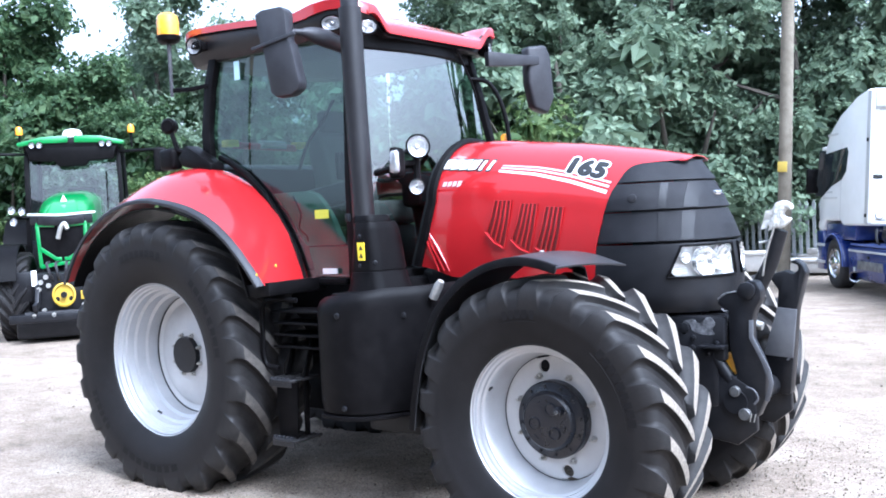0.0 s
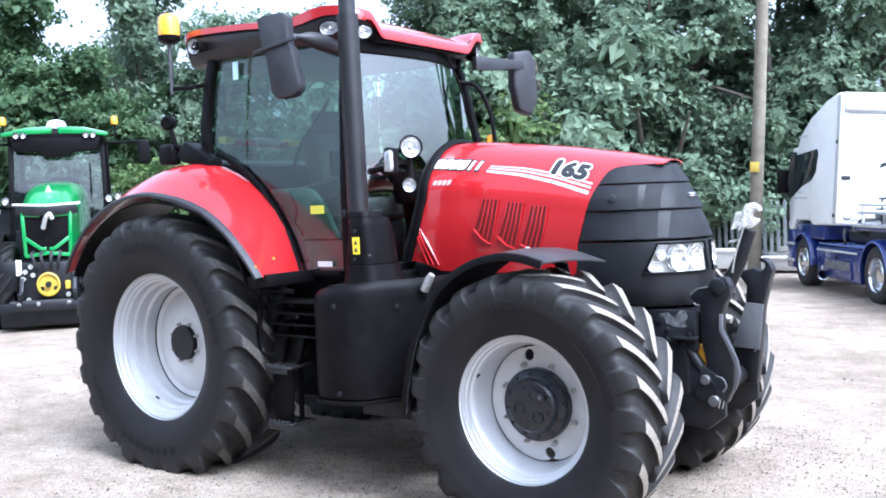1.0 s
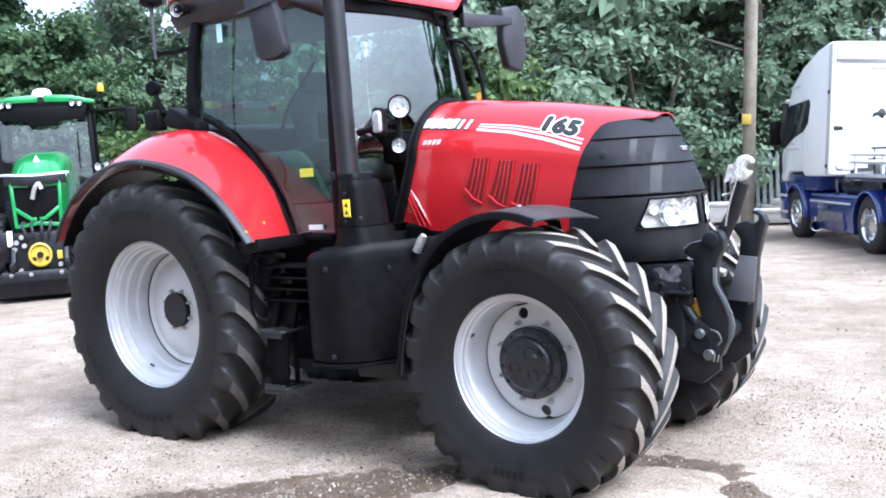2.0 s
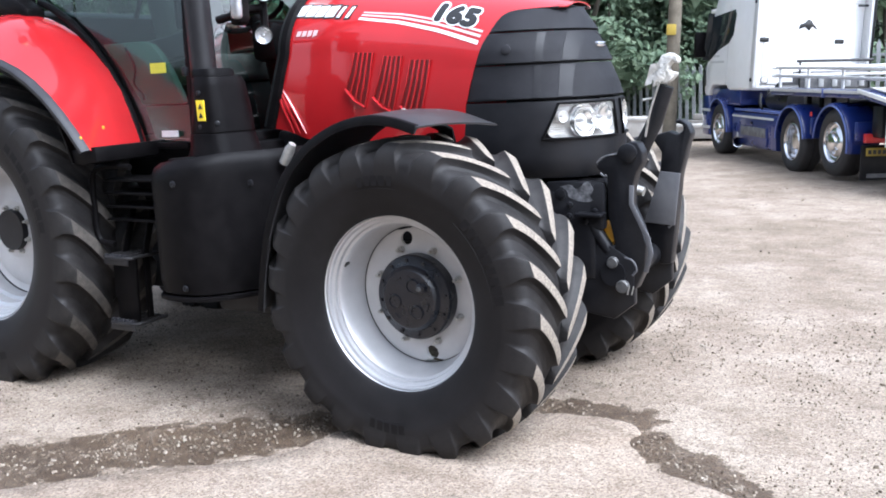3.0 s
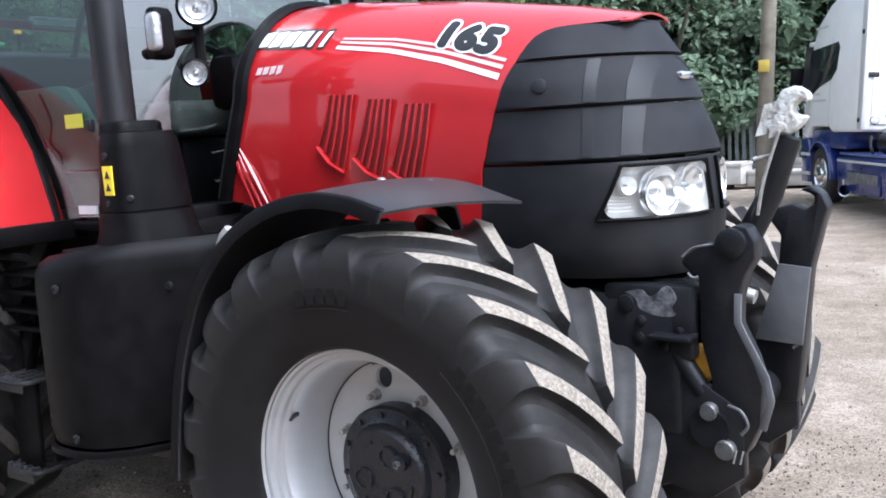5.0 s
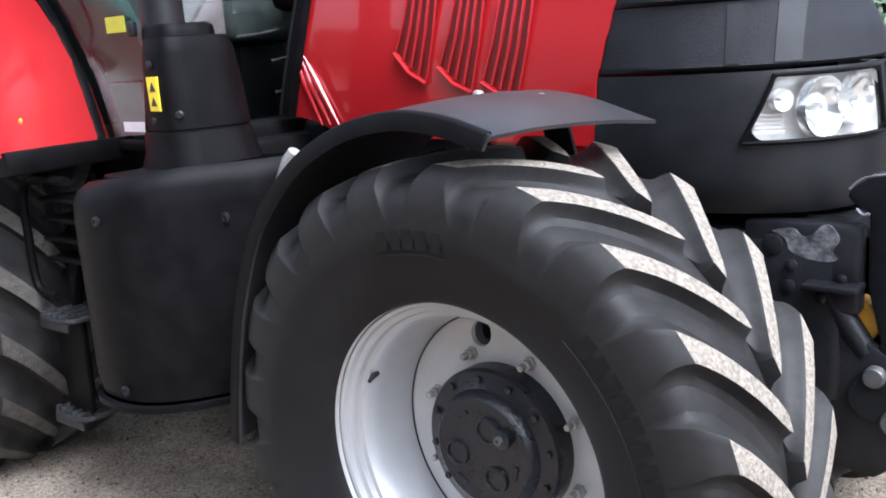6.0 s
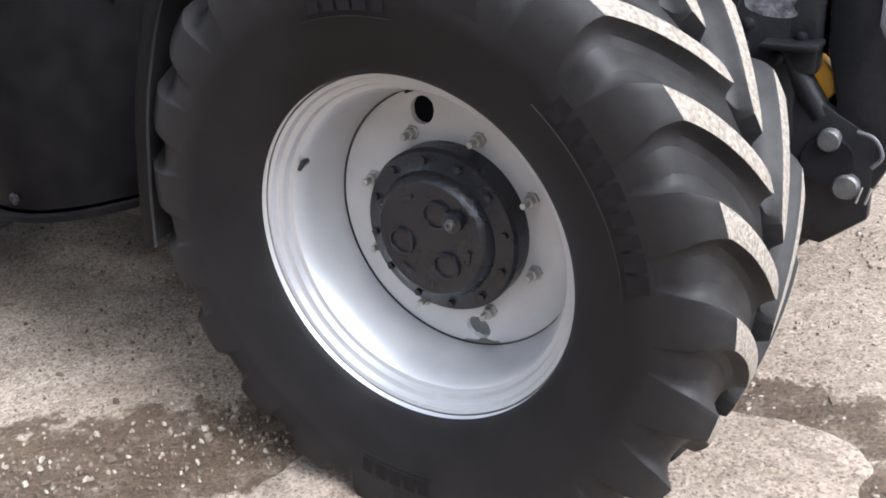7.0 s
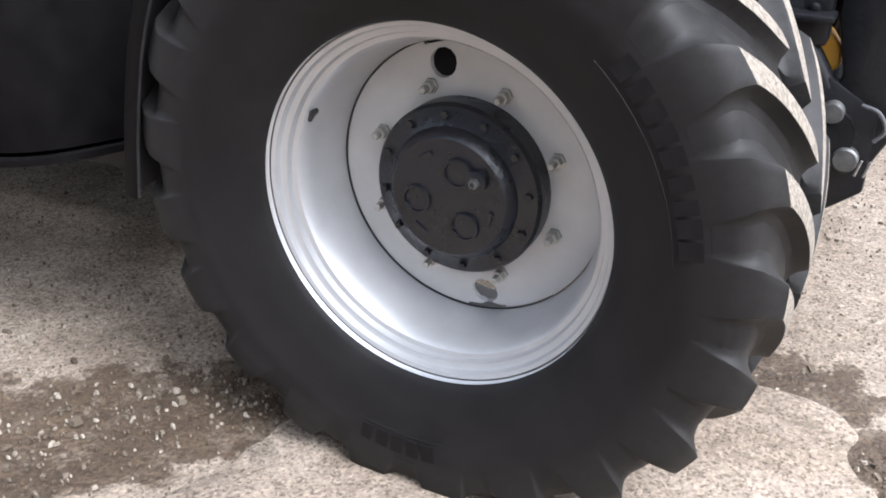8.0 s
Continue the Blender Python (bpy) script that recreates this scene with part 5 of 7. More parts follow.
# ---- the red tractor: front linkage ----
hitch = part("linkage_frame", box((3.18, YC - 0.26, 0.56), (3.42, YC + 0.26, 1.08), 0.03), CAST, tractor, "black front linkage")
for sgn in (-1, 1):
    y0 = YC + sgn * 0.265
    yy = sorted((y0 - 0.02, y0 + 0.02))
    part("side_plate", prism([(3.10, 0.98), (3.30, 1.02), (3.36, 0.86), (3.50, 0.78), (3.60, 0.72), (3.60, 0.52), (3.50, 0.44), (3.36, 0.46), (3.24, 0.40), (3.12, 0.6)], *yy, "y", 0.008), CAST, hitch)
    for px_, pz_, r_ in ((3.50, 0.713, 0.027), (3.547, 0.603, 0.031)):
        part("pin", aimed_lathe([(r_, 0), (r_, 0.02), (r_ * 0.85, 0.026), (0.002, 0.027)], (px_, y0 + sgn * 0.02, pz_), (0, sgn, 0), 24), PIN, hitch, "worn bright steel pin")
    # lift arm: a heavy plate, the far one with an open hook at its upper end
    if sgn > 0:
        arm = [(3.524, 1.231), (3.528, 1.256), (3.565, 1.268), (3.603, 1.278), (3.643, 1.258), (3.672, 1.278), (3.672, 1.305), (3.627, 1.322), (3.660, 1.336), (3.697, 1.307), (3.715, 1.263), (3.699, 1.218),
               (3.659, 1.063), (3.632, 0.80), (3.611, 0.615), (3.552, 0.61), (3.480, 0.70), (3.469, 0.789), (3.495, 0.89), (3.555, 1.078), (3.565, 1.174)]
    else:
        arm = [(3.418, 1.153), (3.432, 1.175), (3.478, 1.208), (3.522, 1.217), (3.544, 1.247), (3.584, 1.267), (3.618, 1.262), (3.640, 1.22), (3.640, 1.171), (3.608, 1.119), (3.590, 1.051), (3.586, 0.975),
               (3.630, 0.88), (3.655, 0.80), (3.645, 0.68), (3.602, 0.588), (3.539, 0.57), (3.504, 0.627), (3.478, 0.713), (3.505, 0.795), (3.473, 0.923), (3.471, 1.113), (3.431, 1.137)]
    ya = sorted((y0 + sgn * 0.015, y0 - sgn * 0.065))
    la = part("lift_arm", prism(arm, *ya, "y", 0.010), CAST, hitch, "black lift arm with an open hook" if sgn > 0 else "black lift arm with a rounded head")
    if sgn > 0:
        # paler plate puts the lit upper part of the black arm into colour
        part("arm_face", prism([(3.561, 1.081), (3.477, 0.823), (3.632, 0.812), (3.662, 1.071)], ya[0] - 0.008, ya[0] + 0.004, "y", 0.003), ARM_GREY, la, "arm face painted grey for its lit part")
    else:
        part("arm_strap", flatbar([(3.592, ya[0] - 0.006, 1.07), (3.591, ya[0] - 0.012, 0.986), (3.670, ya[0] - 0.014, 0.83), (3.682, ya[0] - 0.012, 0.766), (3.655, ya[0] - 0.008, 0.675)], 0.022, 0.008, (1, 0, 0.3), 0.002), ARM_GREY, la, "thin grey release strap")
        part("arm_boss", aimed_lathe([(0.045, 0.0), (0.043, 0.018), (0.030, 0.024), (0.004, 0.025)], (3.575, ya[0] + 0.002, 1.215), (0, -1, 0), 24), CAST, la)
    part("hydraulic_ram", tube([(3.22, y0 - sgn * 0.05, 0.98), (3.36, y0 - sgn * 0.05, 0.80), (3.50, y0 - sgn * 0.05, 0.66)], [0.035, 0.035, 0.022], 14), CAST, hitch)
part("spring_guard", prism([(3.41, 0.895), (3.456, 0.892), (3.488, 0.85), (3.492, 0.806), (3.454, 0.762), (3.438, 0.785)], YC - 0.24, YC - 0.19, "y", 0.010), YELLOW_PART, hitch, "yellow coated ram guard")
part("spring_guard", prism([(3.395, 1.01), (3.43, 1.01), (3.43, 0.97), (3.395, 0.97)], YC - 0.24, YC - 0.19, "y", 0.006), YELLOW_PART, hitch)
part("cross_tube", tube([(3.50, YC - 0.30, 0.66), (3.50, YC + 0.30, 0.66)], 0.06, 18), CAST, hitch)
wc = part("worn_casting", box((3.17, YC - 0.298, 0.86), (3.46, YC - 0.24, 1.085), 0.016), CAST, hitch, "black casting with a painted pale glint")
# the glossy shoulder's sky reflection, drawn as a pale patch
shine = smooth_path([(x_, 0, z_) for x_, z_ in ((3.246, 1.060), (3.299, 1.070), (3.323, 1.050), (3.350, 1.060), (3.368, 1.079), (3.390, 1.082), (3.412, 1.051), (3.396, 1.018), (3.408, 1.0), (3.383, 0.991), (3.337, 0.994), (3.316, 1.000), (3.290, 1.014), (3.281, 1.040), (3.246, 1.060))], 4)[:-1]
part("worn_patch", prism([(p.x, p.z) for p in shine], YC - 0.3005, YC - 0.296, "y"), WORN_AND_GLINT, wc, "sky glint painted pale on the shoulder")
for x_, z_, r_ in ((3.249, 1.025, 0.028), (3.297, 0.975, 0.016), (3.29, 0.921, 0.018), (3.37, 0.90, 0.016), (3.42, 0.95, 0.014)):
    part("bolt", aimed_lathe([(r_, 0), (r_ * 0.93, 0.012), (r_ * 0.45, 0.016)], (x_, YC - 0.297, z_), (0, -1, 0), 14), CAST, hitch)
part("ram_body", tube([(3.36, YC - 0.27, 0.93), (3.47, YC - 0.26, 0.76)], [0.034, 0.030], 16), CAST, hitch)
part("hose_bracket", box((3.34, YC - 0.36, 0.93), (3.47, YC - 0.28, 0.945), 0.004), CAST, hitch)
for k in range(2):
    part("hose", tube(smooth_path([(3.30, YC - 0.20 + 0.1 * k, 1.08), (3.42, YC - 0.16 + 0.1 * k, 1.05), (3.46, YC - 0.14 + 0.1 * k, 0.92), (3.40, YC - 0.1 + 0.1 * k, 0.75)], 5), 0.014, 8), PLASTIC, hitch)
part("quick_coupler", tube([(3.46, YC + 0.02, 1.02), (3.54, YC + 0.02, 1.00)], [0.028, 0.022], 12), STEEL, hitch)
part("wrap_flap", sheet([[(3.600 - 0.006 * k + 0.017 * j, YC - 0.040 - 0.004 * math.sin(k * 1.3 + j), 1.600 - 0.019 * k + 0.004 * j) for j in range(3)] for k in range(6)], 0.003), WHITE_WRAP, hitch, "loose pale flap of the wrapping")
link = part("top_link", tube([(3.44, YC, 1.02), (3.545, YC, 1.226), (3.60, YC, 1.33), (3.66, YC, 1.50)], [0.040, 0.040, 0.038, 0.036], 14), CAST, hitch, "black top link rod")
part("link_lever", tube(smooth_path([(3.575, YC - 0.05, 1.27), (3.60, YC - 0.06, 1.38), (3.645, YC - 0.055, 1.52)], 4), 0.0055, 8), STEEL, link)
part("link_tommy_bar", tube([(3.565, YC - 0.06, 1.44), (3.62, YC + 0.05, 1.45)], 0.006, 8), STEEL, link)
hk = prism([(3.615, 1.50), (3.60, 1.55), (3.61, 1.60), (3.64, 1.645), (3.69, 1.66), (3.725, 1.64), (3.735, 1.61), (3.715, 1.605), (3.70, 1.615), (3.68, 1.60), (3.675, 1.575), (3.695, 1.56), (3.72, 1.555), (3.70, 1.52), (3.67, 1.50)], YC - 0.035, YC + 0.035, "y", 0.010)
for v in hk.verts:
    v.co = Vector((3.668, YC, 1.58)) + (v.co - Vector((3.668, YC, 1.58))) * 0.86
bmesh.ops.subdivide_edges(hk, edges=hk.edges[:], cuts=1)
for v in hk.verts:
    v.co += noise.noise_vector(v.co * 28) * 0.007
part("wrapped_hook", hk, WHITE_WRAP, hitch, "hook wrapped in crumpled white film", 60)

rows = [[(3.645 - 0.008 * k + 0.012 * math.sin(k * 1.7 + j), YC - 0.05 + 0.01 * math.sin(k + 2 * j), 1.60 - 0.020 * k + 0.006 * j) for k in range(6)] for j in (0, 1, 2)]
rows = [[(x + 0.022 * j, y, z) for x, y, z in r] for j, r in enumerate(rows)]
part("loose_film", sheet(rows, 0.002), WHITE_WRAP, hitch, "torn white film hanging from the hook", 60)
# bright worn edges on the hooks
part("worn_edge", tube(smooth_path([(3.428, YC - 0.288, 1.172), (3.455, YC - 0.288, 1.196), (3.485, YC - 0.288, 1.206), (3.525, YC - 0.288, 1.212)], 3), 0.0035, 6), WORN_AND_GLINT, hitch)
part("worn_edge", tube(smooth_path([(3.445, YC - 0.288, 1.125), (3.46, YC - 0.288, 1.112), (3.475, YC - 0.288, 1.115)], 3), 0.004, 6), WORN_AND_GLINT, hitch)
part("locking_clip", tube(smooth_path([(3.56, YC - 0.30, 0.74), (3.60, YC - 0.31, 0.73), (3.62, YC - 0.31, 0.69), (3.60, YC - 0.31, 0.66)], 4), 0.005, 8), ARM_GREY, hitch)
part("locking_clip", tube(smooth_path([(3.58, YC + 0.20, 0.86), (3.61, YC + 0.2, 0.87), (3.625, YC + 0.2, 0.83), (3.60, YC + 0.2, 0.80)], 4), 0.006, 8), ARM_GREY, hitch)
for k in range(2):
    part("linch_pin", tube([(3.585 + 0.02 * k, YC - 0.31, 0.61), (3.575 + 0.02 * k, YC - 0.31, 0.57)], 0.003, 6), STEEL, hitch)


# ---- ground ----
def ground_material(name, lines, tone):
    """Trodden grit; lines are wet trails as x0, y0, x1, y1, width."""
    m = bpy.data.materials.new(name)
    m.use_nodes = True
    n, l = m.node_tree.nodes, m.node_tree.links
    b = n["Principled BSDF"]
    co = n.new("ShaderNodeTexCoord")

    def noi(scale, detail=6, rough=0.6):
        q = n.new("ShaderNodeTexNoise")
        q.inputs["Scale"].default_value, q.inputs["Detail"].default_value, q.inputs["Roughness"].default_value = scale, detail, rough
        l.new(co.outputs["Object"], q.inputs["Vector"])
        return q

    def ramp(src, stops):
        r = n.new("ShaderNodeValToRGB")
        while len(r.color_ramp.elements) < len(stops):
            r.color_ramp.elements.new(0.5)
        for e, (p, c) in zip(r.color_ramp.elements, stops):
            e.position, e.color = p, (*c, 1)
        l.new(src, r.inputs[0])
        return r

    def mix(fac, a, c, mode="MIX"):
        q = n.new("ShaderNodeMix")
        q.data_type, q.blend_type = "RGBA", mode
        for s, v in (("Factor", fac), ("A", a), ("B", c)):
            i = next(k for k in q.inputs if k.name == s and k.enabled)
            if hasattr(v, "is_linked"):
                l.new(v, i)
            else:
                i.default_value = v
        return next(o for o in q.outputs if o.enabled)

    big, mid, fine = noi(0.35), noi(2.2, 8), noi(70, 6, 0.75)
    base = ramp(mid.outputs["Fac"], [(0.30, (0.280, 0.226, 0.174)), (0.5, (0.378, 0.316, 0.254)), (0.72, (0.485, 0.418, 0.348))])
    patch = ramp(big.outputs["Fac"], [(0.36, (0.74, 0.71, 0.66)), (0.48, (0.92, 0.90, 0.88)), (0.64, (1.06, 1.06, 1.05))])
    col = mix(1.0, base.outputs[0], patch.outputs[0], "MULTIPLY")
    vor = n.new("ShaderNodeTexVoronoi")
    vor.inputs["Scale"].default_value = 85
    l.new(co.outputs["Object"], vor.inputs["Vector"])
    stone = ramp(vor.outputs["Color"], [(0.0, (0.62, 0.62, 0.62)), (0.7, (1.0, 1.0, 1.0)), (1.0, (1.3, 1.28, 1.24))])
    col = mix(0.75, col, stone.outputs[0], "MULTIPLY")
    grit = ramp(fine.outputs["Fac"], [(0.32, (0.46, 0.43, 0.40)), (0.5, (0.96, 0.95, 0.94)), (0.66, (1.14, 1.13, 1.12))])
    col = mix(0.8, col, grit.outputs[0], "MULTIPLY")
    clods = noi(13, 7, 0.72)
    clod = ramp(clods.outputs["Fac"], [(0.34, (0.56, 0.53, 0.50)), (0.47, (0.97, 0.97, 0.97)), (0.7, (1.08, 1.08, 1.07))])
    col = mix(0.5, col, clod.outputs[0], "MULTIPLY")
    # small dark and pale flecks of grit
    fl = n.new("ShaderNodeTexVoronoi")
    fl.inputs["Scale"].default_value = 150
    l.new(co.outputs["Object"], fl.inputs["Vector"])
    fleck = ramp(fl.outputs["Color"], [(0.18, (0.34, 0.31, 0.27)), (0.34, (0.93, 0.92, 0.91)), (0.82, (1.0, 1.0, 1.0)), (0.95, (1.3, 1.28, 1.24))])
    col = mix(0.75, col, fleck.outputs[0], "MULTIPLY")
    # trodden streaks
    mp = n.new("ShaderNodeMapping")
    mp.inputs["Scale"].default_value = (2.6, 4.6, 1.0)
    mp.inputs["Rotation"].default_value = (0, 0, 0.5)
    l.new(co.outputs["Object"], mp.inputs["Vector"])
    st = n.new("ShaderNodeTexNoise")
    st.inputs["Scale"].default_value, st.inputs["Detail"].default_value, st.inputs["Roughness"].default_value = 1.6, 9, 0.72
    l.new(mp.outputs[0], st.inputs["Vector"])
    streak = ramp(st.outputs["Fac"], [(0.33, (0.60, 0.57, 0.53)), (0.47, (0.94, 0.93, 0.92)), (0.7, (1.08, 1.08, 1.07))])
    col = mix(0.7, col, streak.outputs[0], "MULTIPLY")
    # wet trails: distance to short lines on the ground, frayed by noise
    warp = noi(3.5, 7, 0.7)
    sep = n.new("ShaderNodeSeparateXYZ")
    wv = n.new("ShaderNodeVectorMath")
    wv.operation = "SCALE"
    wv.inputs["Scale"].default_value = 0.55
    off = n.new("ShaderNodeVectorMath")
    off.operation = "SUBTRACT"
    off.inputs[1].default_value = (0.5, 0.5, 0.5)
    l.new(warp.outputs["Color"], off.inputs[0])
    l.new(off.outputs[0], wv.inputs[0])
    add = n.new("ShaderNodeVectorMath")
    l.new(co.outputs["Object"], add.inputs[0])
    l.new(wv.outputs[0], add.inputs[1])
    l.new(add.outputs[0], sep.inputs[0])

    def math_(op, a, c=None):
        q = n.new("ShaderNodeMath")
        q.operation = op
        for i, v in enumerate((a, c)):
            if v is None:
                continue
            if hasattr(v, "is_linked"):
                l.new(v, q.inputs[i])
            else:
                q.inputs[i].default_value = v
        return q.outputs[0]

    wet = None
    for x0, y0, x1, y1, w in lines:
        dx, dy = x1 - x0, y1 - y0
        ln = math.hypot(dx, dy)
        px_, py_ = math_("SUBTRACT", sep.outputs[0], x0), math_("SUBTRACT", sep.outputs[1], y0)
        t = math_("DIVIDE", math_("ADD", math_("MULTIPLY", px_, dx), math_("MULTIPLY", py_, dy)), ln * ln)
        t = math_("MINIMUM", math_("MAXIMUM", t, 0.0), 1.0)
        ex, ey = math_("SUBTRACT", px_, math_("MULTIPLY", t, dx)), math_("SUBTRACT", py_, math_("MULTIPLY", t, dy))
        d = math_("SQRT", math_("ADD", math_("MULTIPLY", ex, ex), math_("MULTIPLY", ey, ey)))
        v = math_("SUBTRACT", 1.0, math_("DIVIDE", d, w))
        wet = v if wet is None else math_("MAXIMUM", wet, v)
    if wet is None:
        wet = math_("MULTIPLY", sep.outputs[0], 0.0)
    wr = ramp(wet, [(0.03, (0, 0, 0)), (0.13, (1, 1, 1))])
    brk = ramp(noi(9, 6, 0.7).outputs["Fac"], [(0.28, (0.45, 0.45, 0.45)), (0.5, (1, 1, 1))])
    wetf = mix(1.0, wr.outputs[0], brk.outputs[0], "MULTIPLY")
    col = mix(1.0, col, (*tone, 1), "MULTIPLY")
    col = mix(wetf, col, mix(1.0, col, (0.29, 0.235, 0.178, 1), "MULTIPLY"))
    l.new(col, b.inputs["Base Color"])
    rg = n.new("ShaderNodeMapRange")
    rg.inputs["To Min"].default_value, rg.inputs["To Max"].default_value = 0.92, 0.55
    l.new(wetf, rg.inputs["Value"])
    l.new(rg.outputs[0], b.inputs["Roughness"])
    hsum = math_("ADD", math_("ADD", math_("MULTIPLY", clods.outputs["Fac"], 0.45), math_("MULTIPLY", vor.outputs["Distance"], -0.55)), math_("ADD", fine.outputs["Fac"], math_("MULTIPLY", st.outputs["Fac"], 0.9)))
    bp = n.new("ShaderNodeBump")
    bp.inputs["Strength"].default_value, bp.inputs["Distance"].default_value = 0.75, 0.012
    l.new(hsum, bp.inputs["Height"])
    l.new(bp.outputs[0], b.inputs["Normal"])
    return m


WET = [(0.0, -3.0, 1.29, -2.2, 0.24), (1.29, -2.2, 2.05, -1.45, 0.27), (2.05, -1.42, 2.4, -1.1, 0.22), (3.05, -0.50, 3.64, -0.50, 0.14), (3.74, -0.74, 4.0, -0.90, 0.13), (4.0, -0.92, 4.3, -1.08, 0.10),
       (-1.4, -3.5, 0.0, -3.0, 0.22), (1.0, -3.1, 1.8, -3.0, 0.12)]
GRAVEL = ground_material("gravel_yard", WET, (0.94, 0.94, 0.94))
PALE = ground_material("pale_packed_patch", [], (1.0, 0.99, 0.99))
bm = bmesh.new()
xs = [-400, -120, -40, -20, -10] + [-6 + 0.25 * k for k in range(61)] + [12, 20, 40, 120, 400]
ysx = [-400, -120, -30, -12] + [-6 + 0.25 * k for k in range(41)] + [6, 8, 12, 20, 40, 120, 400]
vv = [[bm.verts.new((x, y, 0.012 * noise.noise((x * 0.9, y * 0.9, 0)) + 0.006 * noise.noise((x * 3, y * 3, 4)) - 0.006)) for x in xs] for y in ysx]
for i in range(len(ysx) - 1):
    for j in range(len(xs) - 1):
        bm.faces.new((vv[i][j], vv[i][j + 1], vv[i + 1][j + 1], vv[i + 1][j]))
ground = new("ground", finish("ground", bm, GRAVEL, 60))
tagged(ground, "pale trodden gravel yard with wet trails", "ground", kind="structure")

# a thin pale patch of packed grit round the front wheel, with a broken edge
EDGE = [(1.25, -2.75), (1.58, -2.34), (1.79, -2.10), (2.20, -1.74), (2.39, -1.56), (2.45, -1.26), (2.62, -1.0), (3.15, -0.66), (3.48, -0.57), (3.62, -0.59), (3.70, -0.66),
        (3.71, -0.80), (3.89, -1.0), (4.23, -1.13), (4.7, -1.6), (4.4, -2.4), (3.0, -2.95), (1.7, -3.0)]
rim_ = smooth_path([(x, y, 0) for x, y in EDGE + EDGE[:1]], 14)[:-1]
rim_ = [p + Vector((noise.noise(p * 3.1), noise.noise(p * 3.1 + Vector((5, 5, 5))), 0)) * 0.035 + Vector((noise.noise(p * 14), noise.noise(p * 14 + Vector((9, 2, 5))), 0)) * 0.014 for p in rim_]
bm = bmesh.new()
mid_ = Vector((3.0, -1.8, 0))
rings = [[bm.verts.new((mid_.x + (p.x - mid_.x) * k, mid_.y + (p.y - mid_.y) * k, z + 0.002 * noise.noise((p.x * 4 * k, p.y * 4, 1)))) for p in rim_] for k, z in ((1.002, -0.012), (1.0, 0.004), (0.994, 0.010), (0.8, 0.012), (0.5, 0.012), (0.02, 0.012))]
for a, b in zip(rings, rings[1:]):
    for i in range(len(a)):
        j = (i + 1) % len(a)
        bm.faces.new((a[i], a[j], b[j], b[i]))
cap(bm)
tagged(new("ground_patch", finish("ground_patch", bm, PALE, 60)), "thin pale patch of packed grit on the yard", "ground", kind="structure")

# loose stones
STONE = mat("loose_stone", (0.20, 0.17, 0.135), (0.34, 0.30, 0.25), 18, 0.9, 0.95, 0.4, 160, spec=0.15)
n_, l_ = STONE.node_tree.nodes, STONE.node_tree.links
geo = n_.new("ShaderNodeNewGeometry")
tone = n_.new("ShaderNodeValToRGB")
tone.color_ramp.elements.new(0.5)
for e, (p, c) in zip(tone.color_ramp.elements, ((0.0, (0.075, 0.058, 0.043)), (0.68, (0.19, 0.155, 0.118)), (1.0, (0.38, 0.335, 0.275)))):
    e.position, e.color = p, (*c, 1)
l_.new(geo.outputs["Random Per Island"], tone.inputs[0])
l_.new(tone.outputs[0], n_["Principled BSDF"].inputs["Base Color"])
rnd = random.Random(7)
bm = bmesh.new()


def pebble(bm, x, y, r):
    """A flat broken stone, longer than wide."""
    turn, squ, long = rnd.random() * 6.28, 0.22 + 0.38 * rnd.random(), 0.85 + 0.8 * rnd.random() ** 2
    c, s = math.cos(turn), math.sin(turn)
    lo, hi = [], []
    tilt = rnd.uniform(-0.2, 0.2)
    for i in range(5):
        a = 1.2566 * i + rnd.uniform(-0.35, 0.35)
        u, v = r * long * math.cos(a) * rnd.uniform(0.75, 1.15), r * 0.72 * math.sin(a) * rnd.uniform(0.75, 1.15)
        lo.append(bm.verts.new((x + u * c - v * s, y + u * s + v * c, -0.005)))
        hi.append(bm.verts.new((x + 0.74 * (u * c - v * s), y + 0.74 * (u * s + v * c), r * squ * (0.9 + 0.2 * rnd.random()) + tilt * u)))
    for i in range(5):
        j = (i + 1) % 5
        bm.faces.new((lo[i], lo[j], hi[j], hi[i]))
    bm.faces.new(hi)


for k in range(12000):
    if k < 9000:
        x, y = rnd.uniform(-0.3, 4.8), rnd.uniform(-2.6, 1.6)
        r = 0.0022 + 0.0045 * rnd.random() ** 2 + (0.008 * rnd.random() if rnd.random() < 0.03 else 0)
    else:
        x, y = rnd.uniform(-5, 9), rnd.uniform(-4, 8)
        r = 0.004 + 0.007 * rnd.random() ** 3
    pebble(bm, x, y, r)
for x0, y0, x1, y1, w in WET:
    for k in range(int(440 * math.hypot(x1 - x0, y1 - y0))):
        f, g = rnd.random(), rnd.gauss(0, 0.45) * w
        ln = math.hypot(x1 - x0, y1 - y0)
        r = 0.003 + 0.008 * rnd.random() ** 2.2 + (0.014 * rnd.random() if rnd.random() < 0.05 else 0)
        pebble(bm, x0 + (x1 - x0) * f - (y1 - y0) / ln * g, y0 + (y1 - y0) * f + (x1 - x0) / ln * g, r)
tagged(new("gravel", finish("gravel", bm, STONE, 0)), "small pale loose stones on the yard", "gravel", kind="stuff")


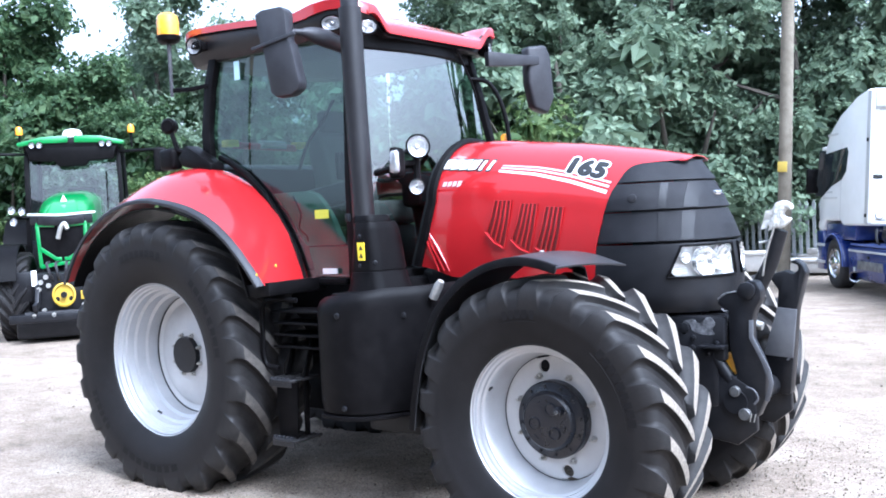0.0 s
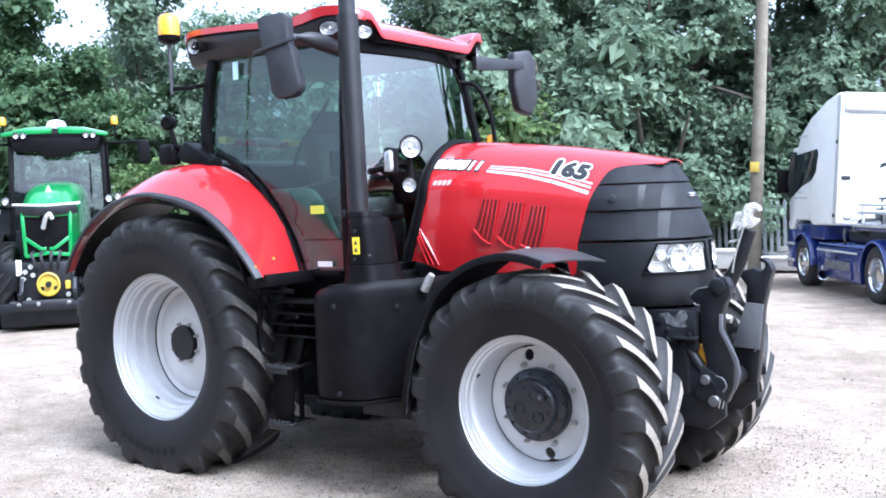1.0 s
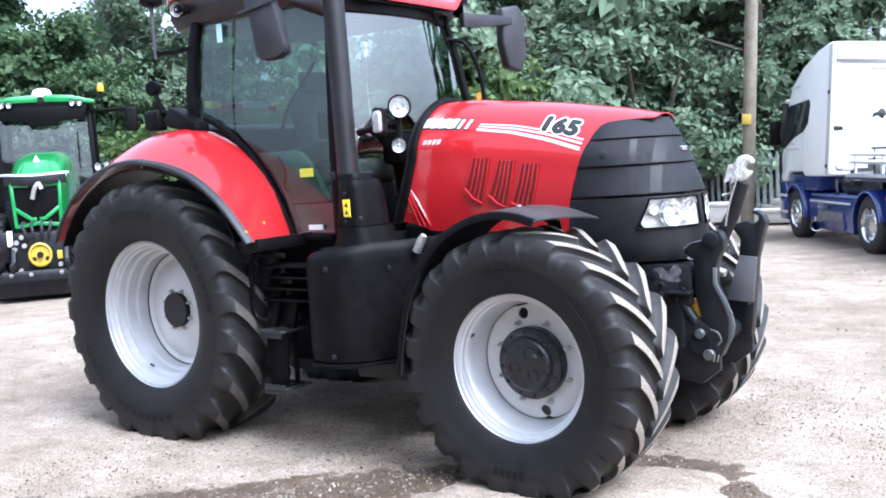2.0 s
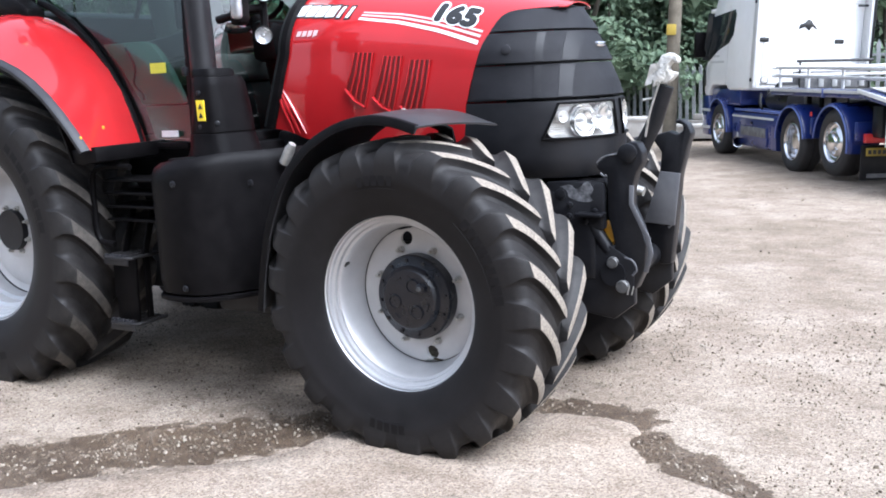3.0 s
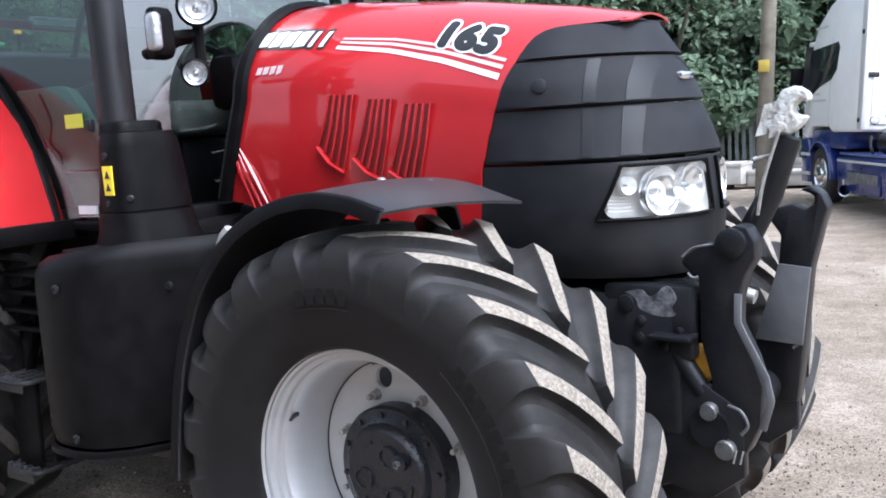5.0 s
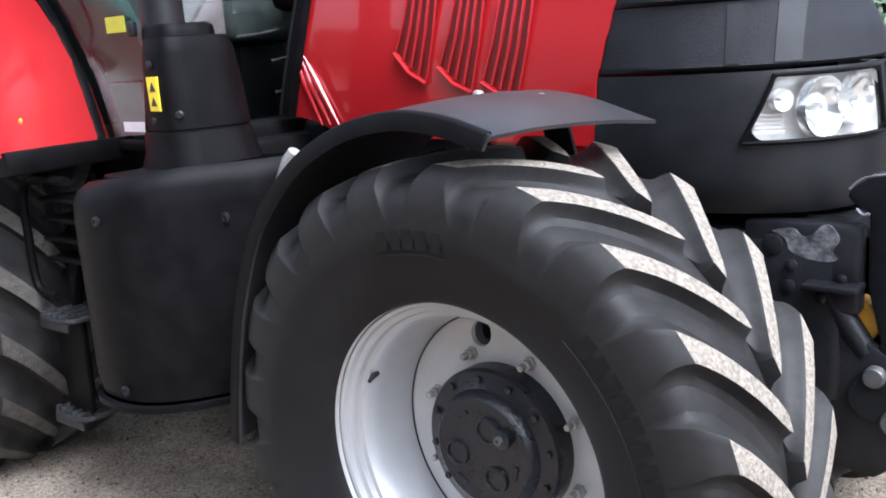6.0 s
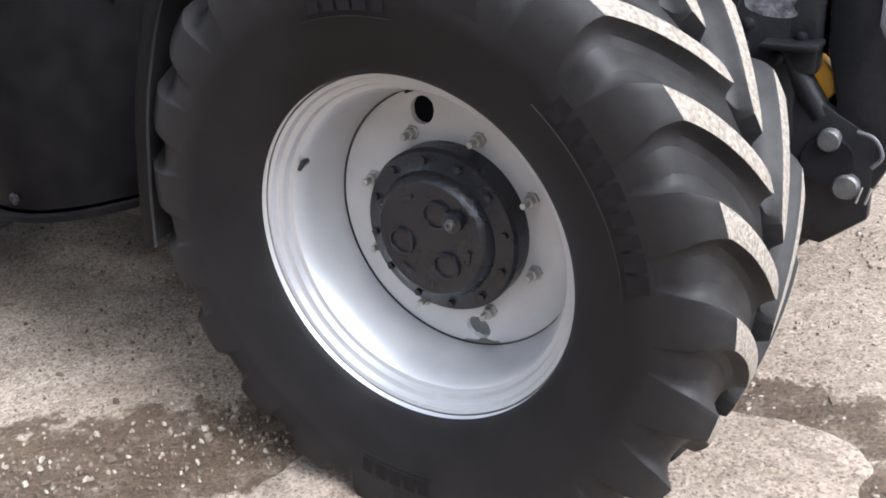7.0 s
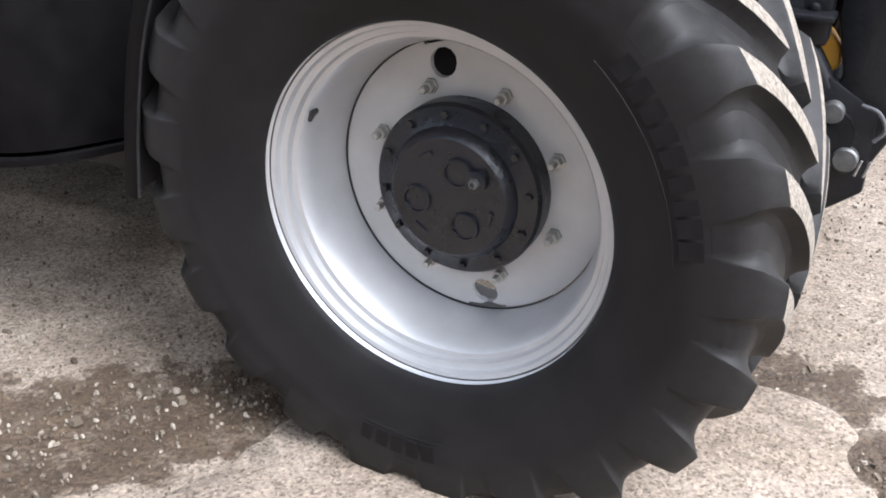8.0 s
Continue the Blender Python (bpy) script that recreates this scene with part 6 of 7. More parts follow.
# ---- the white and blue lorry ----
TRUCK_WHITE = mat("white_truck_paint", (0.86, 0.86, 0.85), (0.80, 0.80, 0.78), 2.5, 0.25, 0.35, coat=0.4)
TRUCK_GREY = mat("grey_panel", (0.55, 0.55, 0.54), (0.48, 0.48, 0.47), 3, 0.4)
TRUCK_BLUE = mat("blue_truck_paint", (0.012, 0.026, 0.15), (0.010, 0.021, 0.115), 3, 0.22, 0.35, coat=0.6)
DARK_GLASS = mat("dark_window", (0.012, 0.016, 0.018), (0.02, 0.025, 0.028), 3, 0.06, 0.1)
# plate yellow darkened for the shade under the lorry's tail
PLATE_SHADED = mat("shaded_yellow_plate", (0.34, 0.25, 0.03), (0.28, 0.20, 0.03), 14, 0.5)
# tyre black lifted to grey; the distance haze is in the colour
TRUCK_TYRE = mat("hazed_road_tyre", (0.020, 0.019, 0.020), (0.034, 0.032, 0.032), 7, 0.6, 0.75, 0.2, 120)
# paler blue: painted highlight on the arches, own colour of the step plate
TRUCK_LIP = mat("pale_blue_highlight_and_plate", (0.10, 0.14, 0.36), (0.08, 0.11, 0.30), 4, 0.3, 0.4, coat=0.4)
DIRTY_PLATE = mat("dirty_grey_plate", (0.085, 0.085, 0.09), (0.20, 0.195, 0.19), 9, 0.5, 0.7, 0.3, 40)
DECK = mat("worn_deck_plate", (0.20, 0.195, 0.185), (0.28, 0.275, 0.255), 6, 0.6, 0.75, 0.3, 60)
truck = thing("truck", "white and blue lorry tractor unit with chrome wheels", "truck", m=pose(0.46, 12.31, 0, 0, 0, 124.3) @ pose(0, 0, 0, 1.5, 0, 0))


def truck_wheel(x, y, z, out, dished):
    if dished:
        prof = [(0.262, 0.0), (0.270, -0.006), (0.262, -0.012), (0.252, 0.0), (0.246, 0.03), (0.240, 0.12), (0.20, 0.135), (0.135, 0.12), (0.125, 0.06), (0.11, 0.045), (0.0005, 0.045)]
    else:
        prof = [(0.262, 0.0), (0.270, -0.006), (0.262, -0.014), (0.250, 0.004), (0.243, 0.035), (0.215, 0.045), (0.20, 0.02), (0.165, -0.005), (0.125, -0.012), (0.115, -0.04), (0.09, -0.055), (0.0005, -0.058)]
    ob = part("wheel", lathe(prof, (0, 0, 0), 44), CHROME, truck, "polished chrome wheel")
    ob.matrix_basis = pose(x, y, z, 0, 0, 180 if out > 0 else 0)
    part("tyre", lathe([(0.266, 0.02), (0.285, -0.012), (0.30, -0.02), (0.36, -0.026), (0.372, -0.022), (0.415, -0.004), (0.432, 0.012), (0.442, 0.04), (0.442, 0.115), (0.434, 0.12), (0.434, 0.132), (0.442, 0.137), (0.442, 0.24), (0.40, 0.28), (0.29, 0.27)], (0, 0, 0), 48), TRUCK_TYRE, ob, "black road tyre greyed for haze")
    for k in range(10):
        a = 2 * math.pi * k / 10
        rn, yn = (0.165, 0.125) if dished else (0.145, -0.008)
        part("wheel_nut", lathe([(0.014, yn), (0.013, yn - 0.028), (0.0005, yn - 0.03)], (rn * math.cos(a), 0, rn * math.sin(a)), 6), CHROME, ob)


for x, z, dished in ((0.06, 0.44, False), (-3.06, 0.415, True), (-4.36, 0.49, False)):
    truck_wheel(x, 0.0, z, 1, dished)
    truck_wheel(x, -2.05, z, -1, dished)
CW0, CW1 = -1.72, 0.06
cabb = part("cab_body", prism([(-1.50, 1.12), (-1.50, 3.24), (-1.42, 3.30), (-0.9, 3.22), (-0.2, 3.00), (0.30, 2.72), (0.48, 2.45), (0.62, 1.9), (0.74, 1.45), (0.76, 1.02), (0.55, 0.98), (0.46, 1.12), (0.36, 1.18), (-0.36, 1.18), (-0.48, 1.1)], CW0, CW1, "y", 0.05, 3), TRUCK_WHITE, truck, "white high-roof sleeper cab")
part("side_window", prism([(0.60, 1.72), (0.48, 2.36), (-0.60, 2.42), (-0.66, 2.34), (-0.58, 2.02), (-0.38, 1.88), (0.10, 1.78), (0.62, 1.58)], CW1 - 0.02, CW1 + 0.012, "y", 0.006), DARK_GLASS, cabb)
part("windscreen", flatbar([(0.68, (CW0 + CW1) / 2, 1.62), (0.50, (CW0 + CW1) / 2, 2.42)], 1.96, 0.04, (0, 1, 0)), DARK_GLASS, cabb)
part("sun_visor", box((0.40, CW0, 2.43), (0.68, CW1, 2.50), 0.02), TRUCK_WHITE, cabb)
part("side_deflector", box((-1.62, CW1 - 0.05, 1.15), (-1.46, CW1 + 0.012, 3.26), 0.015), TRUCK_GREY, cabb, "grey air deflector edge")
part("side_deflector", box((-1.72, CW0 - 0.012, 1.15), (-1.46, CW0 + 0.05, 3.26), 0.015), TRUCK_GREY, cabb)
part("roof_deflector", prism([(-1.62, 3.0), (-1.62, 3.27), (-1.48, 3.30), (-1.48, 2.96)], CW0 + 0.05, CW1 - 0.06, "y", 0.02), TRUCK_GREY, cabb)
part("rear_recess", box((-1.515, CW0 + 0.20, 2.95), (-1.495, CW1 - 0.16, 3.22), 0.008), TRUCK_GREY, cabb)
part("rear_panel", prism([(CW1 - 0.16, 1.22), (CW1 - 0.16, 2.90), (CW0 + 0.24, 2.90), (CW0 + 0.20, 2.78), (CW0 + 0.20, 1.22)], -1.522, -1.496, "x", 0.008), TRUCK_WHITE, cabb, "white ribbed rear panel")
part("panel_seam", box((-1.527, CW0 + 0.03, 2.475), (-1.518, CW1 - 0.04, 2.485)), TRUCK_GREY, cabb)
for z_, y0_, y1_ in ((2.12, -0.95, -0.60), (2.02, -1.0, -0.62), (1.86, -1.1, -0.45), (2.37, -1.0, -0.5)):
    part("panel_rib", box((-1.529, y0_, z_), (-1.518, y1_, z_ + 0.012)), TRUCK_GREY, cabb)
for y in (-0.10, -1.30):
    part("rear_vent", box((-1.535, y - 0.075, 1.865), (-1.51, y + 0.075, 1.935), 0.01), DECAL_BLACK, cabb)
part("emblem", prism([(-0.94, 2.07), (-0.85, 2.12), (-0.80, 2.05), (-0.73, 2.11), (-0.63, 2.07), (-0.65, 2.15), (-0.72, 2.17), (-0.77, 2.23), (-0.83, 2.21), (-0.86, 2.16)], -1.532, -1.518, "x", 0.003), DECAL_BLACK, cabb, "dark plain emblem")
part("emblem", prism([(0.66, 1.16), (0.72, 1.20), (0.80, 1.14), (0.86, 1.22), (0.84, 1.40), (0.76, 1.50), (0.70, 1.38)], CW1 + 0.001, CW1 + 0.012), DECAL_BLACK, cabb)
part("corner_post", flatbar([(-1.56, CW1 - 0.015, 1.16), (-1.56, CW1 - 0.015, 3.24)], 0.05, 0.05, (1, 0, 0), 0.01), PLASTIC_GREY, cabb)
for z_ in (2.45, 2.62):
    part("far_clamp", tube([(-1.60, CW0 + 0.20, z_), (-1.62, CW0 - 0.06, z_ + 0.005)], 0.018, 8), CAST, cabb)
part("far_edge", box((-1.74, CW0 - 0.03, 1.15), (-1.66, CW0 + 0.005, 3.2), 0.01), CAST, cabb)
for z, x0, x1 in ((1.66, 0.05, 0.62), (1.56, -0.2, 0.5), (2.66, -0.15, 0.35)):
    part("lettering_bar", box((x0, CW1 + 0.001, z), (x1, CW1 + 0.006, z + 0.035)), TRUCK_GREY, cabb)
part("door_seam", box((-0.36, CW1 - 0.004, 1.18), (-0.352, CW1 + 0.003, 2.5)), TRUCK_GREY, cabb)
for z in (1.25, 2.45):
    part("hinge", box((-1.56, CW1 - 0.01, z), (-1.50, CW1 + 0.03, z + 0.06), 0.01), CAST, cabb)
part("mirror", box((0.62, CW1 + 0.05, 1.66), (0.72, CW1 + 0.26, 2.1), 0.03), PLASTIC, cabb)
part("roof_lamp", aimed_lathe([(0.05, 0), (0.05, 0.09), (0.03, 0.12), (0.004, 0.125)], (0.2, CW1 - 0.2, 2.80), (0, 0, 1), 16), TRUCK_WHITE, cabb)
part("air_horn", tube([(-1.66, -0.5, 2.86), (-1.62, -1.1, 2.88)], [0.03, 0.05], 12), CHROME, cabb)
part("amber_bar", box((-1.66, -1.4, 2.86), (-1.58, -1.2, 2.93), 0.01), AMBER, cabb)

cabb.matrix_basis = pose(0, 0, 1.1, 2.5, 0, 0) @ pose(0, 0, -1.1)

part("chassis_frame", box((-5.2, -1.55, 0.62), (0.7, -0.5, 0.98), 0.03), CAST, truck, "dark chassis frame")
part("front_bumper", prism([(0.40, 0.30), (0.80, 0.30), (0.82, 1.0), (0.52, 1.0), (0.44, 0.8)], CW0, CW1, "y", 0.03), TRUCK_BLUE, truck, "blue bumper")
for z in (0.42, 0.72):
    part("step_light", box((0.40, CW1 - 0.01, z), (0.80, CW1 + 0.014, z + 0.05), 0.006), TRUCK_GREY, truck)


def arch(x, zc, r, a0, a1):
    """A blue half-round guard; its rolled lip is paler, a highlight put into the colour."""
    ang = [radians(a0 + (a1 - a0) * k / 18) for k in range(19)]
    rows = [[(x + (r + o) * math.cos(a), y, zc + (r + o) * math.sin(a)) for y, o in ((0.055, -0.035), (0.05, 0.0), (0.0, 0.012), (-0.34, 0.012))] for a in ang]
    ob = part("wheel_arch", sheet(rows, 0.018), TRUCK_BLUE, truck, "blue wheel arch")
    part("arch_lip", tube([(x + (r - 0.03) * math.cos(a), 0.058, zc + (r - 0.03) * math.sin(a)) for a in ang], 0.012, 8), TRUCK_LIP, ob)


arch(0.04, 0.44, 0.54, 8, 184)
arch(-3.06, 0.415, 0.52, 2, 172)
arch(-4.36, 0.47, 0.52, 6, 190)
for x_ in (-3.70, -4.98):
    part("guard_bracket", box((x_ - 0.03, -0.22, 0.55), (x_ + 0.03, 0.02, 0.78), 0.01), TRUCK_BLUE, truck)
part("red_reflector", box((-3.74, 0.02, 0.80), (-3.68, 0.034, 0.86), 0.006), RED_LENS, truck)
# cab foot, step deck and side fairing
part("cab_foot", box((-0.95, -0.45, 0.86), (0.45, 0.015, 1.13), 0.03), TRUCK_BLUE, truck, "blue panel below the cab")
part("side_skirt", prism([(-0.015, 0.24), (-0.03, 0.22), (-0.4, 0.22), (-0.4, 0.76), (-0.03, 0.76), (0.0, 0.73), (0.0, 0.62)], -2.44, -0.58, "x", 0.012), TRUCK_BLUE, truck, "blue side skirt with a grey box")
part("step_plate", box((-2.5, -0.40, 0.775), (-0.62, -0.02, 0.815), 0.008), TRUCK_LIP, truck, "scuffed pale blue step plate")
part("skirt_line", box((-2.36, 0.0, 0.675), (-0.62, 0.016, 0.71), 0.005), TRUCK_GREY, truck)
part("skirt_box", box((-2.15, -0.02, 0.26), (-0.98, 0.018, 0.56), 0.02), TRUCK_BLUE, truck)
part("box_panel", box((-2.10, 0.017, 0.40), (-1.05, 0.024, 0.545), 0.004), DIRTY_PLATE, truck)
part("latch", box((-1.52, 0.0, 0.585), (-1.44, 0.02, 0.625), 0.006), DECAL_BLACK, truck)
ex = part("exhaust_outlet", aimed_lathe([(0.062, -0.30), (0.066, -0.04), (0.082, 0.05), (0.088, 0.06), (0.078, 0.055), (0.055, -0.05)], (-0.98, 0.02, 0.28), (-0.8, 0.55, -0.1), 20, False), CHROME, truck, "polished exhaust outlet")
part("exhaust_hanger", box((-0.86, -0.12, 0.33), (-0.80, 0.0, 0.42), 0.01), TRUCK_GREY, ex)
# gear in the gap behind the cab
part("air_tank", tube([(-1.62, -0.30, 0.96), (-2.45, -0.30, 0.96)], 0.15, 20), CAST, truck)
part("filter_drum", lathe([(0.0005, 0.0), (0.13, 0.0), (0.145, 0.02), (0.145, 0.26), (0.12, 0.29), (0.0005, 0.29)], (-2.12, -0.42, 1.10), 24), CAST, truck)
part("air_hose", tube(smooth_path([(-1.56, -0.10, 1.05), (-1.66, -0.05, 0.95), (-1.74, -0.04, 0.86), (-1.70, -0.08, 0.80)], 4), 0.022, 8), CAST, truck)
lamp = part("marker_lamp", aimed_lathe([(0.02, -0.06), (0.05, -0.035), (0.06, 0.0), (0.058, 0.012)], (-1.66, -0.10, 1.27), (-1, 0.35, 0), 20), DECAL_BLACK, truck)
part("lamp_glass", aimed_lathe([(0.050, 0.011), (0.04, 0.018), (0.0005, 0.022)], (-1.66, -0.10, 1.27), (-1, 0.35, 0), 20), REFLECTOR, lamp)
part("gear_case", box((-2.10, -1.55, 1.12), (-1.86, -0.46, 1.40), 0.03, 3), DIRTY_PLATE, truck, "grey dented gear case behind the cab")
for k in range(5):
    part("case_rib", box((-2.118, -1.48 + 0.21 * k, 1.16), (-2.096, -1.40 + 0.21 * k, 1.36), 0.008), TRUCK_GREY, truck)
part("case_bar", tube([(-2.12, -1.60, 1.55), (-2.12, -0.42, 1.55)], 0.022, 10), DECAL_BLACK, truck)
for y_ in (-1.55, -0.47):
    part("bar_post", tube([(-2.12, y_, 1.10), (-2.12, y_, 1.55)], 0.016, 8), DECAL_BLACK, truck)
part("inner_plate", box((-4.05, -0.34, 0.90), (-2.70, -0.30, 1.10), 0.01), DIRTY_PLATE, truck, "dirty grey chassis plate")
for x_ in (-2.95, -3.35, -3.72):
    part("plate_gusset", box((x_ - 0.02, -0.30, 0.90), (x_ + 0.02, -0.24, 1.06), 0.006), CAST, truck)
part("spring_pack", flatbar(smooth_path([(-2.5, -0.40, 0.62), (-3.1, -0.40, 0.52), (-3.7, -0.40, 0.60), (-4.4, -0.40, 0.56), (-4.95, -0.40, 0.64)], 5), 0.08, 0.07, (0, 1, 0)), CAST, truck)
# painted rails behind the cab
for z in (1.34, 1.46):
    part("hand_rail", tube(smooth_path([(-2.25, -1.9, z), (-2.25, -0.16, z), (-2.31, -0.10, z), (-4.0, -0.11, z - 0.02), (-5.75, -0.13, z - 0.05)], 3), 0.024, 10), TRUCK_GREY, truck, "pale grey rail")
for x in (-2.27, -3.25, -4.3, -5.7):
    part("rail_post", tube([(x, -0.115, 1.10), (x, -0.115, 1.46)], 0.022, 10), TRUCK_GREY, truck)
bd = part("deck_beam", box((-5.0, -0.14, 1.06), (-2.2, 0.0, 1.17), 0.014), TRUCK_BLUE, truck, "blue deck beam with a white edge")
part("beam_edge", box((-5.0, 0.0, 1.115), (-2.2, 0.014, 1.16), 0.005), TRUCK_GREY, bd)
part("beam_joint", box((-4.02, -0.10, 1.055), (-3.97, 0.02, 1.175), 0.004), TRUCK_LIP, bd)
part("deck_beam", box((-5.0, -2.06, 1.06), (-2.2, -1.92, 1.17), 0.012), TRUCK_BLUE, truck)
part("deck_plate", box((-5.0, -1.92, 1.11), (-2.7, -0.14, 1.14), 0.006), CAST, truck)
rp = part("ramp", prism([(-4.98, 1.17), (-4.98, 1.08), (-5.66, 0.99), (-5.72, 0.55), (-6.6, 0.48), (-6.6, 1.05), (-5.74, 1.06)], -2.06, 0.0, "y", 0.012), TRUCK_BLUE, truck, "blue tail frame with worn grey ramp")
part("ramp_plate", prism([(-4.9, 1.182), (-5.74, 1.072), (-6.6, 1.062), (-6.6, 1.077), (-5.74, 1.087), (-4.9, 1.197)], -1.9, -0.16, "y"), DECK, rp)
part("ramp_edge", flatbar([(-4.96, 0.006, 1.16), (-5.72, 0.006, 1.05)], 0.05, 0.024, (0, 0, 1)), TRUCK_WHITE, rp)
part("ramp_edge", flatbar([(-5.73, 0.006, 1.03), (-5.73, 0.006, 0.52)], 0.05, 0.024, (1, 0, 0)), TRUCK_WHITE, rp)
for x0_, x1_ in ((-6.2, -5.85), (-6.6, -6.28)):
    part("ramp_slot", box((x0_, -0.004, 0.86), (x1_, 0.008, 0.91), 0.006), TRUCK_GREY, rp)
part("ramp_latch", aimed_lathe([(0.05, 0.0), (0.05, 0.03), (0.03, 0.045), (0.0005, 0.046)], (-5.98, 0.0, 0.60), (0, 1, 0), 16), TRUCK_GREY, rp)
part("tail_beam", box((-5.35, -1.9, 0.60), (-5.10, -0.12, 0.98), 0.02), CAST, truck, "dark tail crossmember")
part("tail_light", box((-5.14, -0.42, 0.53), (-5.06, -0.04, 0.64), 0.012), RED_LENS, truck)
pl = part("number_plate", box((-5.13, -0.45, 0.37), (-5.11, -0.06, 0.47), 0.004), PLATE_SHADED, truck, "yellow plate with dark bars")
for k in range(6):
    part("plate_bar", box((-5.136, -0.42 + 0.06 * k, 0.395), (-5.131, -0.38 + 0.06 * k, 0.445)), DECAL_BLACK, pl)
mf = part("mud_flap", box((-5.08, -0.95, 0.07), (-5.05, -0.02, 0.50), 0.006), CAST, truck, "black mud flap with a pale strip")
part("flap_strip", box((-5.088, -0.62, 0.10), (-5.079, -0.10, 0.15)), DIRTY_PLATE, mf)
part("tail_box", box((-6.6, -0.1, 0.30), (-5.80, 0.01, 0.58), 0.02), DECK, truck, "pale grey box below the tail")

# ---- the green tractor ----
GREEN = mat("green_paint", (0.012, 0.200, 0.040), (0.010, 0.165, 0.033), 4, 0.25, 0.35, coat=0.9)
OCHRE = mat("ochre_guard", (0.50, 0.34, 0.03), (0.42, 0.28, 0.03), 12, 0.4, 0.5)
green = thing("tractor", "green and black farm tractor parked facing the yard", "tractor", m=pose(-9.1, 3.5, 0, 0, 0, -37) @ Matrix.Diagonal((1.0, 1.0, 1.095, 1)))
G_TYRE = tyre_meshes(0.66, 0.48, 0.36, 0.62, RUBBER, 0.05, radians(25), 19)
G_TYRE_R = tyre_meshes(0.86, 0.60, 0.48, 0.80, RUBBER, 0.05, radians(25), 19)
for sy in (-1, 1):
    for name, x, z, r, md in (("front_wheel", 0, 0.62, 0.36, G_TYRE), ("rear_wheel", -2.7, 0.80, 0.48, G_TYRE_R)):
        w_ = part(name, lathe([(r, -0.02), (r - 0.02, 0.0), (r - 0.04, 0.1), (0.2, 0.12), (0.18, 0.02), (0.0005, 0.0)], (0, 0, 0), 40), GREEN, green)
        w_.matrix_basis = pose(x, 0.98 * sy, z, 0, 0, 180 if sy > 0 else 0)
        put_tyre(w_, 0.2, md, 19, 5.0)
part("front_axle", tube([(0, -0.9, 0.6), (0, 0, 0.55), (0, 0.9, 0.6)], [0.1, 0.14, 0.1], 14), CAST, green)
part("engine_frame", box((-2.4, -0.34, 0.5), (0.55, 0.34, 1.15), 0.05), CAST, green)
part("side_tank", box((-2.0, -0.92, 0.20), (-0.75, 0.92, 1.0), 0.08, 3), PLASTIC, green)
# dark box added where only shade lies below the tractor
part("belly", box((-2.6, -0.62, 0.14), (0.32, 0.62, 0.55), 0.05), CAST, green, "dark block added for the shade underneath")
rows = []
for x, w_, zt, zb in ((-2.0, 0.47, 2.20, 1.1), (-1.2, 0.47, 2.19, 1.05), (-0.5, 0.46, 2.13, 1.0), (-0.1, 0.45, 2.05, 1.0), (0.2, 0.43, 1.955, 1.0), (0.42, 0.41, 1.86, 1.02), (0.56, 0.39, 1.785, 1.03), (0.64, 0.37, 1.73, 1.05)):
    row = []
    for k in range(17):
        a = math.pi * k / 16
        c_, s_ = -math.cos(a), math.sin(a)
        row.append((x, math.copysign(w_ * abs(c_) ** 0.62, c_), zt - 0.34 + 0.34 * s_ ** 0.7))
    rows.append([(x, -w_, zb), (x, -w_ * 1.01, (zb + zt - 0.34) / 2)] + row + [(x, w_ * 1.01, (zb + zt - 0.34) / 2), (x, w_, zb)])
gh = part("bonnet", cap(sheet(rows, 0.01)), GREEN, green, "bright green domed bonnet", 50)
gh.matrix_basis = Matrix.Diagonal((1, 0.98, 1, 1))
part("nose_panel", prism([(0.60, 1.02), (0.66, 1.05), (0.67, 1.5), (0.66, 1.74), (0.60, 1.74)], -0.35, 0.35, "y", 0.02), PLASTIC, gh, "black nose panel")
part("lamp_bar", flatbar(smooth_path([(0.60, -0.46, 1.72), (0.70, -0.30, 1.715), (0.73, 0.0, 1.70), (0.70, 0.30, 1.715), (0.60, 0.46, 1.72)], 4), 0.13, 0.05, (0, 0, 1), 0.012), CAST, gh, "black lamp bar")
part("nose_trim", flatbar(smooth_path([(0.58, -0.50, 1.81), (0.70, -0.32, 1.80), (0.745, 0.0, 1.785), (0.70, 0.32, 1.80), (0.58, 0.50, 1.81)], 4), 0.035, 0.06, (0, 0, 1), 0.01), TRUCK_GREY, gh)
part("bonnet_crease", flatbar([(0.56, -0.26, 1.80), (0.2, -0.20, 1.945), (-0.2, -0.17, 2.06)], 0.02, 0.012, (0, 1, 0), 0.003), GREEN, gh)
part("bonnet_crease", flatbar([(0.56, 0.26, 1.80), (0.2, 0.20, 1.945), (-0.2, 0.17, 2.06)], 0.02, 0.012, (0, 1, 0), 0.003), GREEN, gh)
for y in (-0.30, -0.17, 0.17, 0.30):
    round_lamp((0.735 - 0.35 * y * y, y * 1.05, 1.712), (1, 0, 0), 0.045, gh, "nose_lamp", 0.04, "round nose lamp")
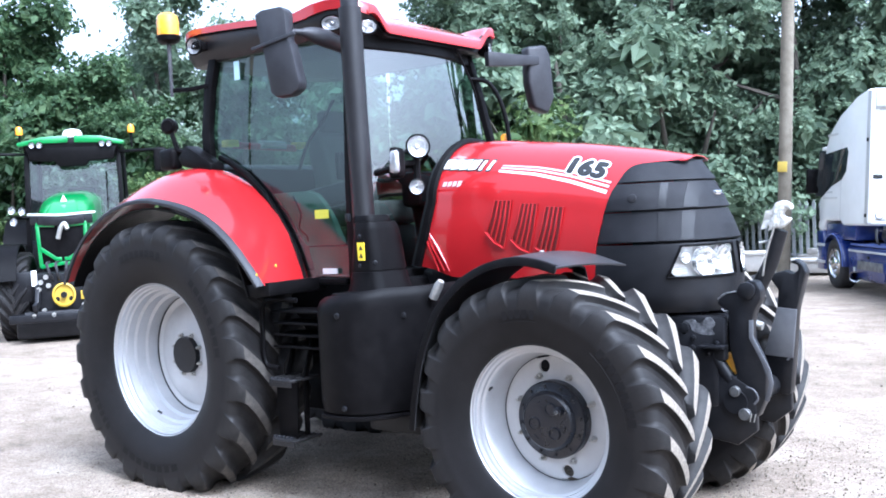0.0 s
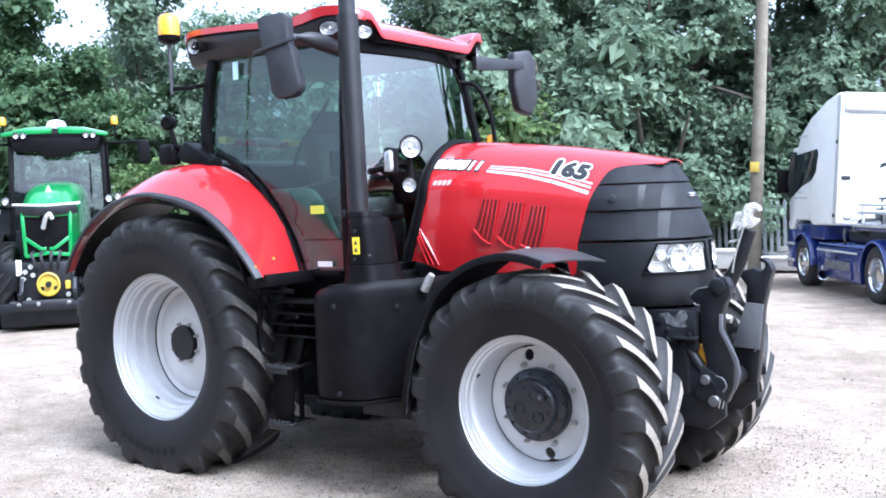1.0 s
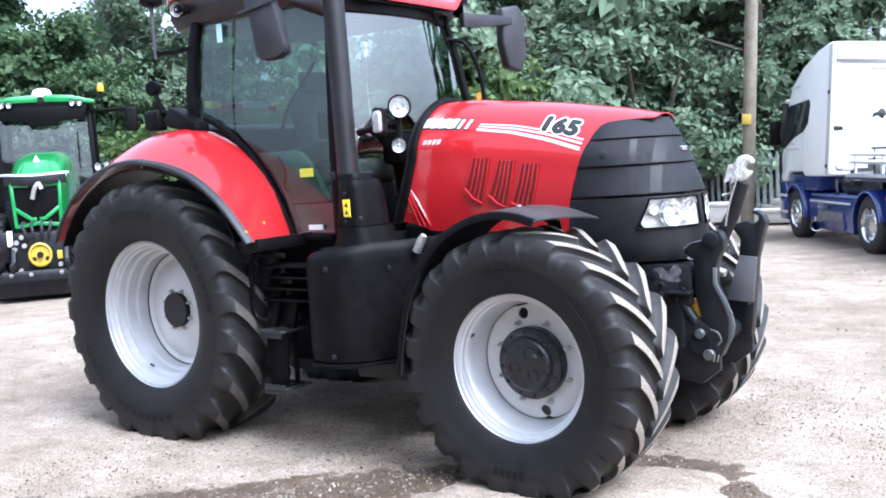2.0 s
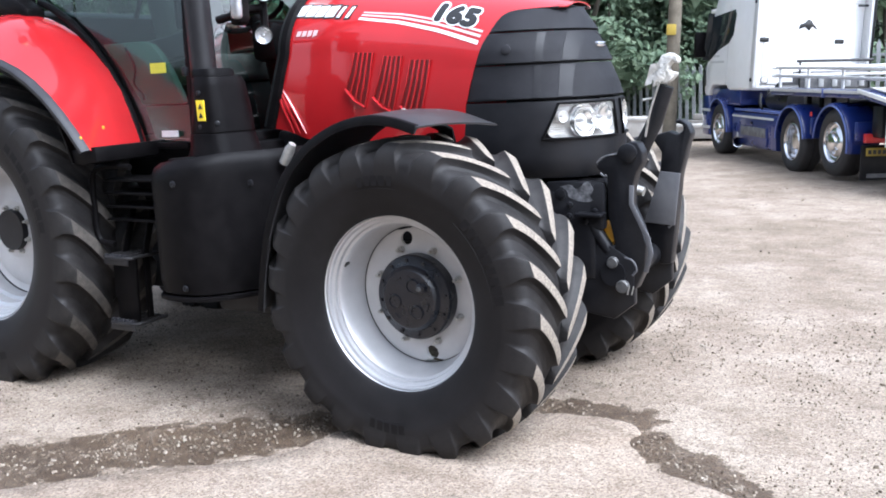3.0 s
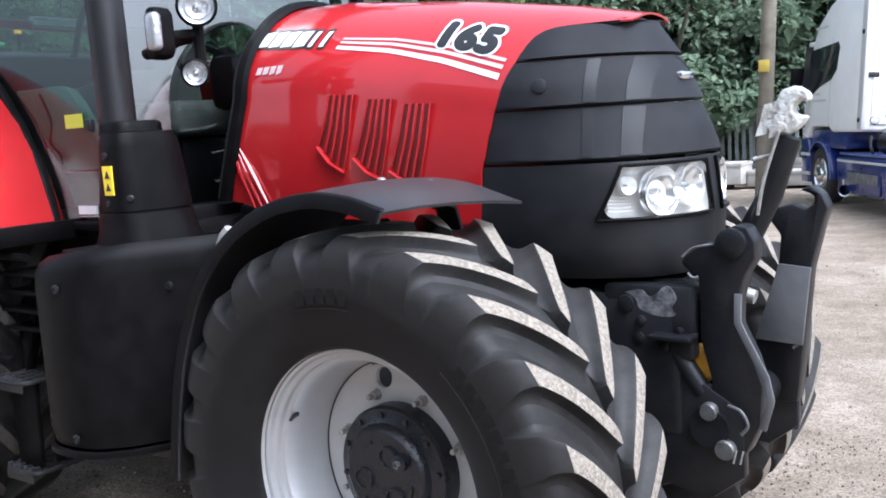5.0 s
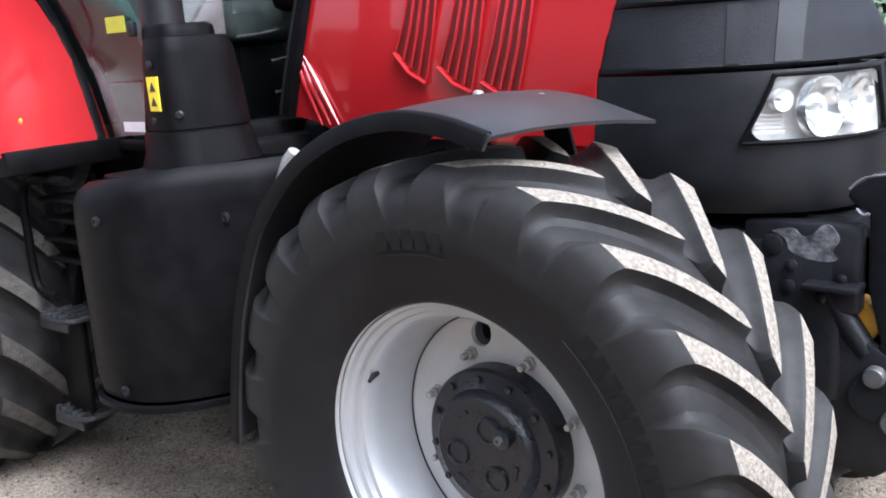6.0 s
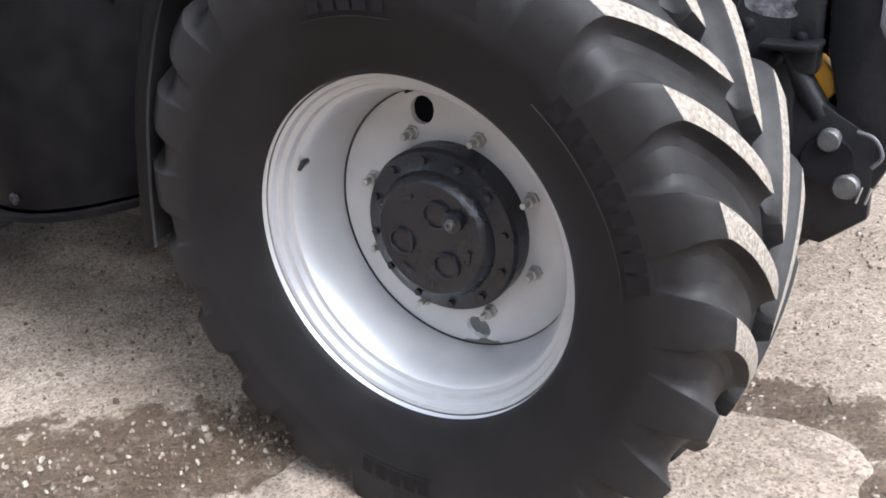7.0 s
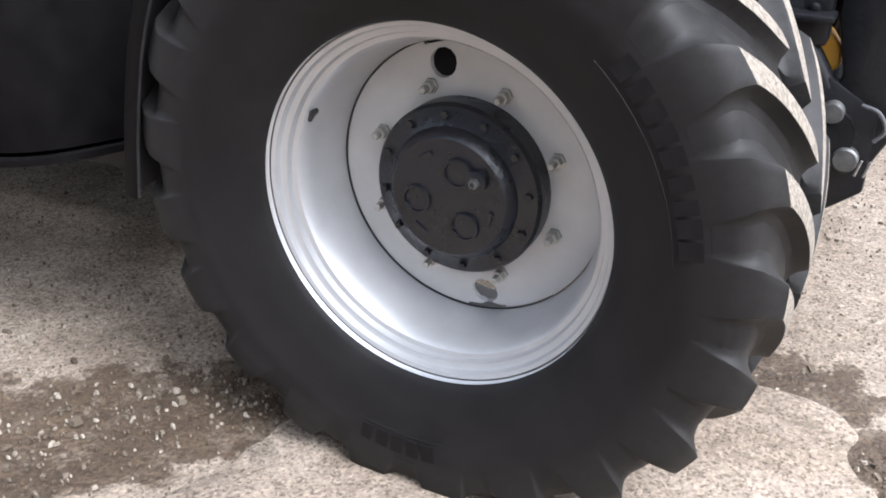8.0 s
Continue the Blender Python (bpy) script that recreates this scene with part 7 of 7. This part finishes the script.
for pts in ([(0.69, -0.38, 1.66), (0.70, -0.1, 1.64)], [(0.69, 0.38, 1.66), (0.70, 0.1, 1.64)], [(0.69, -0.36, 1.66), (0.69, -0.33, 1.05)], [(0.69, 0.36, 1.66), (0.69, 0.33, 1.05)],
            [(0.69, -0.33, 1.32), (0.71, -0.10, 1.16), (0.71, -0.02, 1.16)], [(0.69, 0.33, 1.32), (0.71, 0.10, 1.16), (0.71, 0.02, 1.16)], [(0.69, -0.34, 1.06), (0.71, 0, 1.10), (0.69, 0.34, 1.06)]):
    part("nose_bar", flatbar(pts, 0.055, 0.03, (0, 0, 1) if abs(pts[0][2] - pts[-1][2]) < 0.3 else (0, 1, 0), 0.008), GREEN, gh)
part("logo_plate", prism([(-0.05, 1.99), (0.05, 1.99), (0.0, 2.09)], 0.16, 0.175, "x"), WHITE, gh)
part("top_link_hook", tube(smooth_path([(0.78, -0.05, 1.45), (0.80, 0.0, 1.6), (0.80, 0.06, 1.66), (0.82, 0.10, 1.58)], 4), 0.035, 10), STEEL, green)
part("linkage_frame", box((0.50, -0.42, 0.42), (0.85, 0.42, 0.98), 0.04), CAST, green, "dark front linkage with hoses")
for y in (-0.38, 0.38):
    part("lift_arm", flatbar([(0.8, y, 0.85), (1.0, y, 0.55), (1.15, y * 1.05, 0.5)], 0.10, 0.06, (0, 0, 1)), CAST, green)
# front weight, carried down near the ground to fill in the shade
part("front_weight", box((0.30, -0.72, 0.06), (0.86, 0.72, 0.40), 0.04, 3), CAST, green)
part("cross_bar", tube([(1.05, -0.55, 0.42), (1.05, 0.55, 0.42)], 0.035, 10), CAST, green)
for sy in (-1, 1):
    part("front_mudguard", sheet([[(0.78 * math.cos(radians(a)), sy * y, 0.62 + 0.78 * math.sin(radians(a))) for y in (0.70, 1.22)] for a in range(20, 141, 12)], 0.02), PLASTIC, green)
    part("weight_bracket", box((0.30, sy * 0.62 - 0.16, 0.55), (0.62, sy * 0.62 + 0.16, 1.0), 0.03), CAST, green)
for k, (y, z) in enumerate(((-0.33, 0.85), (-0.25, 0.92), (-0.36, 0.75), (-0.22, 0.80), (0.28, 0.50), (-0.3, 0.45))):
    part("coupler", tube([(0.84, y, z), (0.92, y, z)], 0.035, 10), STEEL, green)
pto = part("shaft_guard", aimed_lathe([(0.16, 0.0), (0.172, 0.06), (0.148, 0.07), (0.13, 0.03), (0.05, 0.025)], (0.86, 0.0, 0.66), (1, 0, 0), 32), OCHRE, green, "yellow round shaft guard")
part("shaft_end", tube([(0.87, 0, 0.66), (0.98, 0, 0.66)], 0.045, 12), CAST, pto)
for y in (-0.10, 0.10):
    part("guard_hole", tube([(0.886, y, 0.60), (0.90, y, 0.60)], 0.035, 10), CAST, pto)
part("plate", box((0.86, 0.24, 0.58), (0.88, 0.32, 0.70), 0.006), OCHRE, green)
part("coupler_plate", box((0.86, -0.46, 0.80), (0.88, -0.38, 1.02), 0.006), WHITE, green)
for y in (-0.42, -0.14, 0.30, 0.46):
    part("hitch_pin", tube([(0.98, y, 0.40), (1.10, y, 0.40)], 0.032, 10), STEEL, green)
part("bumper_beam", box((0.98, -0.78, 0.30), (1.10, 0.78, 0.42), 0.02), CAST, green)
for y in (-0.2, -0.08, 0.06, 0.18):
    part("hose", tube(smooth_path([(0.80, y, 1.12), (0.94, y * 1.1, 1.10), (0.97, y * 0.9, 0.98), (0.88, y * 0.8, 0.88)], 4), 0.022, 8), PLASTIC_GREY, green)
# cab
part("cab_floor", box((-3.3, -0.85, 0.90), (-1.52, 0.85, 1.42), 0.03), CAST, green)
for sy in (-1, 1):
    part("step_unit", box((-1.75, sy * 1.0 - 0.2, 0.45), (-1.15, sy * 1.0 + 0.2, 1.38), 0.05), PLASTIC, green)
gw = part("windscreen", grid([[(-1.50 - 0.18 * f, 0.76 * u * (1 - 0.05 * f), 1.35 + 1.5 * f) for u in (-1, -0.5, 0, 0.5, 1)] for f in (0, 0.5, 1)]), GLASS_FAR, green, "tall windscreen")
gw.visible_shadow = False
for sy in (-1, 1):
    part("front_pillar", flatbar([(-1.50, 0.80 * sy, 1.2), (-1.66, 0.77 * sy, 2.9)], 0.08, 0.08, (0, 1, 0)), PLASTIC, green)
    part("rear_pillar", flatbar([(-3.2, 0.80 * sy, 1.2), (-3.1, 0.77 * sy, 2.9)], 0.08, 0.08, (0, 1, 0)), PLASTIC, green)
    q = part("side_glass", prism([(-3.2, 1.3), (-1.52, 1.3), (-1.68, 2.85), (-3.1, 2.85)], 0.775 * sy, 0.775 * sy + 0.006), GLASS, green)
    q.visible_shadow = False
    part("mirror", box((-1.35, sy * 1.50 - 0.11, 2.45), (-1.25, sy * 1.50 + 0.11, 2.85), 0.04, 3), PLASTIC, green, "dark wing mirror")
    part("mirror_arm", tube([(-1.62, 0.8 * sy, 2.82), (-1.32, 1.45 * sy, 2.82)], 0.025, 8), PLASTIC, green)
    part("beacon", aimed_lathe([(0.06, 0), (0.065, 0.03), (0.06, 0.10), (0.04, 0.14), (0.004, 0.145)], (-2.4, sy * 0.98, 3.20), (0, 0, 1), 20), AMBER, green, "amber beacon")
    part("beacon_stalk", tube([(-2.4, sy * 0.98, 2.95), (-2.4, sy * 0.98, 3.20)], 0.02, 8), PLASTIC, green)
    part("rear_mudguard", sheet([[(-2.7 + 1.0 * math.cos(radians(a)), sy * y, 0.8 + 1.0 * math.sin(radians(a))) for y in (0.75, 1.3)] for a in range(20, 161, 14)], 0.02), PLASTIC, green)
    part("roof_wing", prism([(0.05, 2.98), (0.50, 2.97), (0.88, 2.93), (0.90, 2.99), (0.50, 3.08), (0.05, 3.10)] if sy > 0 else [(-0.05, 2.98), (-0.50, 2.97), (-0.88, 2.93), (-0.90, 2.99), (-0.50, 3.08), (-0.05, 3.10)], -1.9, -1.42, "x", 0.02), GREEN, green, "green roof wing")
    for y in (0.52, 0.64):
        round_lamp((-1.40, sy * y, 2.95), (1, 0, -0.1), 0.048, green, "roof_lamp", 0.05, "round roof lamp")
    for y, z in ((0.86, 1.90), (1.02, 1.92), (1.0, 1.74)):
        round_lamp((-1.30, sy * y, z), (1, 0, 0), 0.06, green, "side_lamp", 0.07, "round side lamp")
    part("lamp_arm", tube([(-1.5, 0.78 * sy, 1.80), (-1.36, 1.05 * sy, 1.80)], 0.03, 8), PLASTIC, green)
part("roof", box((-3.3, -0.80, 2.86), (-1.45, 0.80, 3.04), 0.06, 3), PLASTIC, green, "black roof with green wings")
part("visor", prism([(-0.70, 2.70), (-0.28, 2.68), (-0.22, 2.60), (0.22, 2.60), (0.28, 2.68), (0.70, 2.70), (0.76, 2.92), (-0.76, 2.92)], -1.62, -1.45, "x", 0.02), PLASTIC, green)
part("antenna_dome", aimed_lathe([(0.17, 0), (0.17, 0.06), (0.14, 0.12), (0.06, 0.145), (0.004, 0.147)], (-1.75, 0, 3.08), (0, 0, 1), 28), TRUCK_WHITE, green, "white aerial dome")
part("wiper", tube([(-1.52, 0.55, 1.9), (-1.60, 0.55, 2.5)], 0.012, 6), PLASTIC, green)
part("seat", prism([(-2.9, 1.3), (-2.3, 1.3), (-2.3, 1.6), (-2.6, 1.65), (-2.7, 2.3), (-2.85, 2.3)], -0.25, 0.25, "y", 0.04), SEAT, green)
sw = bmesh.new()
tube([(0.2 * math.cos(a), 0.2 * math.sin(a), 0) for a in [2 * math.pi * k / 24 for k in range(25)]], 0.018, 8, bm=sw)
sw.transform(pose(-1.95, 0, 2.02, 0, -30, 0))
part("steering_wheel", sw, PLASTIC, green)

PLATE_YELLOW = mat("faded_yellow_plate", (0.50, 0.36, 0.05), (0.42, 0.31, 0.06), 14, 0.5, 0.6)
# ---- pole, fence, slabs ----
TIMBER = mat("weathered_pole", (0.115, 0.098, 0.070), (0.19, 0.165, 0.125), 5, 0.85, 0.95, 0.6, 40)
FENCE = mat("galvanised_steel", (0.24, 0.25, 0.26), (0.32, 0.33, 0.34), 9, 0.5, 0.6, metal=0.3)
WEATHERED = mat("grey_weathered_timber", (0.20, 0.185, 0.165), (0.31, 0.29, 0.265), 6, 0.85, 0.95, 0.5, 50)
CONCRETE = mat("pale_concrete", (0.36, 0.34, 0.31), (0.46, 0.44, 0.41), 5, 0.85, 0.95, 0.4, 60)
pole = thing("utility_pole", "weathered wooden utility pole with a yellow plate", "pole", m=pose(-0.62, 12.75, -0.15, 0, 3.2, 0))
pb = tube([(0, 0, 0), (0, 0, 4.5), (0, 0, 9.5)], [0.125, 0.115, 0.095], 18)
part("pole_shaft", pb, TIMBER, pole)
part("yellow_plate", prism([(-0.085, 2.25), (0.085, 2.25), (0.085, 2.44), (-0.085, 2.44)], -0.165, -0.145, "y", 0.004), PLATE_YELLOW, pole, "yellow warning plate")


def fence(a, b, h=1.5):
    """Upright pales with pointed tops between posts."""
    a, b = Vector((*a, 0)), Vector((*b, 0))
    ln = (b - a).length
    d = (b - a).normalized()
    f = thing("palisade_fence", "grey galvanised palisade fence behind the yard", "fence", m=Matrix.Translation(a) @ pose(0, 0, 0, 0, 0, math.degrees(math.atan2(d.y, d.x))))
    for z in (0.35, h - 0.3):
        part("rail", box((0, -0.02, z), (ln, 0.02, z + 0.05)), FENCE, f)
    pale = finish("pale", prism([(-0.035, 0.05), (0.035, 0.05), (0.035, h - 0.08), (0.0, h), (-0.035, h - 0.08)], -0.045, -0.022), FENCE, 0)
    for k in range(int(ln / 0.155)):
        o = new("pale", pale)
        o.parent = f
        o.matrix_basis = pose(0.06 + 0.155 * k, 0, 0)
    for k in range(int(ln / 2.7) + 1):
        part("post", box((k * 2.7 - 0.03, 0.02, 0), (k * 2.7 + 0.03, 0.08, h), 0.005), FENCE, f)


fence((-4.5, 16.3), (0.8, 15.6), 1.55)
fence((1.5, 15.0), (8.5, 14.6), 1.85)
def slab(x, y, z, ln, dp, h, rz, label):
    """A thick cast slab with a chipped rim, lying on short bearers."""
    sl = thing("concrete_slab", label, "slab", "slabs by the fence", m=pose(x, y, 0, 0, 0, rz))
    part("slab_body", box((0, 0, z), (ln, dp, z + h), 0.012), CONCRETE, sl)
    part("slab_rim", box((-0.015, -0.02, z + h - 0.06), (ln + 0.015, dp, z + h + 0.012), 0.012), CONCRETE, sl)
    for k in range(3):
        part("bearer", box((ln * (0.08 + 0.38 * k), 0.03, 0.0), (ln * (0.08 + 0.38 * k) + 0.12, dp - 0.03, z), 0.006), TIMBER, sl)


slab(-4.6, 14.85, 0.10, 2.95, 0.6, 0.40, -2, "thick pale concrete slab raised on bearers by the fence")
slab(-1.62, 15.0, 0.05, 2.6, 0.5, 0.27, -2, "low pale concrete slab lying by the fence")
for k, (x, y, z, ln, rz) in enumerate(((-1.15, 15.72, 0.0, 1.9, -6), (-1.05, 15.72, 0.13, 1.8, -3), (-1.2, 15.70, 0.26, 1.9, -8), (-1.0, 15.70, 0.39, 1.6, -2))):
    bd_ = thing("timber_beam", "grey weathered timber beam in a stack by the fence", "beam", "stacked beams", m=pose(x, y, z, 0, 0, rz))
    part("beam_body", box((0, -0.15, 0.0), (ln, 0.12, 0.125), 0.01), WEATHERED, bd_)

# ---- trees and hedge ----
def leaf_mat(name, c1, c2, c3):
    m = bpy.data.materials.new(name)
    m.use_nodes = True
    n, l = m.node_tree.nodes, m.node_tree.links
    b = n["Principled BSDF"]
    g = n.new("ShaderNodeNewGeometry")
    r = n.new("ShaderNodeValToRGB")
    r.color_ramp.elements.new(0.5)
    for e, (p, c) in zip(r.color_ramp.elements, ((0.0, c1), (0.55, c2), (1.0, c3))):
        e.position, e.color = p, (*c, 1)
    l.new(g.outputs["Random Per Island"], r.inputs[0])
    l.new(r.outputs[0], b.inputs["Base Color"])
    b.inputs["Roughness"].default_value = 0.55
    b.inputs["Specular IOR Level"].default_value = 0.22
    tr = n.new("ShaderNodeBsdfTranslucent")
    l.new(r.outputs[0], tr.inputs[0])
    mx = n.new("ShaderNodeMixShader")
    mx.inputs[0].default_value = 0.45
    l.new(b.outputs[0], mx.inputs[1])
    l.new(tr.outputs[0], mx.inputs[2])
    l.new(mx.outputs[0], n["Material Output"].inputs[0])
    return m


LEAF_DARK = leaf_mat("dark_leaves", (0.115, 0.165, 0.110), (0.170, 0.232, 0.150), (0.235, 0.295, 0.195))
LEAF_LIGHT = leaf_mat("light_leaves", (0.036, 0.070, 0.032), (0.066, 0.115, 0.050), (0.115, 0.170, 0.076))
LEAF_BUSH = leaf_mat("yellow_green_leaves", (0.058, 0.102, 0.036), (0.104, 0.155, 0.054), (0.165, 0.222, 0.082))
BARK = mat("bark", (0.06, 0.05, 0.04), (0.10, 0.085, 0.07), 12, 0.9, 0.95, 0.8, 30)


def crown_mesh(name, w, h, base, clusters, per, size, seed, material, taper=0.35):
    """Leaves in sprays that face outwards and up through an uneven crown, with larger shaded leaves inside."""
    r = np.random.RandomState(seed)
    V = []
    lobes = []
    for k in range(26):
        f = (k + r.rand()) / 26
        a, q = r.rand() * 6.283, 0.47 * math.sqrt(r.rand()) * (1 - taper * f)
        lobes.append((q * w * math.cos(a), q * w * math.sin(a), base + h * (0.06 + 0.88 * f), w * r.uniform(0.14, 0.25) * (1 - 0.5 * taper * f)))

    def leaves(pts, out, s):
        n = len(pts)
        nn = out * 0.62 + np.array((0, 0, 0.50)) + r.normal(size=(n, 3)) * 0.42
        nn /= np.linalg.norm(nn, axis=1)[:, None]
        a = np.cross(nn, r.normal(size=(n, 3)))
        a /= np.linalg.norm(a, axis=1)[:, None]
        a[:, 2] -= 0.25
        b = np.cross(nn, a)
        s = s[:, None]
        V.append(np.stack([pts - a * s * 0.55, pts + b * s * 0.34 + nn * s * 0.10, pts + a * s * 0.60 - nn * s * 0.06, pts - b * s * 0.34 + nn * s * 0.10], 1).reshape(-1, 3))

    for c in range(clusters):
        lx, ly, lz, lr = lobes[r.randint(len(lobes))]
        d = r.normal(size=3)
        d[2] = abs(d[2]) - 0.30
        d /= np.linalg.norm(d)
        cc = np.array((lx, ly, lz)) + d * lr * (0.78 + 0.40 * r.rand()) * np.array((1, 1, 0.85))
        # a spray: leaves strung along a short twig that droops outwards
        tw = d * np.array((1, 1, 0.4)) + r.normal(size=3) * 0.5
        tw /= np.linalg.norm(tw)
        t = r.rand(per)[:, None] - 0.5
        pts = cc + tw * t * r.uniform(0.35, 0.75) + r.normal(size=(per, 3)) * np.array((0.10, 0.10, 0.06)) - np.array((0, 0, 0.25)) * t * t
        leaves(pts, d, size * (0.65 + 0.7 * r.rand(per)))
    for lx, ly, lz, lr in lobes:
        m = 64
        d = r.normal(size=(m, 3))
        d /= np.linalg.norm(d, axis=1)[:, None]
        leaves(np.array((lx, ly, lz)) + d * lr * (0.20 + 0.42 * r.rand(m))[:, None], d, 0.24 + 0.14 * r.rand(m))
    V = np.concatenate(V)
    n = len(V) // 4
    me = bpy.data.meshes.new(name)
    me.from_pydata(V.tolist(), [], np.arange(n * 4).reshape(-1, 4).tolist())
    me.materials.append(material)
    return me


def trunk_mesh(h, base, w, seed):
    r = random.Random(seed)
    bm = bmesh.new()
    tube([(0, 0, -0.1), (0.05, 0.02, base * 0.6), (0.0, 0.08, base + h * 0.4), (0.1, 0, base + h * 0.8)], [0.17, 0.13, 0.08, 0.02], 9, bm=bm)
    for k in range(7):
        a = r.random() * 6.28
        z0 = base * 0.7 + h * 0.5 * r.random()
        tube([(0.02, 0.04, z0), (0.3 * w * math.cos(a), 0.3 * w * math.sin(a), z0 + 0.5), (0.45 * w * math.cos(a), 0.45 * w * math.sin(a), z0 + 1.1)], [0.07, 0.04, 0.012], 6, bm=bm)
    return finish("trunk", bm, BARK, 60)


KINDS = []
for k, (w, h, base, cl, per, size, mt) in enumerate(((4.2, 8.5, 0.8, 520, 36, 0.125, LEAF_DARK), (4.6, 9.5, 1.0, 560, 36, 0.13, LEAF_DARK), (4.0, 5.2, 0.3, 520, 34, 0.118, LEAF_LIGHT), (3.8, 7.0, 0.6, 400, 30, 0.11, LEAF_DARK),
                                                     (2.6, 2.3, 0.0, 260, 34, 0.10, LEAF_BUSH), (2.8, 3.2, 0.0, 260, 34, 0.105, LEAF_DARK))):
    KINDS.append((crown_mesh("crown", w, h, base, cl, per, size, 11 + k, mt, 0.35 if k < 4 else 0.15), trunk_mesh(h, base if k < 4 else 0.25, w, k)))


def tree(k, x, y, s, rz, label, cat, grp):
    t_ = thing("tree" if k < 4 else "bush", label, cat, grp, pose(x, y, 0, 0, 0, rz) @ Matrix.Diagonal((s, s, s, 1)))
    for nm, md in (("crown", KINDS[k][0]), ("trunk", KINDS[k][1])):
        if md:
            o = new(nm, md)
            o.parent = t_


rt = random.Random(3)
WOOD = [(-23, 7.5, 3, 0.85), (-22, 12.5, 3, 0.9), (-17.5, 15.0, 3, 1.0), (-25, 3, 3, 0.9), (-15.0, 12.0, 2, 1.0), (-19, -1.0, 2, 1.35), (-18.0, 2.0, 2, 1.36), (-17.0, 4.5, 2, 1.25), (-15.9, 6.15, 2, 1.30), (-14.6, 7.1, 2, 1.02), (-20, 4.5, 2, 1.35), (-13.5, 8.2, 2, .82), (-16.0, 10.4, 3, 1.18), (-12.8, 10.6, 3, .88), (-10.8, 11.8, 3, .87), (-14, 14, 0, .80),
        (-8.1, 13.3, 0, .9), (-6.4, 14.8, 0, 1.0), (-4.2, 16.6, 1, 1.0), (-1.8, 17.6, 0, 1.0), (0.6, 18.2, 1, .95), (2.2, 19.5, 3, .8), (-9.5, 15.9, 1, .95), (-7.8, 17.5, 1, 1.05), (-5.2, 19.5, 1, 1.1), (-2.4, 20.5, 1, 1.1),
        (0.4, 21.5, 1, 1.1), (-11.2, 19.0, 1, 1.0), (-9.5, 20.5, 1, 1.1), (4.8, 27.0, 2, 1.1), (7.5, 25.5, 2, 1.0), (-22, 9, 2, 1.1), (-19, 12, 3, .9)]
for x, y, k, s in WOOD:
    tree(k, x, y, s, rt.random() * 360, "leafy green tree at the edge of the yard" if k == 2 else "tall dark green tree at the edge of the yard", "tree", "trees round the yard")
BUSH = [(-16.6, 0.5), (-15.8, 3.0), (-14.6, 5.2), (-13.2, 6.6), (-11.8, 8.4), (-10.2, 9.8), (-8.6, 11.2), (-7.0, 12.2), (-5.6, 13.6), (-4.4, 16.6), (-2.6, 17.9), (-1.0, 18.2), (0.6, 18.6), (-9.4, 10.8), (-6.2, 13.2), (-17.4, -2.0), (-3.4, 17.3), (-12.5, 7.8)]
for i, (x, y) in enumerate(BUSH):
    tall = 1.45 if -9.0 < x < -3.0 else 1.0
    tree(4 if i % 3 and x < -6 else 5, x, y, (0.85 + 0.4 * rt.random()) * tall, rt.random() * 360, "dense leafy bush along the yard edge", "bush", "bushes along the yard")
# an unseen plain wall behind the camera, added to hold back low sky light
CLADDING = mat("grey_cladding", (0.17, 0.18, 0.19), (0.23, 0.24, 0.25), 2.0, 0.5, 0.65, 0.2, 30)
wall = new("wall_south", finish("wall_south", box((-6.0, -11.8, -0.1), (15.0, -11.5, 7.8), 0.02), CLADDING, 0))
tagged(wall, "unseen plain grey clad wall added to block low sky light", "wall", kind="structure")
# low unseen trees behind the camera, added for reflections and to close the place round
for x, y, k, s in ((-22, -5, 0, 1.0), (-18, -20, 2, 0.8), (-11, -22, 3, 0.7), (-6, -23, 2, 0.9), (-1, -24, 3, 0.75), (4, -24, 2, 0.95), (9, -23, 3, 0.7), (14, -21, 2, 0.9), (19, -17, 3, 0.7), (23, -11, 2, 0.9), (26, -4, 3, 0.7)):
    tree(k, x, y, s, rt.random() * 360, "leafy green tree at the edge of the yard" if k == 2 else "tall dark green tree at the edge of the yard", "tree", "trees round the yard")
